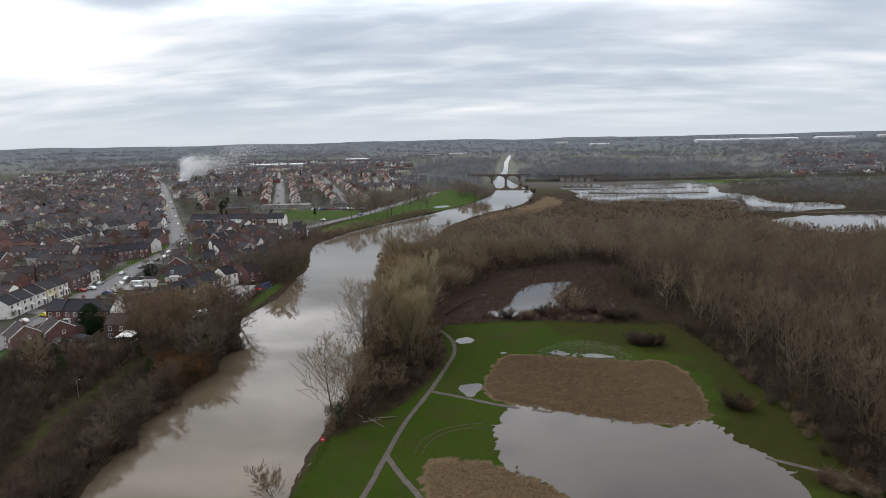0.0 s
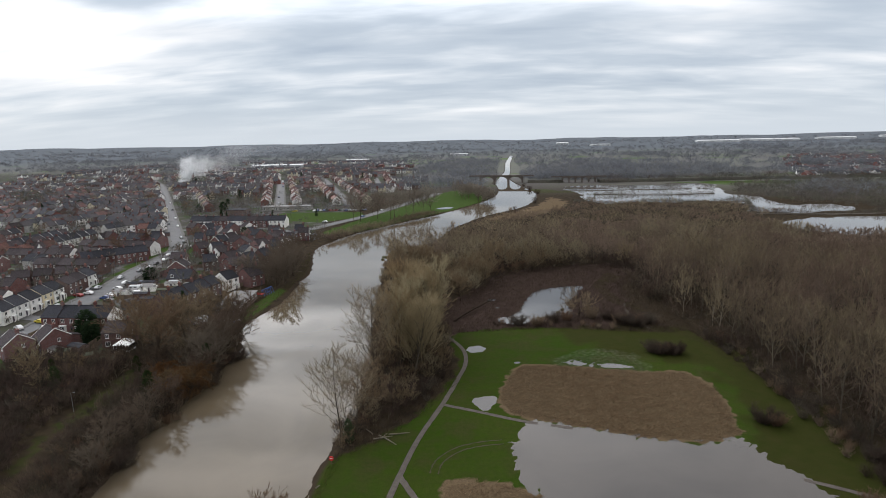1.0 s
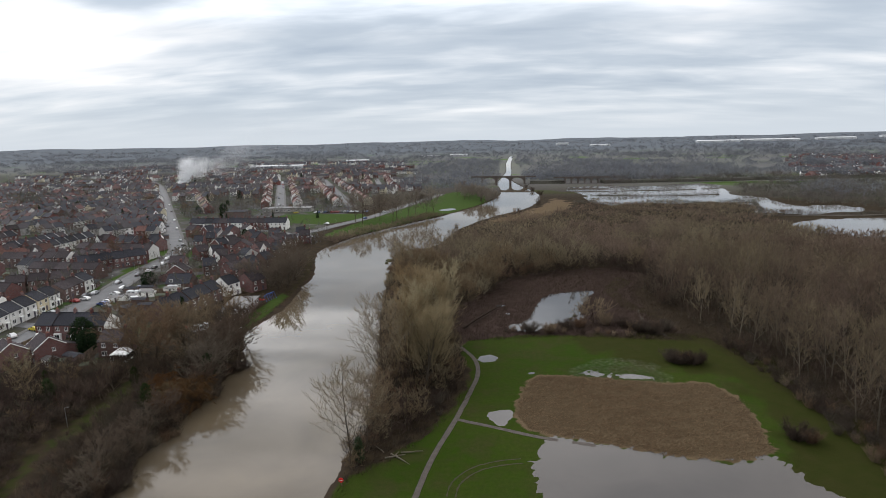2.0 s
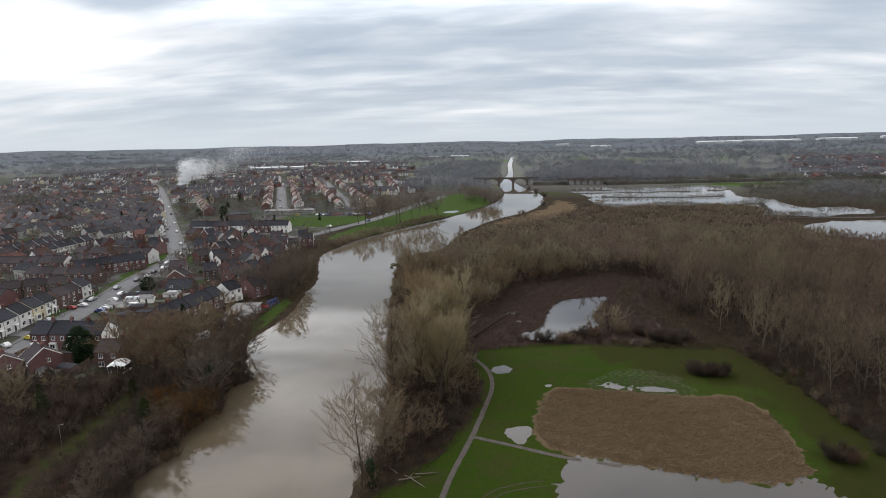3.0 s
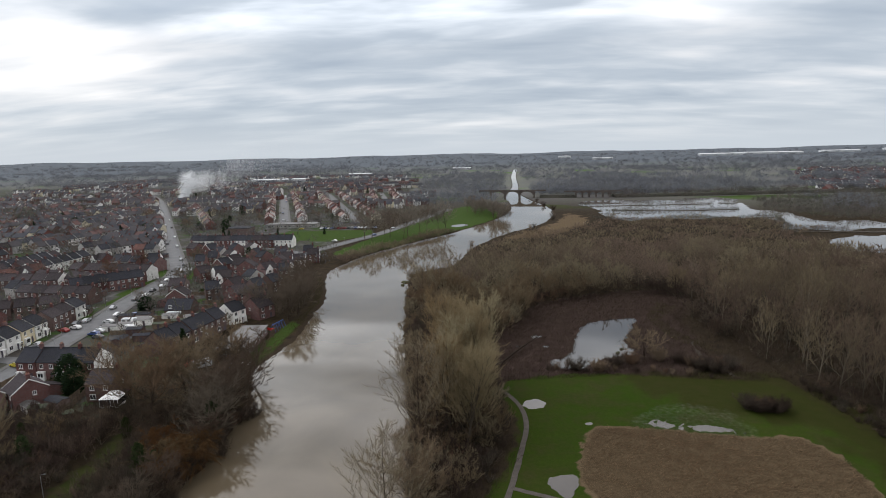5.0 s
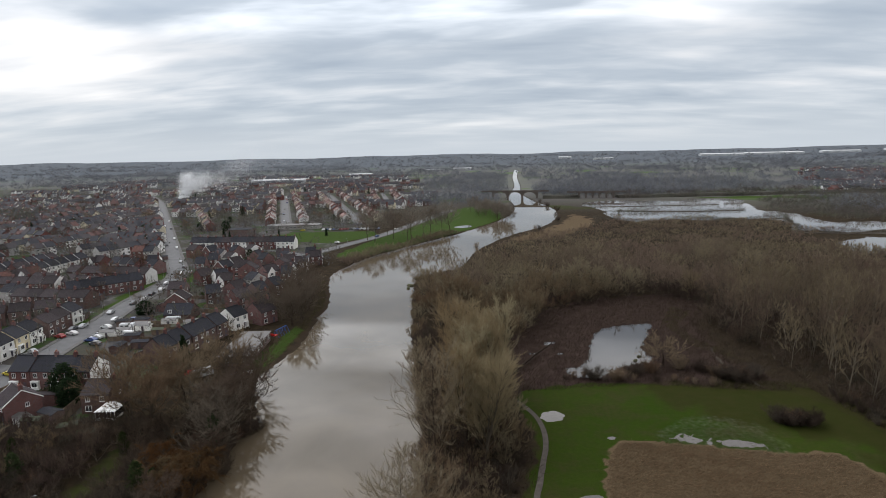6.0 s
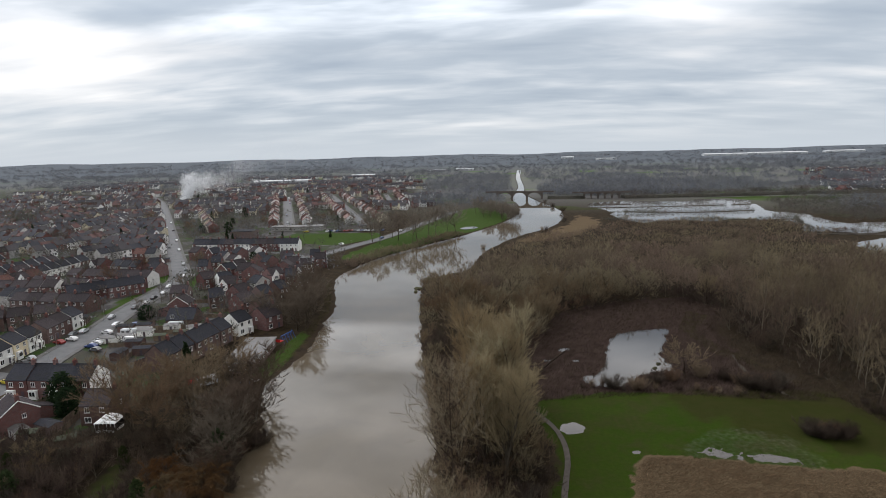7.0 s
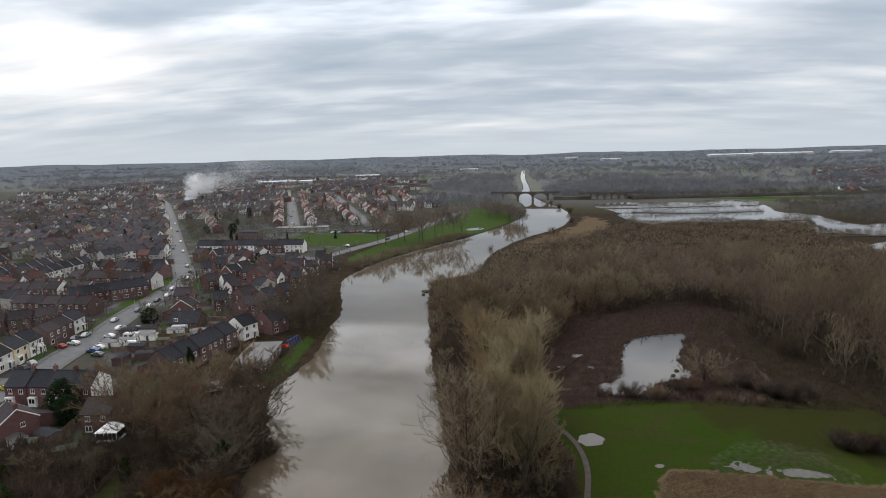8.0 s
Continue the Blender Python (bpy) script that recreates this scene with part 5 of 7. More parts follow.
def far_house(w, d, eave, ridge):
    """Wall, roof, chimney and windows of a far house as triangles, with a slot number for each."""
    bm = bmesh.new()
    marks = []

    def mark(slot):
        bm.faces.ensure_lookup_table()
        marks.extend([slot] * (len(bm.faces) - len(marks)))
    extrude_x(bm, [(-d / 2, -0.4), (d / 2, -0.4), (d / 2, eave), (0, ridge - 0.05), (-d / 2, eave)], -w / 2, w / 2)
    mark(0)
    sl = (ridge - eave) / (d / 2)
    extrude_x(bm, [(-d / 2 - 0.3, eave - 0.3 * sl + 0.04), (0, ridge + 0.04), (d / 2 + 0.3, eave - 0.3 * sl + 0.04), (d / 2 + 0.3, eave - 0.3 * sl + 0.22), (0, ridge + 0.22), (-d / 2 - 0.3, eave - 0.3 * sl + 0.22)], -w / 2 - 0.15, w / 2 + 0.15)
    mark(1)
    box(bm, w / 2 - 1.0, w / 2 - 0.1, -0.4, 0.4, ridge - 0.7, ridge + 1.2)
    mark(2)
    spots_ = [(x, -1, z) for x in (-w / 4, w / 4) for z in (0.9, 3.3)] + [(-w / 4, 1, 3.3)]
    for x, s, z in spots_:
        box(bm, x - 0.7, x + 0.7, s * d / 2 - 0.05, s * d / 2 + 0.05, z, z + 1.4)
    mark(3)
    for x, s, z in spots_:
        box(bm, x - 0.58, x + 0.58, s * d / 2 - 0.07, s * d / 2 + 0.07, z + 0.12, z + 1.28)
    mark(4)
    for f, k in zip(bm.faces, marks):
        f.material_index = k
    bmesh.ops.recalc_face_normals(bm, faces=bm.faces)
    bmesh.ops.triangulate(bm, faces=bm.faces)
    bm.verts.index_update()
    V = np.array([v.co[:] for v in bm.verts])
    F = np.array([[v.index for v in f.verts] for f in bm.faces])
    K = np.array([f.material_index for f in bm.faces], np.int32)
    bm.free()
    return V, F, K


FAR_SHAPES = [far_house(7.0, 8.0, 5.1, 7.9), far_house(8.5, 8.2, 5.0, 7.6), far_house(6.0, 8.6, 5.3, 8.4), far_house(10.5, 8.0, 5.0, 7.4)]
FAR_SET = {"town": [], "estate": []}


def far_place(which, x, y, a, keep=7.0):
    TAKEN.append((x, y, keep))
    FAR_SET[which].append((x, y, a))


def far_row(which, x0, y0, x1, y1, n, rng, jit=0.5):
    ang = math.degrees(math.atan2(y1 - y0, x1 - x0))
    for i in range(n):
        f = (i + 0.5) / n
        x, y = x0 + f * (x1 - x0) + jit * rng.randn(), y0 + f * (y1 - y0) + jit * rng.randn()
        if free(x, y):
            far_place(which, x, y, ang + 2 * rng.randn())


# terraces beside the near road
row(-140.8, 191.2, -117, 191.2, [near_brick, near_brick, near_brick, near_brick_end], 4, rng)
row(-164.5, 193, -168.5, 229, [near_white, near_white, near_white, near_cream, near_white], 5, rng)
row(-169, 231.5, -171, 253, [near_brown, near_brown, near_white], 3, rng)
row(-202, 246, -181, 258, [near_brown], 3, rng)
row(-214, 276.5, -177, 273, [near_brown], 5, rng)
row(-198, 285, -176, 307, [mid_kinds[0]], 6, rng)
row(-216, 325, -178, 319, [mid_kinds[3]], 6, rng)
row(-250, 300, -212, 300, [mid_kinds[1], mid_kinds[3]], 5, rng)
row(-110, 206, -103.5, 236, [near_plain], 5, rng)
for k, x, y, a in ((near_gabled, -136, 269, 96), (bungalow, -128, 256, 6), (near_red, -119, 287, 66), (near_red, -111, 271.5, 64), (near_red, -99, 264, 64), (near_red, -93.5, 251, 60), (near_plain, -126, 279, 30), (near_plain, -108, 284, 64), (near_plain, -104, 293, 64),
                   (near_red, -137, 336, 8), (near_red, -131, 330, 98), (near_red, -117, 352, 8), (near_red, -118, 342, 98), (near_plain, -111, 375, 10), (near_red, -127, 372, 10), (near_brown, -106, 176.8, 4), (near_gabled, -124.5, 171.2, -34), (near_gabled, -132, 166, -34), (near_white, -197, 354, 12), (near_white, -101.5, 244, 66)):
    settle(k, pose(x, y, 0, 0, 0, a))
row(-208, 421, -136, 421, [mid_kinds[0], mid_kinds[3], mid_kinds[0], mid_kinds[2]], 13, rng)
far_row("estate", -352, 705, -238, 510, 30, rng, 0.2)
for (x0, y0), (x1, y1), n in (((-184, 545), (-315, 912), 26), ((-118, 560), (-246, 918), 26), ((-121, 740), (-164, 932), 14)):
    u = Vector((x1 - x0, y1 - y0)).normalized()
    for s in (-1, 1):
        ox, oy = s * 15 * u.y, -s * 15 * u.x
        e = ((x0 + ox, y0 + oy), (x1 + ox, y1 + oy))
        e = e if s < 0 else e[::-1]
        far_row("estate", *e[0], *e[1], n, rng)

# streets of the older town
TOWN_A = [(-176, 330), (-196, 380), (-262, 505), (-330, 620), (-700, 780), (-760, 620), (-560, 420), (-420, 300), (-330, 225), (-240, 170), (-176, 195), (-182, 245), (-215, 262)]
TOWN_B = [(-154, 286), (-152, 300), (-158, 330), (-196, 398), (-124, 386), (-98, 362), (-95, 320), (-98, 300), (-112, 300), (-130, 290)]
count = 0
for by in range(180, 790, 44):
    for bx in range(-800, -160, 60):
        turn = rng.choice([-12, -4, 70, 82]) + 4 * rng.randn()
        c, s = math.cos(radians(turn)), math.sin(radians(turn))
        ks = [mid_kinds[i] for i in rng.choice(len(mid_kinds), 3)]
        for v, face in ((-10, 0), (10, 180)):
            for u in range(-27, 28, 7):
                x, y = bx + u * c - v * s, by + u * s + v * c
                if x < -0.86 * (y - 50) - 45 or away(np.array([[x, y]]), np.array(TOWN_A, float))[0] > 0 or not free(x, y, 6.0) or rng.rand() < 0.1:
                    continue
                if y < 400 and count < 170:
                    settle(ks[(0, 0, 1, 2)[rng.randint(4)]], pose(x, y, 0, 0, 0, turn + face), 6.5)
                    count += 1
                else:
                    far_place("town", x, y, turn + face, 6.5)
for x, y in scatter(TOWN_B, 14.5, rng):
    if free(x, y, 9.0):
        settle(mid_kinds[rng.choice([0, 1, 3, 2, 4, 6, 7, 8])], pose(x, y, 0, 0, 0, rng.choice([60, 150, 15]) + 5 * rng.randn()), 8.0)
# the far town, row behind row
for i in range(400):
    a, r0 = rng.uniform(-0.80, -0.14), 700 + 1000 * rng.rand() ** 1.3
    if rng.rand() < 0.30:
        a, r0 = rng.uniform(0.47, 0.76), rng.uniform(900, 1700)
    x, y, turn = r0 * math.sin(a), r0 * math.cos(a), rng.uniform(-30, 30)
    for j in range(rng.randint(3, 8)):
        xx, yy = x + j * 10 * math.cos(radians(turn)), y + j * 10 * math.sin(radians(turn))
        if (xx < -70 or xx > 430) and free(xx, yy, 8.0):
            far_place("town", xx, yy, turn, 8)
for which, places in FAR_SET.items():
    g = np.random.RandomState(91)
    Vs, Fs, Ks, n = [], [], [], 0
    for x, y, a in places:
        V, F, K = FAR_SHAPES[g.randint(4)]
        c, s = math.cos(radians(a)), math.sin(radians(a))
        Vs.append(np.stack([c * V[:, 0] - s * V[:, 1] + x, s * V[:, 0] + c * V[:, 1] + y, V[:, 2]], 1))
        Fs.append(F + n)
        Ks.append(K)
        n += len(V)
    me = mesh_of("far_houses", np.concatenate(Vs), np.concatenate(Fs), FAR_MATS[which][0])
    for m in (FAR_MATS[which][1], M["brick"], M["white_paint"], M["glass"]):
        me.materials.append(m)
    me.polygons.foreach_set("material_index", np.concatenate(Ks))
    tagged(part("far_houses", me), "distant rows of brick and rendered houses" if which == "town" else "distant estate houses with weathered red and pink roofs", "houses", kind="stuff")

# ---- single buildings ----


def long_shed():
    """Low hall beside the river, with a gently sloping sheet roof."""
    ob = tagged(new("hall"), "long low brick hall with pale grey sheet roof", "building")
    part("wall", boxes((-4.6, 4.6, -12, 12, -0.3, 3.1)), M["brick_brown"], ob)
    bm = bmesh.new()
    extrude_x(bm, [(-12.3, 3.12), (12.3, 3.12), (12.3, 3.3), (-12.3, 3.3)], -5.0, 5.0)
    part("roof", bm, M["sheet_roof"], ob)
    for i in range(6):
        simple_window(ob, 4.6, -9.5 + 3.8 * i, 1.2, 1.6, 1.35, 2)
    for i in range(2):
        simple_window(ob, -2.2 + 4.4 * i, -12, 1.2, 1.6, 1.35, -1)
    return ob


hall = long_shed()
hall.matrix_basis = pose(-85.5, 217, 0, 0, 0, 5)


def conservatory():
    ob = tagged(new("conservatory"), "white-framed glazed conservatory behind a house", "conservatory")
    part("base", boxes((-2.4, 2.4, -1.8, 1.8, -0.2, 0.6)), M["white_paint"], ob)
    for i in range(6):
        x = -2.35 + 0.94 * i
        part("post", boxes((x - 0.05, x + 0.05, -1.8, -1.7, 0.6, 2.3)), M["white_paint"], ob)
    for i in range(5):
        x = -2.35 + 0.94 * i
        part("pane", boxes((x + 0.05, x + 0.89, -1.77, -1.74, 0.6, 2.3)), M["glass"], ob)
    for s in (-1, 1):
        part("pane", boxes((s * 2.38 - 0.02, s * 2.38 + 0.02, -1.7, 1.8, 0.6, 2.3)), M["glass"], ob)
    bm = bmesh.new()
    a = [bm.verts.new(v) for v in ((-2.6, -2.0, 2.3), (2.6, -2.0, 2.3), (2.6, 1.8, 2.3), (-2.6, 1.8, 2.3))]
    b = [bm.verts.new(v) for v in ((-1.2, 0.3, 3.3), (1.2, 0.3, 3.3), (1.2, 1.8, 3.3), (-1.2, 1.8, 3.3))]
    bm.faces.new(a[::-1]), bm.faces.new(b)
    for i in range(4):
        bm.faces.new((a[i], a[(i + 1) % 4], b[(i + 1) % 4], b[i]))
    part("roof", bm, M["white_paint"], ob)
    return ob


conservatory().matrix_basis = pose(-101.2, 171.2, 0, 0, 0, 4)


def shed(label, wall="timber", roof="slate", w=2.6, d=2.0, h=2.0):
    ob = tagged(new("garden_shed"), label, "shed", "garden sheds")
    bm = bmesh.new()
    extrude_x(bm, [(-d / 2, -0.1), (d / 2, -0.1), (d / 2, h), (0, h + 0.5), (-d / 2, h)], -w / 2, w / 2)
    part("wall", bm, M[wall], ob)
    bm = bmesh.new()
    for s in (-1, 1):
        prof = [(s * (d / 2 + 0.15), h - 0.02), (0, h + 0.54), (0, h + 0.60), (s * (d / 2 + 0.15), h + 0.05)]
        extrude_x(bm, prof if s < 0 else prof[::-1], -w / 2 - 0.12, w / 2 + 0.12)
    part("roof", bm, M[roof], ob)
    part("door", boxes((-0.4, 0.4, -d / 2 - 0.04, -d / 2 + 0.01, 0, 1.85)), M["door_paint"], ob)
    return ob


M["moss_felt"] = plain("mossy_roofing_felt", (0.07, 0.085, 0.045), (0.06, 0.06, 0.05), 0.95, 0.8)
sheds = [shed("weathered timber shed with mossy felt roof", "timber", "moss_felt", 4.2, 2.6, 2.0), shed("white concrete garage with flat pitched roof", "render", "sheet_roof", 5.4, 3.0, 2.1), shed("brick garage with dark roof", "brick_brown", "slate", 5.6, 3.2, 2.3)]
for k, x, y, a in ((0, -106, 163.5, 25), (0, -117, 166, 10), (1, -134.5, 241, 4), (1, -128, 247, 8), (0, -121, 240, 12), (2, -131, 229, 5), (2, -124, 222, 8), (1, -121, 167.5, -30), (2, -115, 169.5, -20), (0, -99, 160.5, 25), (2, -139, 248, 5), (1, -137, 243.5, 5), (2, -145, 246, 8), (0, -126, 236, 8), (1, -119, 246, 30), (0, -112, 243, 30), (1, -139, 236, 2), (2, -184, 285, 8), (0, -118, 219, 70), (1, -143, 233, 3)):
    settle(sheds[k], pose(x, y, 0, 0, 0, a), 4)
rng = np.random.RandomState(41)
for i in range(60):
    x, y = rng.uniform(-330, -98), rng.uniform(200, 400)
    if free(x, y, 4.0, 6.0) and x < -100 and x > -0.86 * y:
        settle(sheds[rng.randint(3)], pose(x, y, 0, 0, 0, rng.rand() * 180), 4)


def fence(x0, y0, x1, y1, label="weathered timber garden fence"):
    """Posts with panels between them."""
    n = max(1, round(math.hypot(x1 - x0, y1 - y0) / 1.83))
    ln = math.hypot(x1 - x0, y1 - y0) / n
    ob = tagged(new("fence"), label, "fence")
    pm = pp = None
    for i in range(n + 1):
        if pm is None:
            pm = part("post", boxes((-0.05, 0.05, -0.05, 0.05, -0.2, 1.85)), M["timber"], ob)
            pp = part("panel", boxes((0.05, ln - 0.05, -0.02, 0.02, 0.05, 1.75)), M["timber"], ob)
        else:
            part("post", pm.data, None, ob).matrix_basis = pose(i * ln, 0, 0)
            if i < n:
                part("panel", pp.data, None, ob).matrix_basis = pose(i * ln, 0, 0)
    ob.matrix_basis = pose(x0, y0, 0, 0, 0, math.degrees(math.atan2(y1 - y0, x1 - x0)))
    return ob


for seg in ((-126, 161, -109, 162.3), (-109, 162.3, -97, 165.5), (-110, 163, -113, 178), (-144, 240, -122, 243), (-124, 263, -108, 262), (-106, 272, -96, 274), (-116, 200, -112, 190), (-141, 190, -141, 178), (-129, 189, -127, 171), (-117, 189, -113, 168), (-137, 246, -118, 250), (-140, 228, -116, 228), (-128, 228, -124, 206), (-140, 256, -140, 244),
            (-178, 258, -178, 246), (-196, 262, -215, 262), (-203, 268, -203, 258), (-126, 270, -110, 272), (-108, 246, -96, 248), (-146, 284, -126, 286), (-150, 316, -128, 318)):
    fence(*seg)

# ---- bridge and embankment ----
M["bank_turf"] = plain("rank_bank_turf", (0.022, 0.022, 0.015), (0.032, 0.029, 0.020), 0.95, 0.08)
M["stone"] = plain("sooty_bridge_brick", (0.085, 0.07, 0.062), (0.125, 0.106, 0.092), 0.95, 0.25)


def arch_bridge(spans, span, top, rise_, pier, width, label):
    """Round-arched bridge along x, its first abutment at 0; deck top at z = top."""
    ob = tagged(new("bridge"), label, "bridge")
    for i in range(spans):
        bm = bmesh.new()
        x0 = i * (span + pier)
        arc = [(x0 + span / 2 - span / 2 * math.cos(t), top - 1.1 - rise_ + rise_ * math.sin(t)) for t in np.linspace(0, math.pi, 13)]
        for (xa, za), (xb, zb) in zip(arc[:-1], arc[1:]):
            v = [bm.verts.new((x, y, z)) for y in (-width / 2, width / 2) for x, z in ((xa, za), (xb, zb), (xb, top - 0.55), (xa, top - 0.55))]
            bm.faces.new((v[0], v[1], v[2], v[3])), bm.faces.new((v[7], v[6], v[5], v[4])), bm.faces.new((v[1], v[0], v[4], v[5]))
        bmesh.ops.remove_doubles(bm, verts=bm.verts, dist=0.001)
        part("arch", bm, M["stone"], ob)
    for i in range(spans + 1):
        x1 = i * (span + pier)
        part("pier", boxes((x1 - pier, x1, -width / 2 - 0.4, width / 2 + 0.4, -2.5, top - 1.1 - rise_), (x1 - pier, x1, -width / 2, width / 2, top - 1.1 - rise_, top - 0.55)), M["stone"], ob)
    end = spans * (span + pier)
    part("deck", boxes((-pier - 14, end + 14, -width / 2 - 0.2, width / 2 + 0.2, top - 0.55, top)), M["stone"], ob)
    for s in (-1, 1):
        part("parapet", boxes((-pier - 14, end + 14, s * width / 2 - 0.25, s * width / 2 + 0.25, top, top + 0.8)), M["stone"], ob)
    return ob


arch_bridge(3, 16.5, 9.3, 5.2, 2.6, 8, "old three-arched brick river bridge").matrix_basis = pose(9, 802, 0, 0, 0, -7)
arch_bridge(5, 7.0, 7.8, 2.6, 1.6, 7, "low brick flood arches over water").matrix_basis = pose(118, 786, 0, 0, 0, -4)
bm = bmesh.new()
extrude_x(bm, [(-13, -0.5), (13, -0.5), (5, 3.4), (-5, 3.4)], 0, 46)
tagged(part("embankment", bm, M["bank_turf"]), "grassy embankment between two bridges", "embankment", kind="structure").matrix_basis = pose(72, 794.5, 0, 0, 0, -6)
bm = bmesh.new()
extrude_x(bm, [(-13, -0.5), (13, -0.5), (5, 3.4), (-5, 3.4)], 0, 420)
tagged(part("embankment", bm, M["bank_turf"]), "long embankment carrying a line past flooded fields", "embankment", kind="structure").matrix_basis = pose(165, 783, 0, 0, 0, 4)


def warehouse(w, d, h, wall, label):
    ob = tagged(new("warehouse"), label, "warehouse")
    part("wall", boxes((-w / 2, w / 2, -d / 2, d / 2, -1, h)), M[wall], ob)
    bm = bmesh.new()
    extrude_x(bm, [(-d / 2 - 0.5, h), (d / 2 + 0.5, h), (0, h + d * 0.06)], -w / 2 - 0.5, w / 2 + 0.5)
    part("roof", bm, M["white_metal"], ob)
    for i in range(4):
        part("loading_door", boxes((-w / 2 + (i + 0.5) * w / 4 - 2, -w / 2 + (i + 0.5) * w / 4 + 2, -d / 2 - 0.2, -d / 2 + 0.05, 0, 5)), M["steel"], ob)
    return ob


for x, y, w_, d_, h_, a in ((-470, 1330, 120, 30, 7, 8), (-330, 1560, 60, 30, 8, 5), (1150, 2900, 190, 60, 8, -8), (1420, 2960, 260, 60, 8, -10), (1700, 2900, 160, 50, 8, -12), (560, 2750, 90, 30, 7, 0), (420, 3000, 60, 30, 9, 0), (1950, 2850, 140, 40, 8, -10), (-160, 1900, 70, 24, 6, 4), (-70, 1980, 60, 24, 6, 0)):
    warehouse(w_, d_, h_, "white_metal", "distant long white warehouse with shallow roof").matrix_basis = pose(x, y, height_at(x, y), 0, 0, a)


def school():
    ob = tagged(new("school_building"), "long low flat-roofed school block", "building")
    part("wall", boxes((-22, 22, -6, 6, -0.3, 3.4)), M["grey_render"], ob)
    part("roof", boxes((-22.4, 22.4, -6.4, 6.4, 3.41, 3.75)), M["sheet_roof"], ob)
    for i in range(12):
        simple_window(ob, -19.8 + 3.6 * i, -6, 1.0, 1.6, 1.35, -1)
    return ob


school().matrix_basis = pose(-170, 523, 0, 0, 0, 3)
big = tagged(new("brick_hall"), "plain brown-brick hall with a flat roof", "building")
part("wall", boxes((-9, 9, -6, 6, -0.3, 6.5)), M["brick_brown"], big)
part("roof", boxes((-9.2, 9.2, -6.2, 6.2, 6.51, 6.8)), M["slate"], big)
big.matrix_basis = pose(-197, 476, 0, 0, 0, 3)

# ---- cars ----


def paint(name, c, metal=0.0):
    m, n, b = material(name, 0.3, metal, 0.5)
    p = position(n)
    n.put(b.inputs["Base Color"], n.mix(n.step(n.noise(p, 1.5), 0.4, 0.7), rgba(c), rgba([v * 0.85 for v in c])))
    return m


PAINTS = {"white": (0.62, 0.62, 0.62), "silver": (0.36, 0.37, 0.38), "black": (0.015, 0.015, 0.018), "red": (0.22, 0.015, 0.015), "blue": (0.03, 0.06, 0.18), "grey": (0.09, 0.095, 0.10), "yellow": (0.50, 0.40, 0.03)}
M["rubber"] = plain("tyre_rubber", (0.015, 0.015, 0.015), (0.025, 0.025, 0.025), 0.9, 5)
M["lamp_red"] = plain("red_lamp_lens", (0.25, 0.01, 0.01), (0.2, 0.01, 0.01), 0.2, 5, relief=0)


def car(colour, van=False):
    pm = paint("car_paint_" + colour, PAINTS[colour])
    ob = tagged(new("van" if van else "car"), ("%s van parked beside the road" if van else "%s car standing on the asphalt") % colour, "van" if van else "car", "cars in the streets")
    L, H = (2.6, 2.1) if van else (2.1, 1.46)
    side = [(-L, 0.32), (L, 0.32), (L, 0.75), (L - 0.25, 0.86)] + ([(L - 0.75, 1.0), (L - 1.3, H), (-L + 0.1, H), (-L, 0.9)] if van else [(L - 1.1, 0.96), (L - 1.75, H), (-L + 1.0, H), (-L + 0.25, 0.98), (-L, 0.85)])
    bm = bmesh.new()
    extrude_x(bm, side, -0.86, 0.86)
    for v in bm.verts:
        if v.co.z > 1.05:
            v.co.x *= 0.83
    bmesh.ops.recalc_face_normals(bm, faces=bm.faces)
    part("body", bm, pm, ob)
    part("windscreen", boxes((-0.66, 0.66, L - 1.62 if not van else L - 1.2, L - 1.25 if not van else L - 0.9, 1.02, H - 0.1)), M["glass"], ob)
    for s in (-1, 1):
        part("side_window", boxes((s * 0.79 - 0.03, s * 0.79 + 0.03, -L + 0.9 if not van else L - 1.7, L - 1.55, 1.0, H - 0.14)), M["glass"], ob)
        part("headlight", boxes((s * 0.62 - 0.16, s * 0.62 + 0.16, L - 0.06, L + 0.01, 0.6, 0.74)), M["white_metal"], ob)
        part("tail_light", boxes((s * 0.68 - 0.12, s * 0.68 + 0.12, -L - 0.01, -L + 0.05, 0.62, 0.8)), M["lamp_red"], ob)
        for y in (-L * 0.62, L * 0.62):
            bm = bmesh.new()
            bmesh.ops.create_cone(bm, cap_ends=True, segments=12, radius1=0.32, radius2=0.32, depth=0.2, matrix=Matrix.Translation((s * 0.78, y, 0.32)) @ Matrix.Rotation(math.pi / 2, 4, "Y"))
            part("wheel", bm, M["rubber"], ob)
    return ob


fleet = {c: car(c) for c in PAINTS}
fleet["van"] = car("white", True)


def park(c, x, y, a):
    k = fleet[c]
    m = pose(x, y, 0.16, 0, 0, a)
    if k.get("placed"):
        copy_thing(k, m)
    else:
        k["placed"] = 1
        k.matrix_basis = m


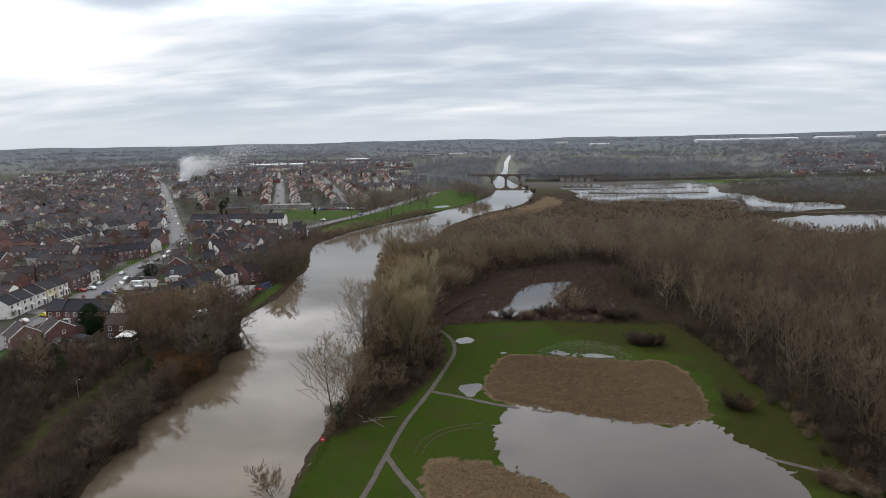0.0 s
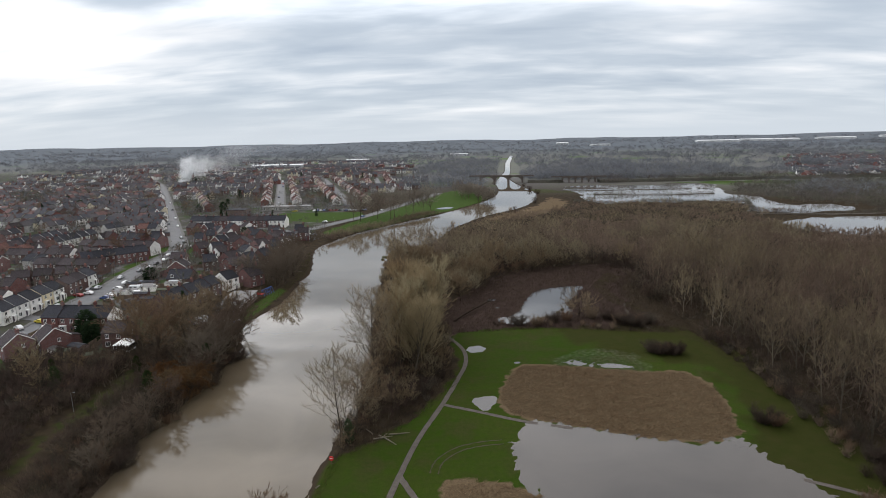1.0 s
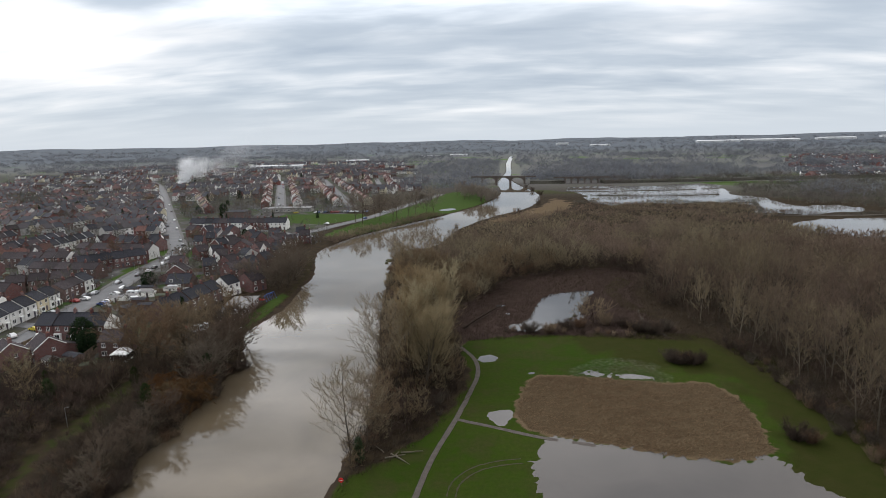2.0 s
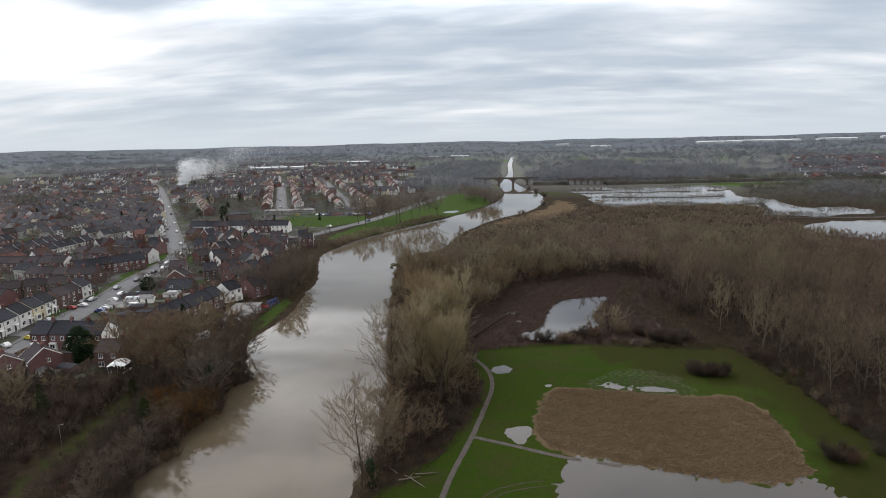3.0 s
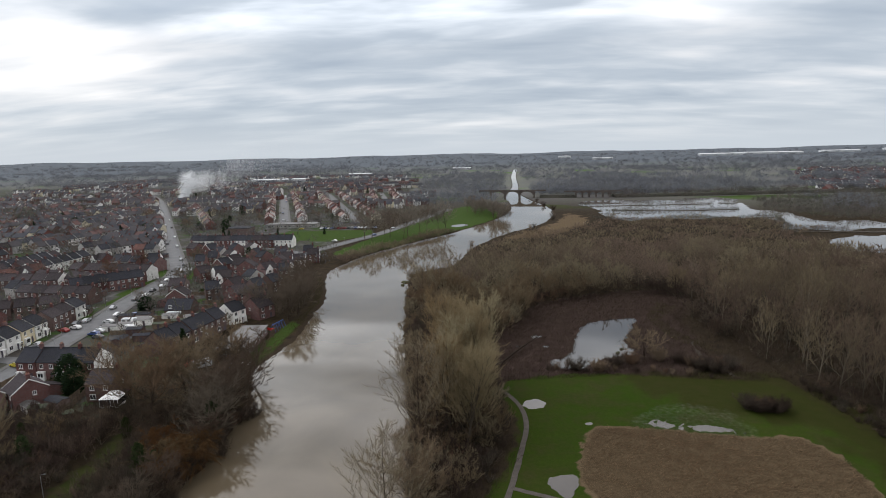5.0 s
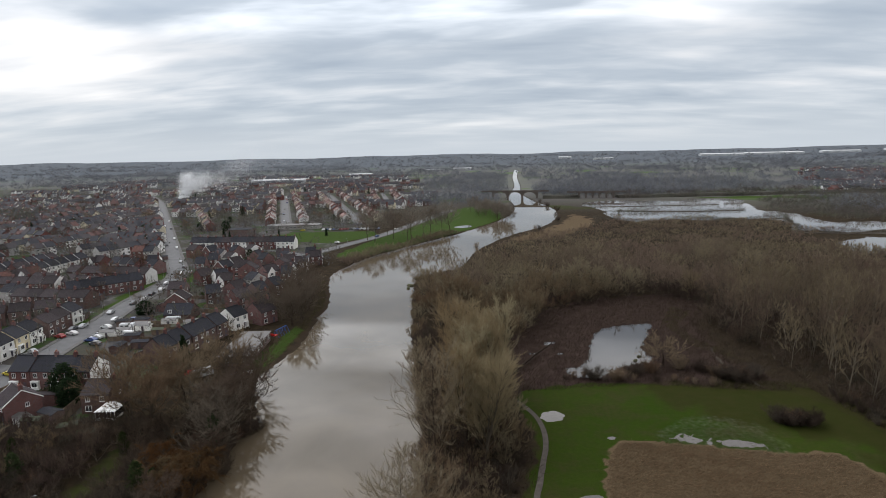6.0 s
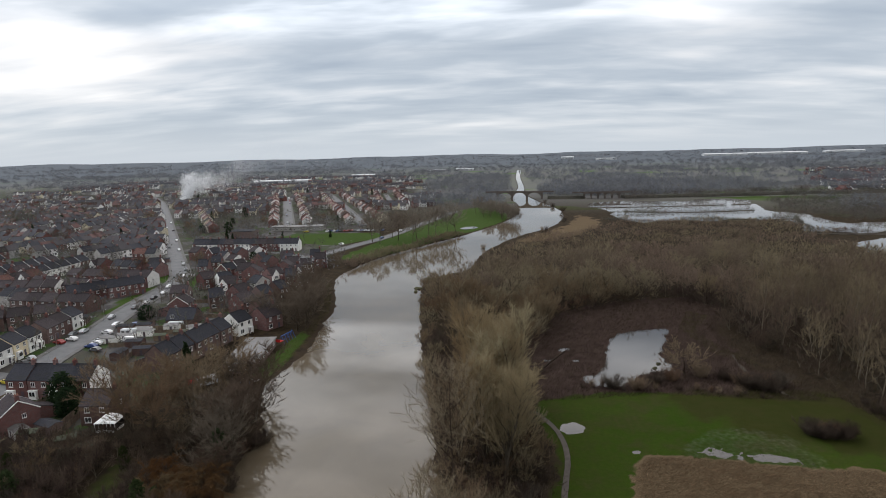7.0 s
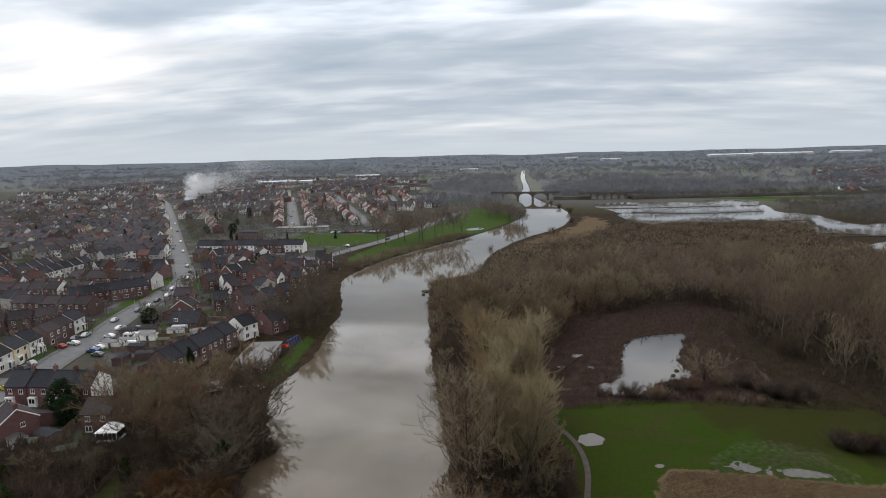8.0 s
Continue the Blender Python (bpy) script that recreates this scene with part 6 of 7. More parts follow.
for c, x, y, a in (("red", -160.5, 231.5, 75), ("white", -158.5, 235, 80), ("silver", -160.5, 244, 8), ("grey", -162, 240.5, 8), ("white", -150.5, 242.5, 80), ("silver", -147, 233, 85), ("white", -146, 230.5, 85), ("blue", -146, 227.6, 85), ("grey", -142, 224, 80), ("black", -147.5, 237, 85),
                   ("silver", -162, 262.5, 12), ("white", -153, 252.5, -12), ("black", -149.5, 249.5, 80), ("blue", -146, 252, 80), ("white", -160.8, 284, 10), ("grey", -161.5, 277, 10), ("black", -162.5, 293, 8), ("white", -167.5, 315, -6), ("silver", -169, 341, 30), ("white", -173, 338.5, 30), ("grey", -181, 356, 30),
                   ("silver", -158, 216, 60), ("black", -157, 212, 60), ("yellow", -149.8, 197, 72), ("white", -152, 190, 60), ("white", -163, 302, 8), ("silver", -191, 372, 30), ("white", -222, 424, 31), ("grey", -236, 436, 31), ("white", -248, 468, 31), ("silver", -262, 478, 31), ("black", -284, 528, 31), ("white", -300, 546, 31), ("white", -318, 585, 31), ("silver", -345, 622, 31), ("van", -136, 233, 86), ("van", -133, 300, 80), ("van", -120, 318, 30), ("van", -100, 314, 90),
                   ("blue", -88, 468, -22), ("white", -79, 506, -14), ("white", -188, 334, 100), ("silver", -191, 337, 100), ("white", -112, 440, 60), ("white", -108, 384, 40)):
    park(c, x, y, a)
rng = np.random.RandomState(51)
names = ["white", "silver", "black", "grey", "red", "blue", "white", "silver"]
for i in range(17):
    park(names[rng.randint(8)], -141 + 2.9 * i, 509 + 0.1 * i, 175 + 5 * rng.randn())
for i in range(14):
    f = rng.rand()
    park(names[rng.randint(8)], -184 - 131 * f + rng.choice([-2.9, 2.9]), 545 + 367 * f, 19)
park("yellow", -158, 507, 90)



def caravan():
    ob = tagged(new("caravan"), "white touring caravan standing in a yard", "caravan", "caravans")
    bm = bmesh.new()
    extrude_x(bm, [(-1.1, 0.5), (1.1, 0.5), (1.12, 2.2), (0.9, 2.55), (-0.9, 2.55), (-1.12, 2.2)], -2.7, 2.7)
    bmesh.ops.bevel(bm, geom=[e for e in bm.edges if abs(e.verts[0].co.x - e.verts[1].co.x) < 0.01], offset=0.18, segments=2, affect="EDGES")
    part("body", bm, M["white_metal"], ob)
    for x in (-1.6, 0.2):
        part("window", boxes((x - 0.5, x + 0.5, -1.14, -1.08, 1.4, 2.0)), M["glass"], ob)
    part("door", boxes((1.2, 1.85, -1.13, -1.09, 0.6, 2.3)), M["white_paint"], ob)
    for s in (-1, 1):
        bm = bmesh.new()
        bmesh.ops.create_cone(bm, cap_ends=True, segments=12, radius1=0.32, radius2=0.32, depth=0.2, matrix=Matrix.Translation((0, s * 1.0, 0.32)) @ Matrix.Rotation(math.pi / 2, 4, "X"))
        part("wheel", bm, M["rubber"], ob)
    return ob


van_home = caravan()
van_home.matrix_basis = pose(-123.5, 312, 0.0, 0, 0, 15)
for x, y, a in ((-119.5, 315.5, 15), (-141, 241, 5), (-113.5, 327, 80), (-90, 197, 40), (-128, 249.5, 4)):
    copy_thing(van_home, pose(x, y, 0, 0, 0, a))

# ---- lamps and small things ----


def street_lamp(h=8.0):
    ob = tagged(new("street_lamp"), "grey steel street lamp on a tall pole", "street lamp", "street lamps")
    V, F = [], []
    tube([np.array([0, 0, -0.2]), np.array([0, 0, h * 0.5]), np.array([0, 0, h])], [0.10, 0.08, 0.06], 6, V, F)
    part("pole", mesh_of("pole", np.array(V), np.array(F), M["steel"], False), None, ob)
    V, F = [], []
    tube([np.array([0, 0, h - 0.05]), np.array([0.5, 0, h + 0.15]), np.array([1.1, 0, h + 0.2])], [0.05, 0.04, 0.04], 5, V, F)
    part("arm", mesh_of("arm", np.array(V), np.array(F), M["steel"], False), None, ob)
    part("lantern", boxes((0.95, 1.6, -0.14, 0.14, h + 0.12, h + 0.28)), M["steel"], ob)
    return ob


lamp = street_lamp()
lamp.matrix_basis = pose(-88.5, 131.5, 0, 0, 0, 10) @ Matrix.Scale(0.6, 4)
for x, y, a in ((-159.5, 229, 0), (-162, 258, 0), (-168, 285, 0), (-163, 300, 180), (-178, 330, 0), (-147, 210, 180), (-196, 366, 30), (-236, 432, 30), (-102, 430, 200), (-88, 462, 200), (-74, 505, 200)):
    copy_thing(lamp, pose(x, y, 0, 0, 0, a))

M["sign_red"] = plain("red_painted_sign", (0.55, 0.025, 0.02), (0.45, 0.02, 0.02), 0.5, 4)
sign = tagged(new("lifebuoy_stand"), "red lifebuoy board on a post at the water's edge", "lifebuoy stand")
part("post", boxes((-0.06, 0.06, -0.06, 0.06, -0.4, 1.7)), M["timber"], sign)
bm = bmesh.new()
bmesh.ops.create_cone(bm, cap_ends=True, segments=20, radius1=0.48, radius2=0.48, depth=0.12, matrix=Matrix.Translation((0, -0.13, 1.35)) @ Matrix.Rotation(math.pi / 2, 4, "X"))
part("board", bm, M["sign_red"], sign)
part("band", boxes((-0.28, 0.28, -0.20, -0.192, 1.28, 1.42)), M["white_paint"], sign)
sign.matrix_basis = pose(-20, 111.5, height_at(-20, 111.5))


def fallen_log(ln, r, label="bleached fallen log lying under trees"):
    V, F = [], []
    g = np.random.RandomState(int(ln * 100))
    tube(limb(g, np.array([0.0, 0, r]), (1, 0, 0.02), ln, 5, 0.0, 0.06), [r, r, r * 0.9, r * 0.8, r * 0.6, r * 0.3], 6, V, F)
    return tagged(part("log", mesh_of("log", np.array(V), np.array(F), M["log"], False)), label, "log", "fallen logs")


M["log"] = bark("bleached_wood", (0.17, 0.145, 0.115), (0.23, 0.20, 0.16), 0.2)
for i, (x, y, a, ln) in enumerate(((-13.5, 121, 20, 4.2), (-12.5, 122.5, -35, 5.5), (-11.5, 121.6, 80, 3.4), (-14, 123, 130, 3.8), (-10.5, 123, 10, 4.6), (-21, 104, 60, 3.0), (-21.5, 100, 100, 2.2))):
    fallen_log(ln, 0.16).matrix_basis = pose(x, y, height_at(x, y) + 0.02, 0, 0, a)


trunk_log = fallen_log(26.0, 0.34, "long dark fallen trunk lying across wet ground")
trunk_log.data.materials[0] = M["trunk_dark"]
trunk_log.matrix_basis = pose(0, 199.5, height_at(0, 199.5) + 0.1, 0, 0, 63)


def climbing_frame():
    ob = tagged(new("climbing_frame"), "blue and red metal playground climbing frame", "playground frame")
    blue, red = plain("blue_paint", (0.03, 0.12, 0.42), (0.03, 0.10, 0.36), 0.5, 4), M["sign_red"]
    for i in range(5):
        for s in (-1, 1):
            V, F = [], []
            tube([np.array([i * 1.6, s * 1.3, -0.1]), np.array([i * 1.6, s * 0.15, 2.6])], [0.06, 0.06], 5, V, F)
            part("leg", mesh_of("leg", np.array(V), np.array(F), blue), None, ob)
    part("beam", boxes((-0.1, 6.5, -0.07, 0.07, 2.55, 2.7)), blue, ob)
    part("platform", boxes((-2.2, -0.2, -1, 1, 1.2, 1.35), (-2.2, -2.1, -1, 1, 1.35, 2.1)), red, ob)
    return ob


climbing_frame().matrix_basis = pose(-81, 232, 0, 0, 0, 75)


M["boat_blue"] = plain("faded_blue_gloss", (0.10, 0.22, 0.42), (0.14, 0.27, 0.45), 0.4, 2.0, relief=0)


def boat(ln, hull_mat, label):
    """A small open boat: hull with a hollow, thwarts and a gunwale."""
    ob = tagged(new("boat"), label, "boat", "boats drawn up on the bank")
    st = [(-0.5, 0.62, 0.0), (-0.25, 0.78, 0.0), (0.1, 0.80, 0.02), (0.35, 0.55, 0.08), (0.5, 0.06, 0.25)]
    bm = bmesh.new()
    rings = [[bm.verts.new((f * ln, y, z)) for y, z in ((-wd, 0.62), (-wd * 0.8, 0.2 + up_), (0, up_), (wd * 0.8, 0.2 + up_), (wd, 0.62), (wd * 0.85, 0.60), (0, 0.12 + up_), (-wd * 0.85, 0.60))] for f, wd, up_ in st]
    for a_, b_ in zip(rings[:-1], rings[1:]):
        for i in range(8):
            bm.faces.new((a_[i], a_[(i + 1) % 8], b_[(i + 1) % 8], b_[i]))
    bm.faces.new(rings[0]), bm.faces.new(rings[-1][::-1])
    bmesh.ops.recalc_face_normals(bm, faces=bm.faces)
    part("hull", bm, M[hull_mat], ob)
    for f in (-0.28, 0.08):
        part("thwart", boxes((f * ln - 0.14, f * ln + 0.14, -0.66, 0.66, 0.42, 0.46)), M["timber"], ob)
    return ob


for x, y, a, ln, mt, lab in ((-79.7, 197.5, 20, 4.2, "boat_blue", "small faded blue boat drawn up on the bank"), (-81.5, 199.5, 35, 3.6, "white_paint", "small white boat drawn up on the bank"), (-77.5, 199.5, 5, 3.4, "white_paint", "small white boat drawn up on the bank")):
    boat(ln, mt, lab).matrix_basis = pose(x, y, height_at(x, y) + 0.02, 0, 0, a)


def tarpaulin(seed, w_, d_, h_):
    """A sheet draped over a heap, with creases."""
    g = np.random.RandomState(seed)
    bm = bmesh.new()
    bmesh.ops.create_grid(bm, x_segments=14, y_segments=10, size=1.0)
    for v in bm.verts:
        e = max(abs(v.co.x), abs(v.co.y))
        v.co = Vector((v.co.x * w_ / 2, v.co.y * d_ / 2, h_ * (1 - e ** 4) * (0.75 + 0.25 * math.sin(4 * v.co.x + 3 * v.co.y)) + 0.05 * g.randn() * (1 - e)))
    return tagged(part("tarpaulin", bm, M["sign_red"]), "orange-red tarpaulin draped over a heap", "tarpaulin")


tarpaulin(3, 5.0, 3.2, 1.2).matrix_basis = pose(-94.5, 200, 0.03, 0, 0, 30)


def islet(seed, r):
    """A low grassy hump in the shallows."""
    g = np.random.RandomState(seed)
    bm = bmesh.new()
    bmesh.ops.create_icosphere(bm, subdivisions=3, radius=1.0)
    for v in bm.verts:
        k = 1 + 0.16 * math.sin(3 * math.atan2(v.co.y, v.co.x) + seed) + 0.05 * g.randn()
        v.co = Vector((v.co.x * r * k, v.co.y * r * 0.7 * k, max(v.co.z, -0.4) * 0.75 * k))
    for fc in bm.faces:
        fc.smooth = True
    return tagged(part("islet", bm, M["islet_turf"]), "small grassy islet in the flooded shallows", "islet")


M["islet_turf"] = plain("rank_turf", (0.05, 0.056, 0.02), (0.035, 0.03, 0.018), 0.95, 0.9)
for i, (x, y, r) in enumerate(((-42.5, 312, 2.6), (-41, 327, 2.2), (-43.5, 306, 1.2), (-40, 334, 1.2), (-37, 290, 1.8), (39, 214, 0.8), (37, 210.5, 0.9))):
    islet(i, r).matrix_basis = pose(x, y, -0.75 if x < 0 else -0.30, 0, 0, 40 * i)

# ---- smoke ----


def smoke():
    """Drifting smoke as a cloud of small pale flakes, thick at its foot and thin downwind."""
    g = np.random.RandomState(61)
    foot = np.array([-431.0, 822.0, 2.0])
    puffs = [(2, 5, 4, 1.0), (5, 13, 6, 1.3), (7, 24, 7, 1.2), (9, 34, 7, 0.9), (17, 22, 9, 1.0), (26, 30, 10, 0.8), (34, 20, 10, 0.6), (45, 32, 13, 0.55), (60, 28, 14, 0.4), (75, 42, 17, 0.42), (95, 50, 20, 0.4), (120, 60, 24, 0.36), (150, 70, 28, 0.3)]
    sets = []
    for k, (dx, dz, r, share) in enumerate(puffs):
        n = int(15000 * share)
        lobe = g.randn(9, 3) * (0.55, 0.6, 0.45)
        q = lobe[g.randint(9, size=n)] + 0.42 * g.randn(n, 3)
        sets.append(foot + np.array([dx, 0.12 * dx, dz]) + r * q * np.array([1.15, 1.0, 0.85]))
    c = np.concatenate(sets)
    c = c[c[:, 2] > 0.5]
    n = len(c)
    size = 0.14
    tri = c[:, None, :] + size * (0.8 + 0.4 * g.rand(n, 1, 1)) * g.randn(n, 3, 3)
    m, nd, b = material("pale_smoke", 1.0, 0, 0.0)
    nd.put(b.inputs["Base Color"], nd.mix(nd.noise(position(nd), 0.05), (0.80, 0.81, 0.82, 1), (0.88, 0.88, 0.88, 1)))
    thin = nd.add("ShaderNodeBsdfTranslucent", {0: (0.86, 0.87, 0.88, 1)})
    both = nd.add("ShaderNodeMixShader", {0: 0.5, 1: b.outputs[0], 2: thin.outputs[0]})
    nd.put(next(o for o in nd.t.nodes if o.type == "OUTPUT_MATERIAL").inputs[0], both.outputs[0])
    return tagged(part("smoke", mesh_of("smoke", tri.reshape(-1, 3), np.arange(3 * n).reshape(-1, 3), m)), "pale smoke drifting from a fire among houses", "smoke", kind="stuff")


smoke()

# ---- trees and hedges of the town ----
rng = np.random.RandomState(71)
town_trees = [tree_thing("street_tree", bare_tree(800 + i, 11, 4.8, 14, 2200, 0.16, 0.10, 1.2, 0.055, 1, 0, 7), M["trunk"], M["twig_park" if i else "twig_brown"], "bare street tree among town gardens", "tree", "town trees") for i in range(3)]
conifer_label = "dark green conifer in a garden"
conifers = [tree_thing("conifer", leafy_shape(820, 9.5, 2.6, 0.9, 1100, 0.34), M["trunk"], M["evergreen"], conifer_label, "tree", "conifers"), tree_thing("conifer", leafy_shape(821, 8.0, 3.4, 0.15, 1300, 0.36), M["trunk"], M["evergreen"], "broad dark evergreen tree in a garden", "tree", "conifers")]
hedges = [tree_thing("garden_bush", leafy_shape(830, 2.2, 1.6, 0.0, 420, 0.24), M["trunk"], M["hedge"], "clipped green garden bush", "shrub", "garden bushes")]
settle(conifers[1], pose(-121.5, 183, 0, 0, 0, 10) @ Matrix.Diagonal((1.15, 1.15, 1.15, 1)), 4)
settle(conifers[1], pose(-117, 178.5, 0, 0, 0, 80) @ Matrix.Diagonal((0.75, 0.75, 0.75, 1)), 4)
settle(conifers[1], pose(-147, 262, 0, 0, 0, 80) @ Matrix.Diagonal((0.9, 0.9, 0.6, 1)), 4)
for x, y, s in ((-262, 632, 1.5), (-420, 840, 1.6), (-300, 480, 1.2), (-395, 505, 1.3), (-165, 470, 0.8), (-196, 452, 1.0), (-130, 478, 0.8), (-204, 460, 1.2), (-268, 640, 1.2), (-180, 905, 1.5), (-290, 940, 1.6)):
    settle(conifers[0], pose(x, y, 0, 0, 0, rng.rand() * 360) @ Matrix.Diagonal((0.62 * s, 0.62 * s, 0.75 * s, 1)), 4)
made = 0
for i in range(900):
    x, y = rng.uniform(-520, -95), rng.uniform(185, 620)
    if x > -0.86 * (y - 50) - 45 and made < 130 and free(x, y, 3.0, 5.5):
        settle(town_trees[rng.randint(3)] if rng.rand() < 0.45 else conifers[rng.randint(2)] if rng.rand() < 0.14 else hedges[0], pose(x, y, 0, 0, 0, rng.rand() * 360) @ Matrix.Scale(rng.uniform(0.5, 1.05), 4), 3)
        made += 1
park_trees = [tree_thing("park_tree", bare_tree(330 + i, 17, 7.0, 20, 4000, 0.22, 0.11, 1.5, 0.060, 1, 0, 8, 0.8), M["trunk"], M["twig_park"], "tall bare tree with a rounded crown on riverside grass", "tree", "park trees") for i in range(2)]
PATCH = [(-490, 570), (-425, 565), (-495, 655), (-560, 662)]
wood_stuff("garden_trees", belt_templates, np.array([p for p in scatter(PATCH, 6.0, rng) if free(p[0], p[1], 1.0, 5.0)]), 27, 0.8, 1.2, M["garden_mass"], M["mass_trunk"], "clump of tall bare trees among houses")
plant(park_trees, [(-74, 457), (-61, 463), (-49, 486), (-39.5, 486), (-33, 484), (-85, 443), (-62, 446), (-80, 470), (-92, 452), (-53, 474)], rng, 0.95, 1.4)
GROVE = [(-22, 622), (-12, 655), (8, 640), (18, 590), (21, 556), (14, 540), (2, 566)]
plant(park_trees, scatter(GROVE, 8.5, rng), rng, 0.5, 0.75)
for x, y in ((38, 500), (34, 494), (60, 555), (-12, 425), (70, 640), (66, 690), (62, 735)):
    plant(shrubs, [(x, y)], rng, 1.2, 1.6)
BEYOND = [(70, 840), (330, 838), (430, 900), (410, 1120), (130, 1130), (75, 960)]
wood_stuff("far_woods", belt_templates, scatter(BEYOND, 10.0, rng), 18, 0.75, 1.35, M["mass_hazed"], M["mass_trunk"], "dense bare wood beyond the bridge")
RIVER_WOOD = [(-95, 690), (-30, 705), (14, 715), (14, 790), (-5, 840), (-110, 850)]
wood_stuff("far_woods", belt_templates, scatter(RIVER_WOOD, 8.5, rng, clear_of), 25, 0.6, 1.15, M["mass_hazed"], M["mass_trunk"], "bare trees between the estate and the bridge")
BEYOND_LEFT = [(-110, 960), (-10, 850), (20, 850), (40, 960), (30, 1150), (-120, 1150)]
wood_stuff("far_woods", belt_templates, scatter(BEYOND_LEFT, 10.0, rng), 19, 0.7, 1.2, M["mass_hazed"], M["mass_trunk"], "bare trees along the far river bank")
CURTAIN = [(150, 806), (200, 812), (330, 806), (420, 820), (520, 800), (640, 790), (640, 812), (520, 822), (420, 838), (300, 824), (180, 828)]
wood_stuff("far_woods", belt_templates, scatter(CURTAIN, 5.0, rng), 16, 0.55, 0.9, M["garden_mass"], M["mass_trunk"], "dark belt of trees behind the embankment")
SIDE_WOOD = [(300, 700), (284, 640), (262, 608), (285, 560), (285, 525), (330, 470), (420, 455), (560, 560), (640, 780), (430, 775)]
wood_stuff("far_woods", belt_templates, scatter(SIDE_WOOD, 6.2, rng, clear_of), 23, 0.3, 0.75, M["garden_mass"], M["mass_trunk"], "bare trees and thick hedges beyond flooded fields")
NEAR_FAR = [(320, 600), (360, 570), (440, 600), (470, 680), (420, 745), (360, 740), (370, 690)]
wood_stuff("far_woods", belt_templates, scatter(NEAR_FAR, 10.0, rng), 17, 0.4, 0.95, M["mass_hazed"], M["mass_trunk"], "bare trees between flooded fields and houses")
bank_far = scatter([(-92, 366), (-80, 398), (-56, 444), (-32, 487), (-26, 482), (-50, 436), (-75, 390), (-86, 356)], 2.6, rng)
garden = np.stack([rng.uniform(-800, -95, 12000), 180 + 900 * rng.rand(12000) ** 1.2], 1)
garden = np.array([p for p in garden if p[0] > -0.86 * (p[1] - 50) - 45 and free(p[0], p[1], 1.0, 7.0)])[:2300]
town_lite = [bare_tree(870 + i, (3.0, 8.0)[i % 2], (2.2, 3.6)[i % 2], 5, 62, 0.08, 0.08, (1.2, 1.9)[i % 2], 0.16, 1, 0, 3, 1.2, True) for i in range(4)]
yard_trees = np.stack([rng.uniform(-900, -95, 6000), 300 + 1000 * rng.rand(6000) ** 1.1], 1)
yard_trees = np.array([p for p in yard_trees if p[0] > -0.86 * (p[1] - 50) - 45 and p[0] < -60 - 0.1 * p[1] and free(p[0], p[1], 2.0, 9.0)])[:1300]
more = np.stack([rng.uniform(-620, -100, 7000), 225 + 520 * rng.rand(7000)], 1)
more = np.array([p for p in more if p[0] > -0.86 * (p[1] - 50) - 45 and p[0] < -95 - 0.05 * p[1] and free(p[0], p[1], 1.5, 9.0)])[:900]
wood_stuff("garden_trees", belt_templates, more, 24, 0.35, 0.85, M["garden_mass"], M["mass_trunk"], "bare grey-brown trees in back gardens")
wood_stuff("garden_trees", belt_templates, yard_trees, 20, 0.35, 0.8, M["mass_hazed"], M["mass_trunk"], "bare trees standing between town houses")
wood_stuff("garden_scrub", town_lite, garden, 13, 0.5, 1.3, M["garden_mass"], M["mass_trunk"], "bare bushes and small trees in town gardens")
wood_stuff("scrub", lite_shrubs, bank_far, 14, 0.6, 1.1, M["mass"], M["mass_trunk"], "brown scrub along the far river bank")
plant(town_trees, [(-145, 322), (-143, 312), (-193, 308), (-186, 292), (-205, 306), (-200, 344)], rng, 0.9, 1.2)

# ---- flooded field edges, hedgerows ----


def along(points, gap, wide, g):
    l = smooth(points, 6)
    s = np.r_[0, np.cumsum(np.linalg.norm(np.diff(l, axis=0), axis=1))]
    k = np.arange(0, s[-1], gap)
    p = np.stack([np.interp(k, s, l[:, 0]), np.interp(k, s, l[:, 1])], 1)
    return p + wide * g.randn(len(p), 2)


HEDGES = (((104, 670), (156, 669), (247, 675)), ((256, 680), (274, 678)), ((128, 626), (179, 612), (215, 613), (250, 619)), ((173, 537), (218, 541), (250, 548), (238, 512)),
          ((215, 465), (247, 457), (293, 455), (340, 462)), ((95, 558), (123, 536), (165, 544), (205, 540)), ((112, 610), (141, 606), (170, 602)),
          ((165, 776), (300, 782), (420, 794), (560, 804)), ((165, 790), (300, 796), (420, 806), (560, 818)), ((72, 788), (118, 782)), ((222, 488), (236, 500), (226, 474), (252, 466)))
spots = np.concatenate([along(h, 1.1, 0.6, rng) for h in HEDGES])
for h in HEDGES[:5]:
    ribbon("causeway", h, 5.5, M["soil"], 0.28, label="low earth bank between flooded fields", category="bank", rough_edge=0.5, seed=7)
foot = along(((165, 766), (300, 776), (420, 786), (600, 798)), 2.2, 1.6, rng)
wood_stuff("hedgerow", belt_templates, foot, 28, 0.45, 0.8, M["garden_mass"], M["mass_trunk"], "dark bare trees at the foot of the embankment")
wood_stuff("hedgerow", belt_templates, spots, 9, 0.20, 0.46, M["garden_mass"], M["mass_trunk"], "dark bare hedgerows standing in flood water")

# ---- reed stubble and tussocks ----


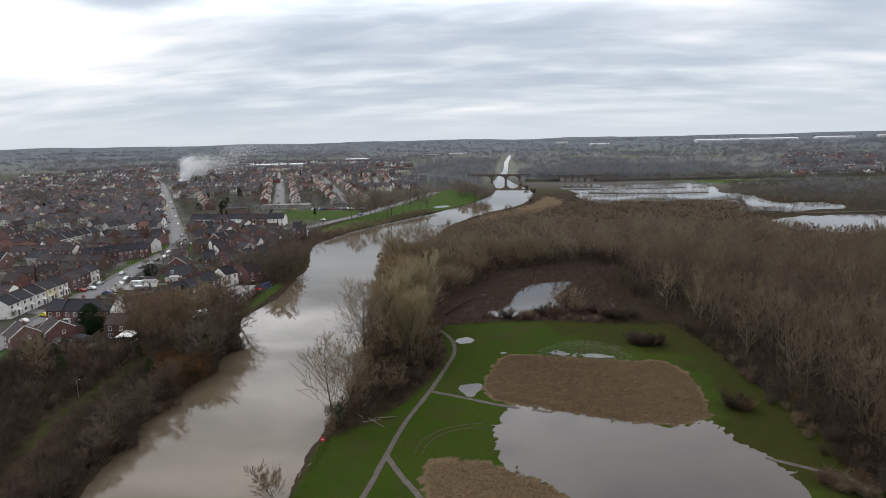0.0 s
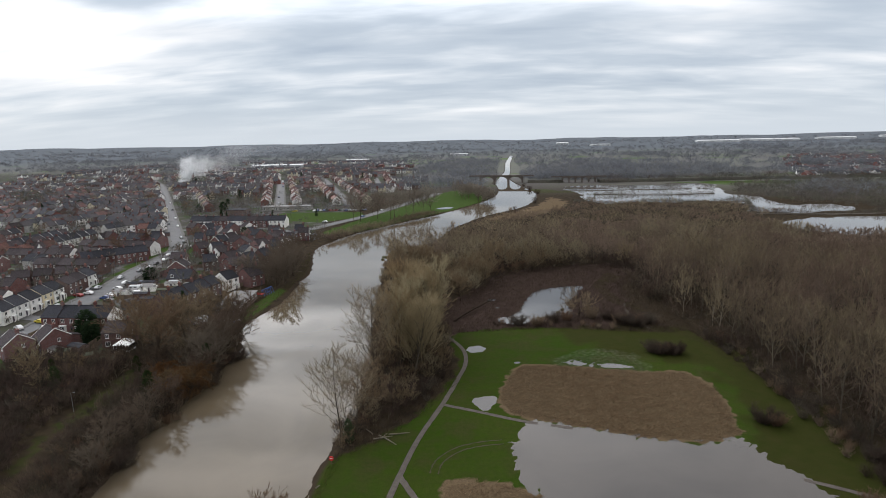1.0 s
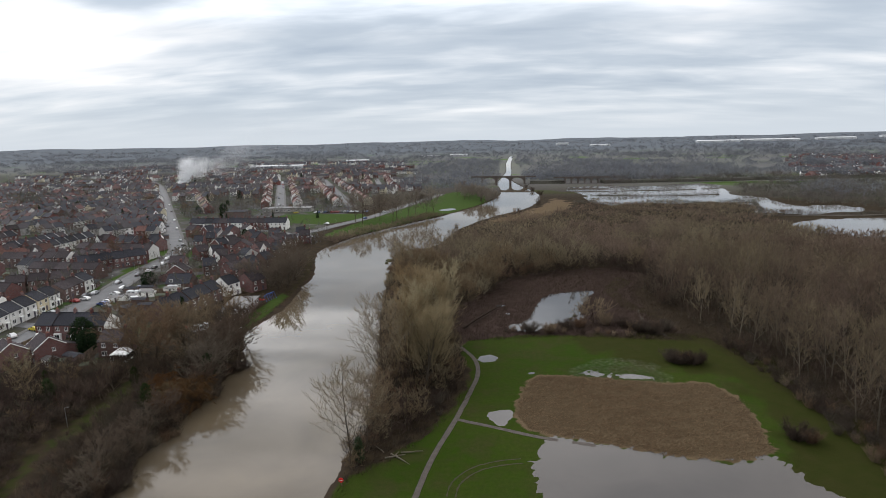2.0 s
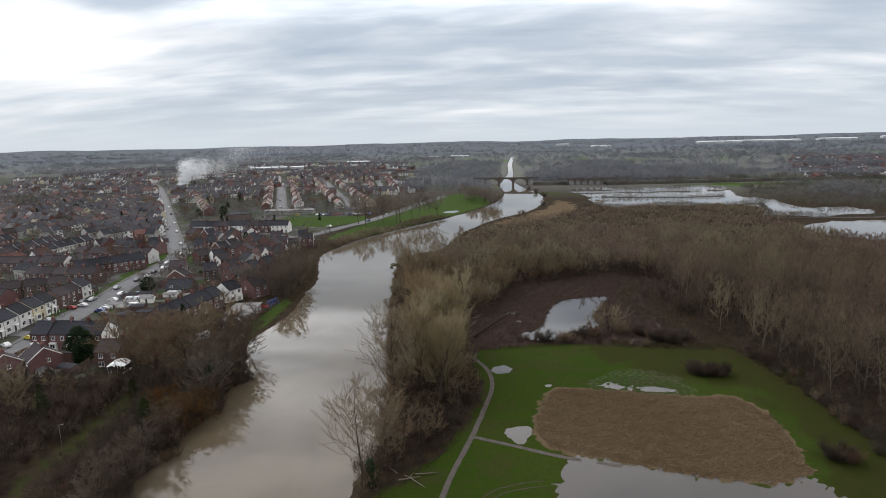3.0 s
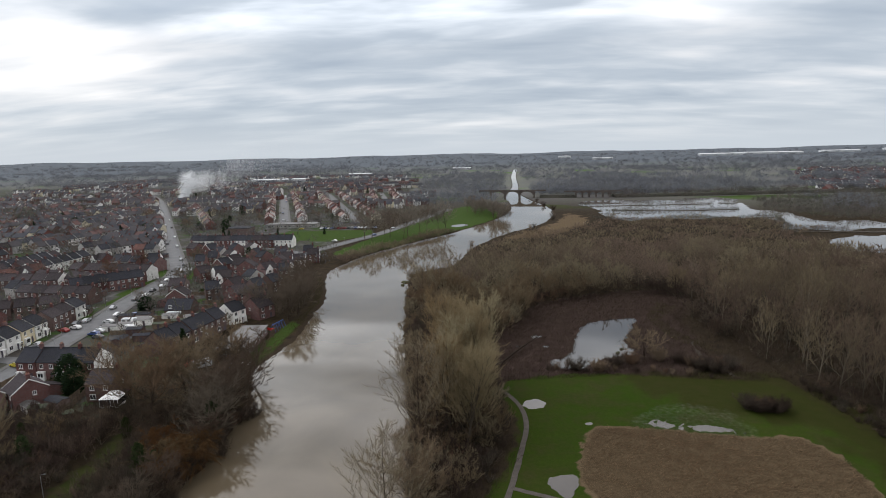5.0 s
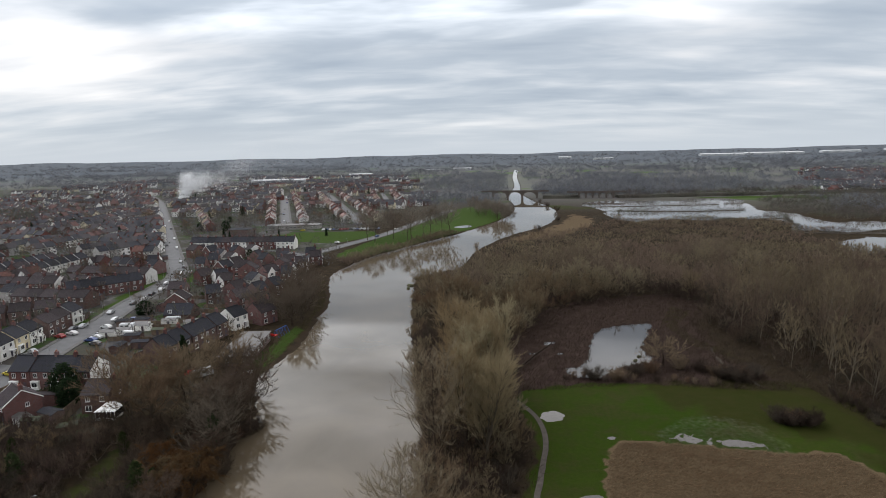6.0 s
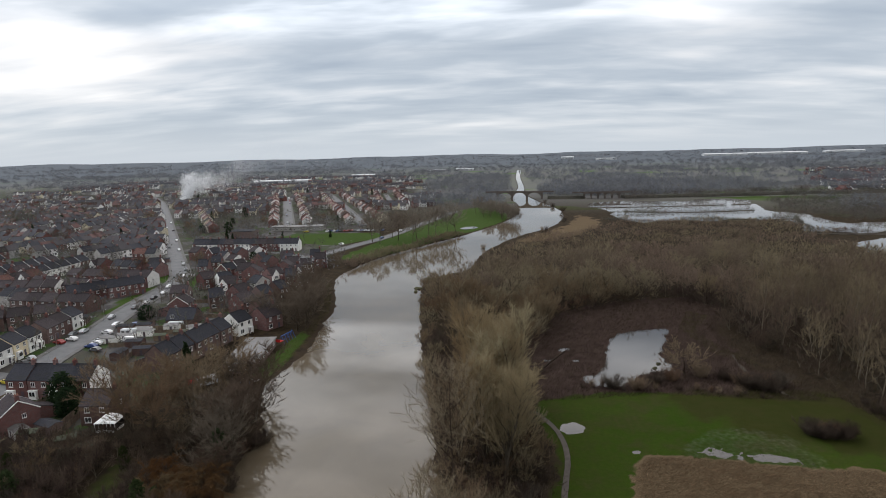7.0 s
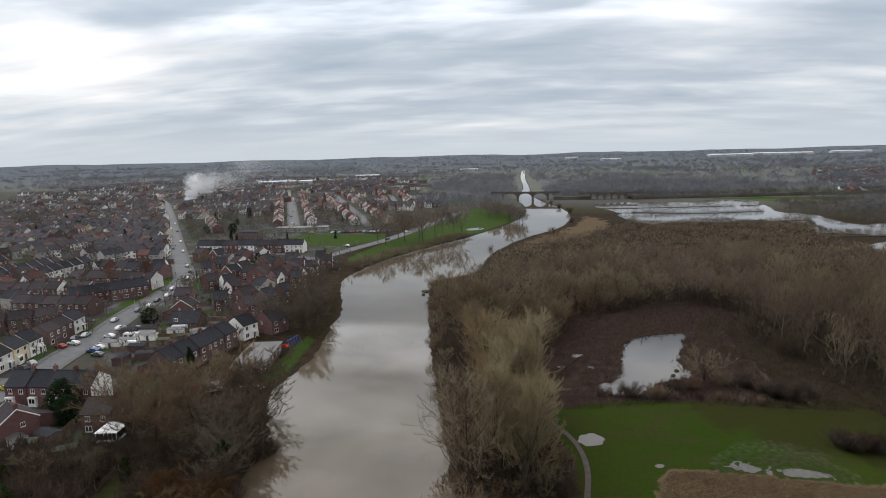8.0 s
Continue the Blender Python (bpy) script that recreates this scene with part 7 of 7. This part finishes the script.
def tufts(name, outlines, gaps, tall, wide, flat, mat, label, category, seed, ragged=1.2):
    """Blades of dead growth leaning over one another, in drifts."""
    g = np.random.RandomState(seed)
    sets = []
    for o, gap in zip(outlines, gaps):
        q = scatter(o, gap, g)
        sets.append(q[away(q, smooth(o, 5, True)) + 0.9 * wave_noise(q[:, 0], q[:, 1], 5, 32) < -ragged * g.rand(len(q))])
    p = np.concatenate(sets)
    z = heights(p[:, 0], p[:, 1])
    p, z = p[z > -0.09], z[z > -0.09]
    n = len(p)
    base = np.c_[p, z]
    drift = wave_noise(p[:, 0], p[:, 1], 7, seed + 1)[:, None]
    lean = np.c_[0.9 * g.randn(n, 2), np.zeros(n)] + np.array([0.6, -0.2, 0]) * (1 + drift)
    h = tall * (0.4 + 0.6 * g.rand(n))[:, None] * (1.1 + 0.5 * drift)
    sd = np.c_[g.randn(n, 2), np.zeros(n)]
    sd /= np.linalg.norm(sd, axis=1)[:, None]
    wd = wide * (0.4 + 0.6 * g.rand(n))[:, None]
    tri = np.stack([base - sd * wd, base + sd * wd, base + h * (flat * lean + np.array([0, 0, 1.0]))], 1)
    me = mesh_of(name, tri.reshape(-1, 3), np.arange(3 * n).reshape(-1, 3), mat)
    tone = np.clip(0.5 + 0.35 * drift[:, 0] + 0.3 * g.randn(n), 0, 1).astype(np.float32)
    me.attributes.new("tree", "FLOAT", "POINT").data.foreach_set("value", np.repeat(tone, 3))
    return tagged(part(name, me), label, category, kind="stuff")


tufts("dead_reeds", (REEDS, REEDS_NEAR), (0.24, 0.33), 0.36, 0.10, 1.8, M["dead_reed"], "flattened tawny dead reeds and sedge", "reeds", 81)
tufts("bramble", (MUD, [(-22, 100), (-19, 112), (-10, 122), (-3, 134), (3, 150), (1, 165), (-3, 184), (-30, 240), (-24, 165), (-20, 140)], [(76, 190), (81, 160), (84, 126), (87, 100), (92, 100), (88, 130), (84, 165), (78, 194)], [(66, 192), (62, 214), (67, 250), (84, 284), (88, 250), (78, 214), (80, 190)]), (0.42, 0.5, 0.4, 0.45), 0.75, 0.12, 0.8,
      bark("dead_bramble", (0.030, 0.019, 0.014), (0.085, 0.058, 0.040), 0), "dark reddish-brown dead bramble and rushes", "undergrowth", 83)
tufts("rough_grass", ([(-82, 196), (-73, 197), (-70, 225), (-72, 255), (-75, 284), (-84, 322), (-90, 322), (-82, 284), (-78, 255)], [(-24, 74), (-22, 94), (-21, 112), (-18.5, 112), (-19.5, 94), (-20, 74)], [(66, 214), (58, 222), (56, 248), (66, 270), (72, 262), (62, 246), (64, 226), (72, 206)]), (0.4, 0.3, 0.35), 0.4, 0.08, 0.9,
      bark("rough_grass_blades", (0.035, 0.04, 0.012), (0.085, 0.08, 0.03), 0), "rough pale tussock grass on the banks", "grass", 85)
tufts("marsh_grass", ([(28, 163), (36, 169), (47, 169.5), (55, 162), (53, 158), (42, 158.5), (34, 159.5)],), (0.22,), 0.20, 0.035, 0.6, bark("marsh_blades", (0.028, 0.036, 0.010), (0.050, 0.050, 0.020), 0), "sodden grass standing in shallow water", "grass", 87, 0.6)
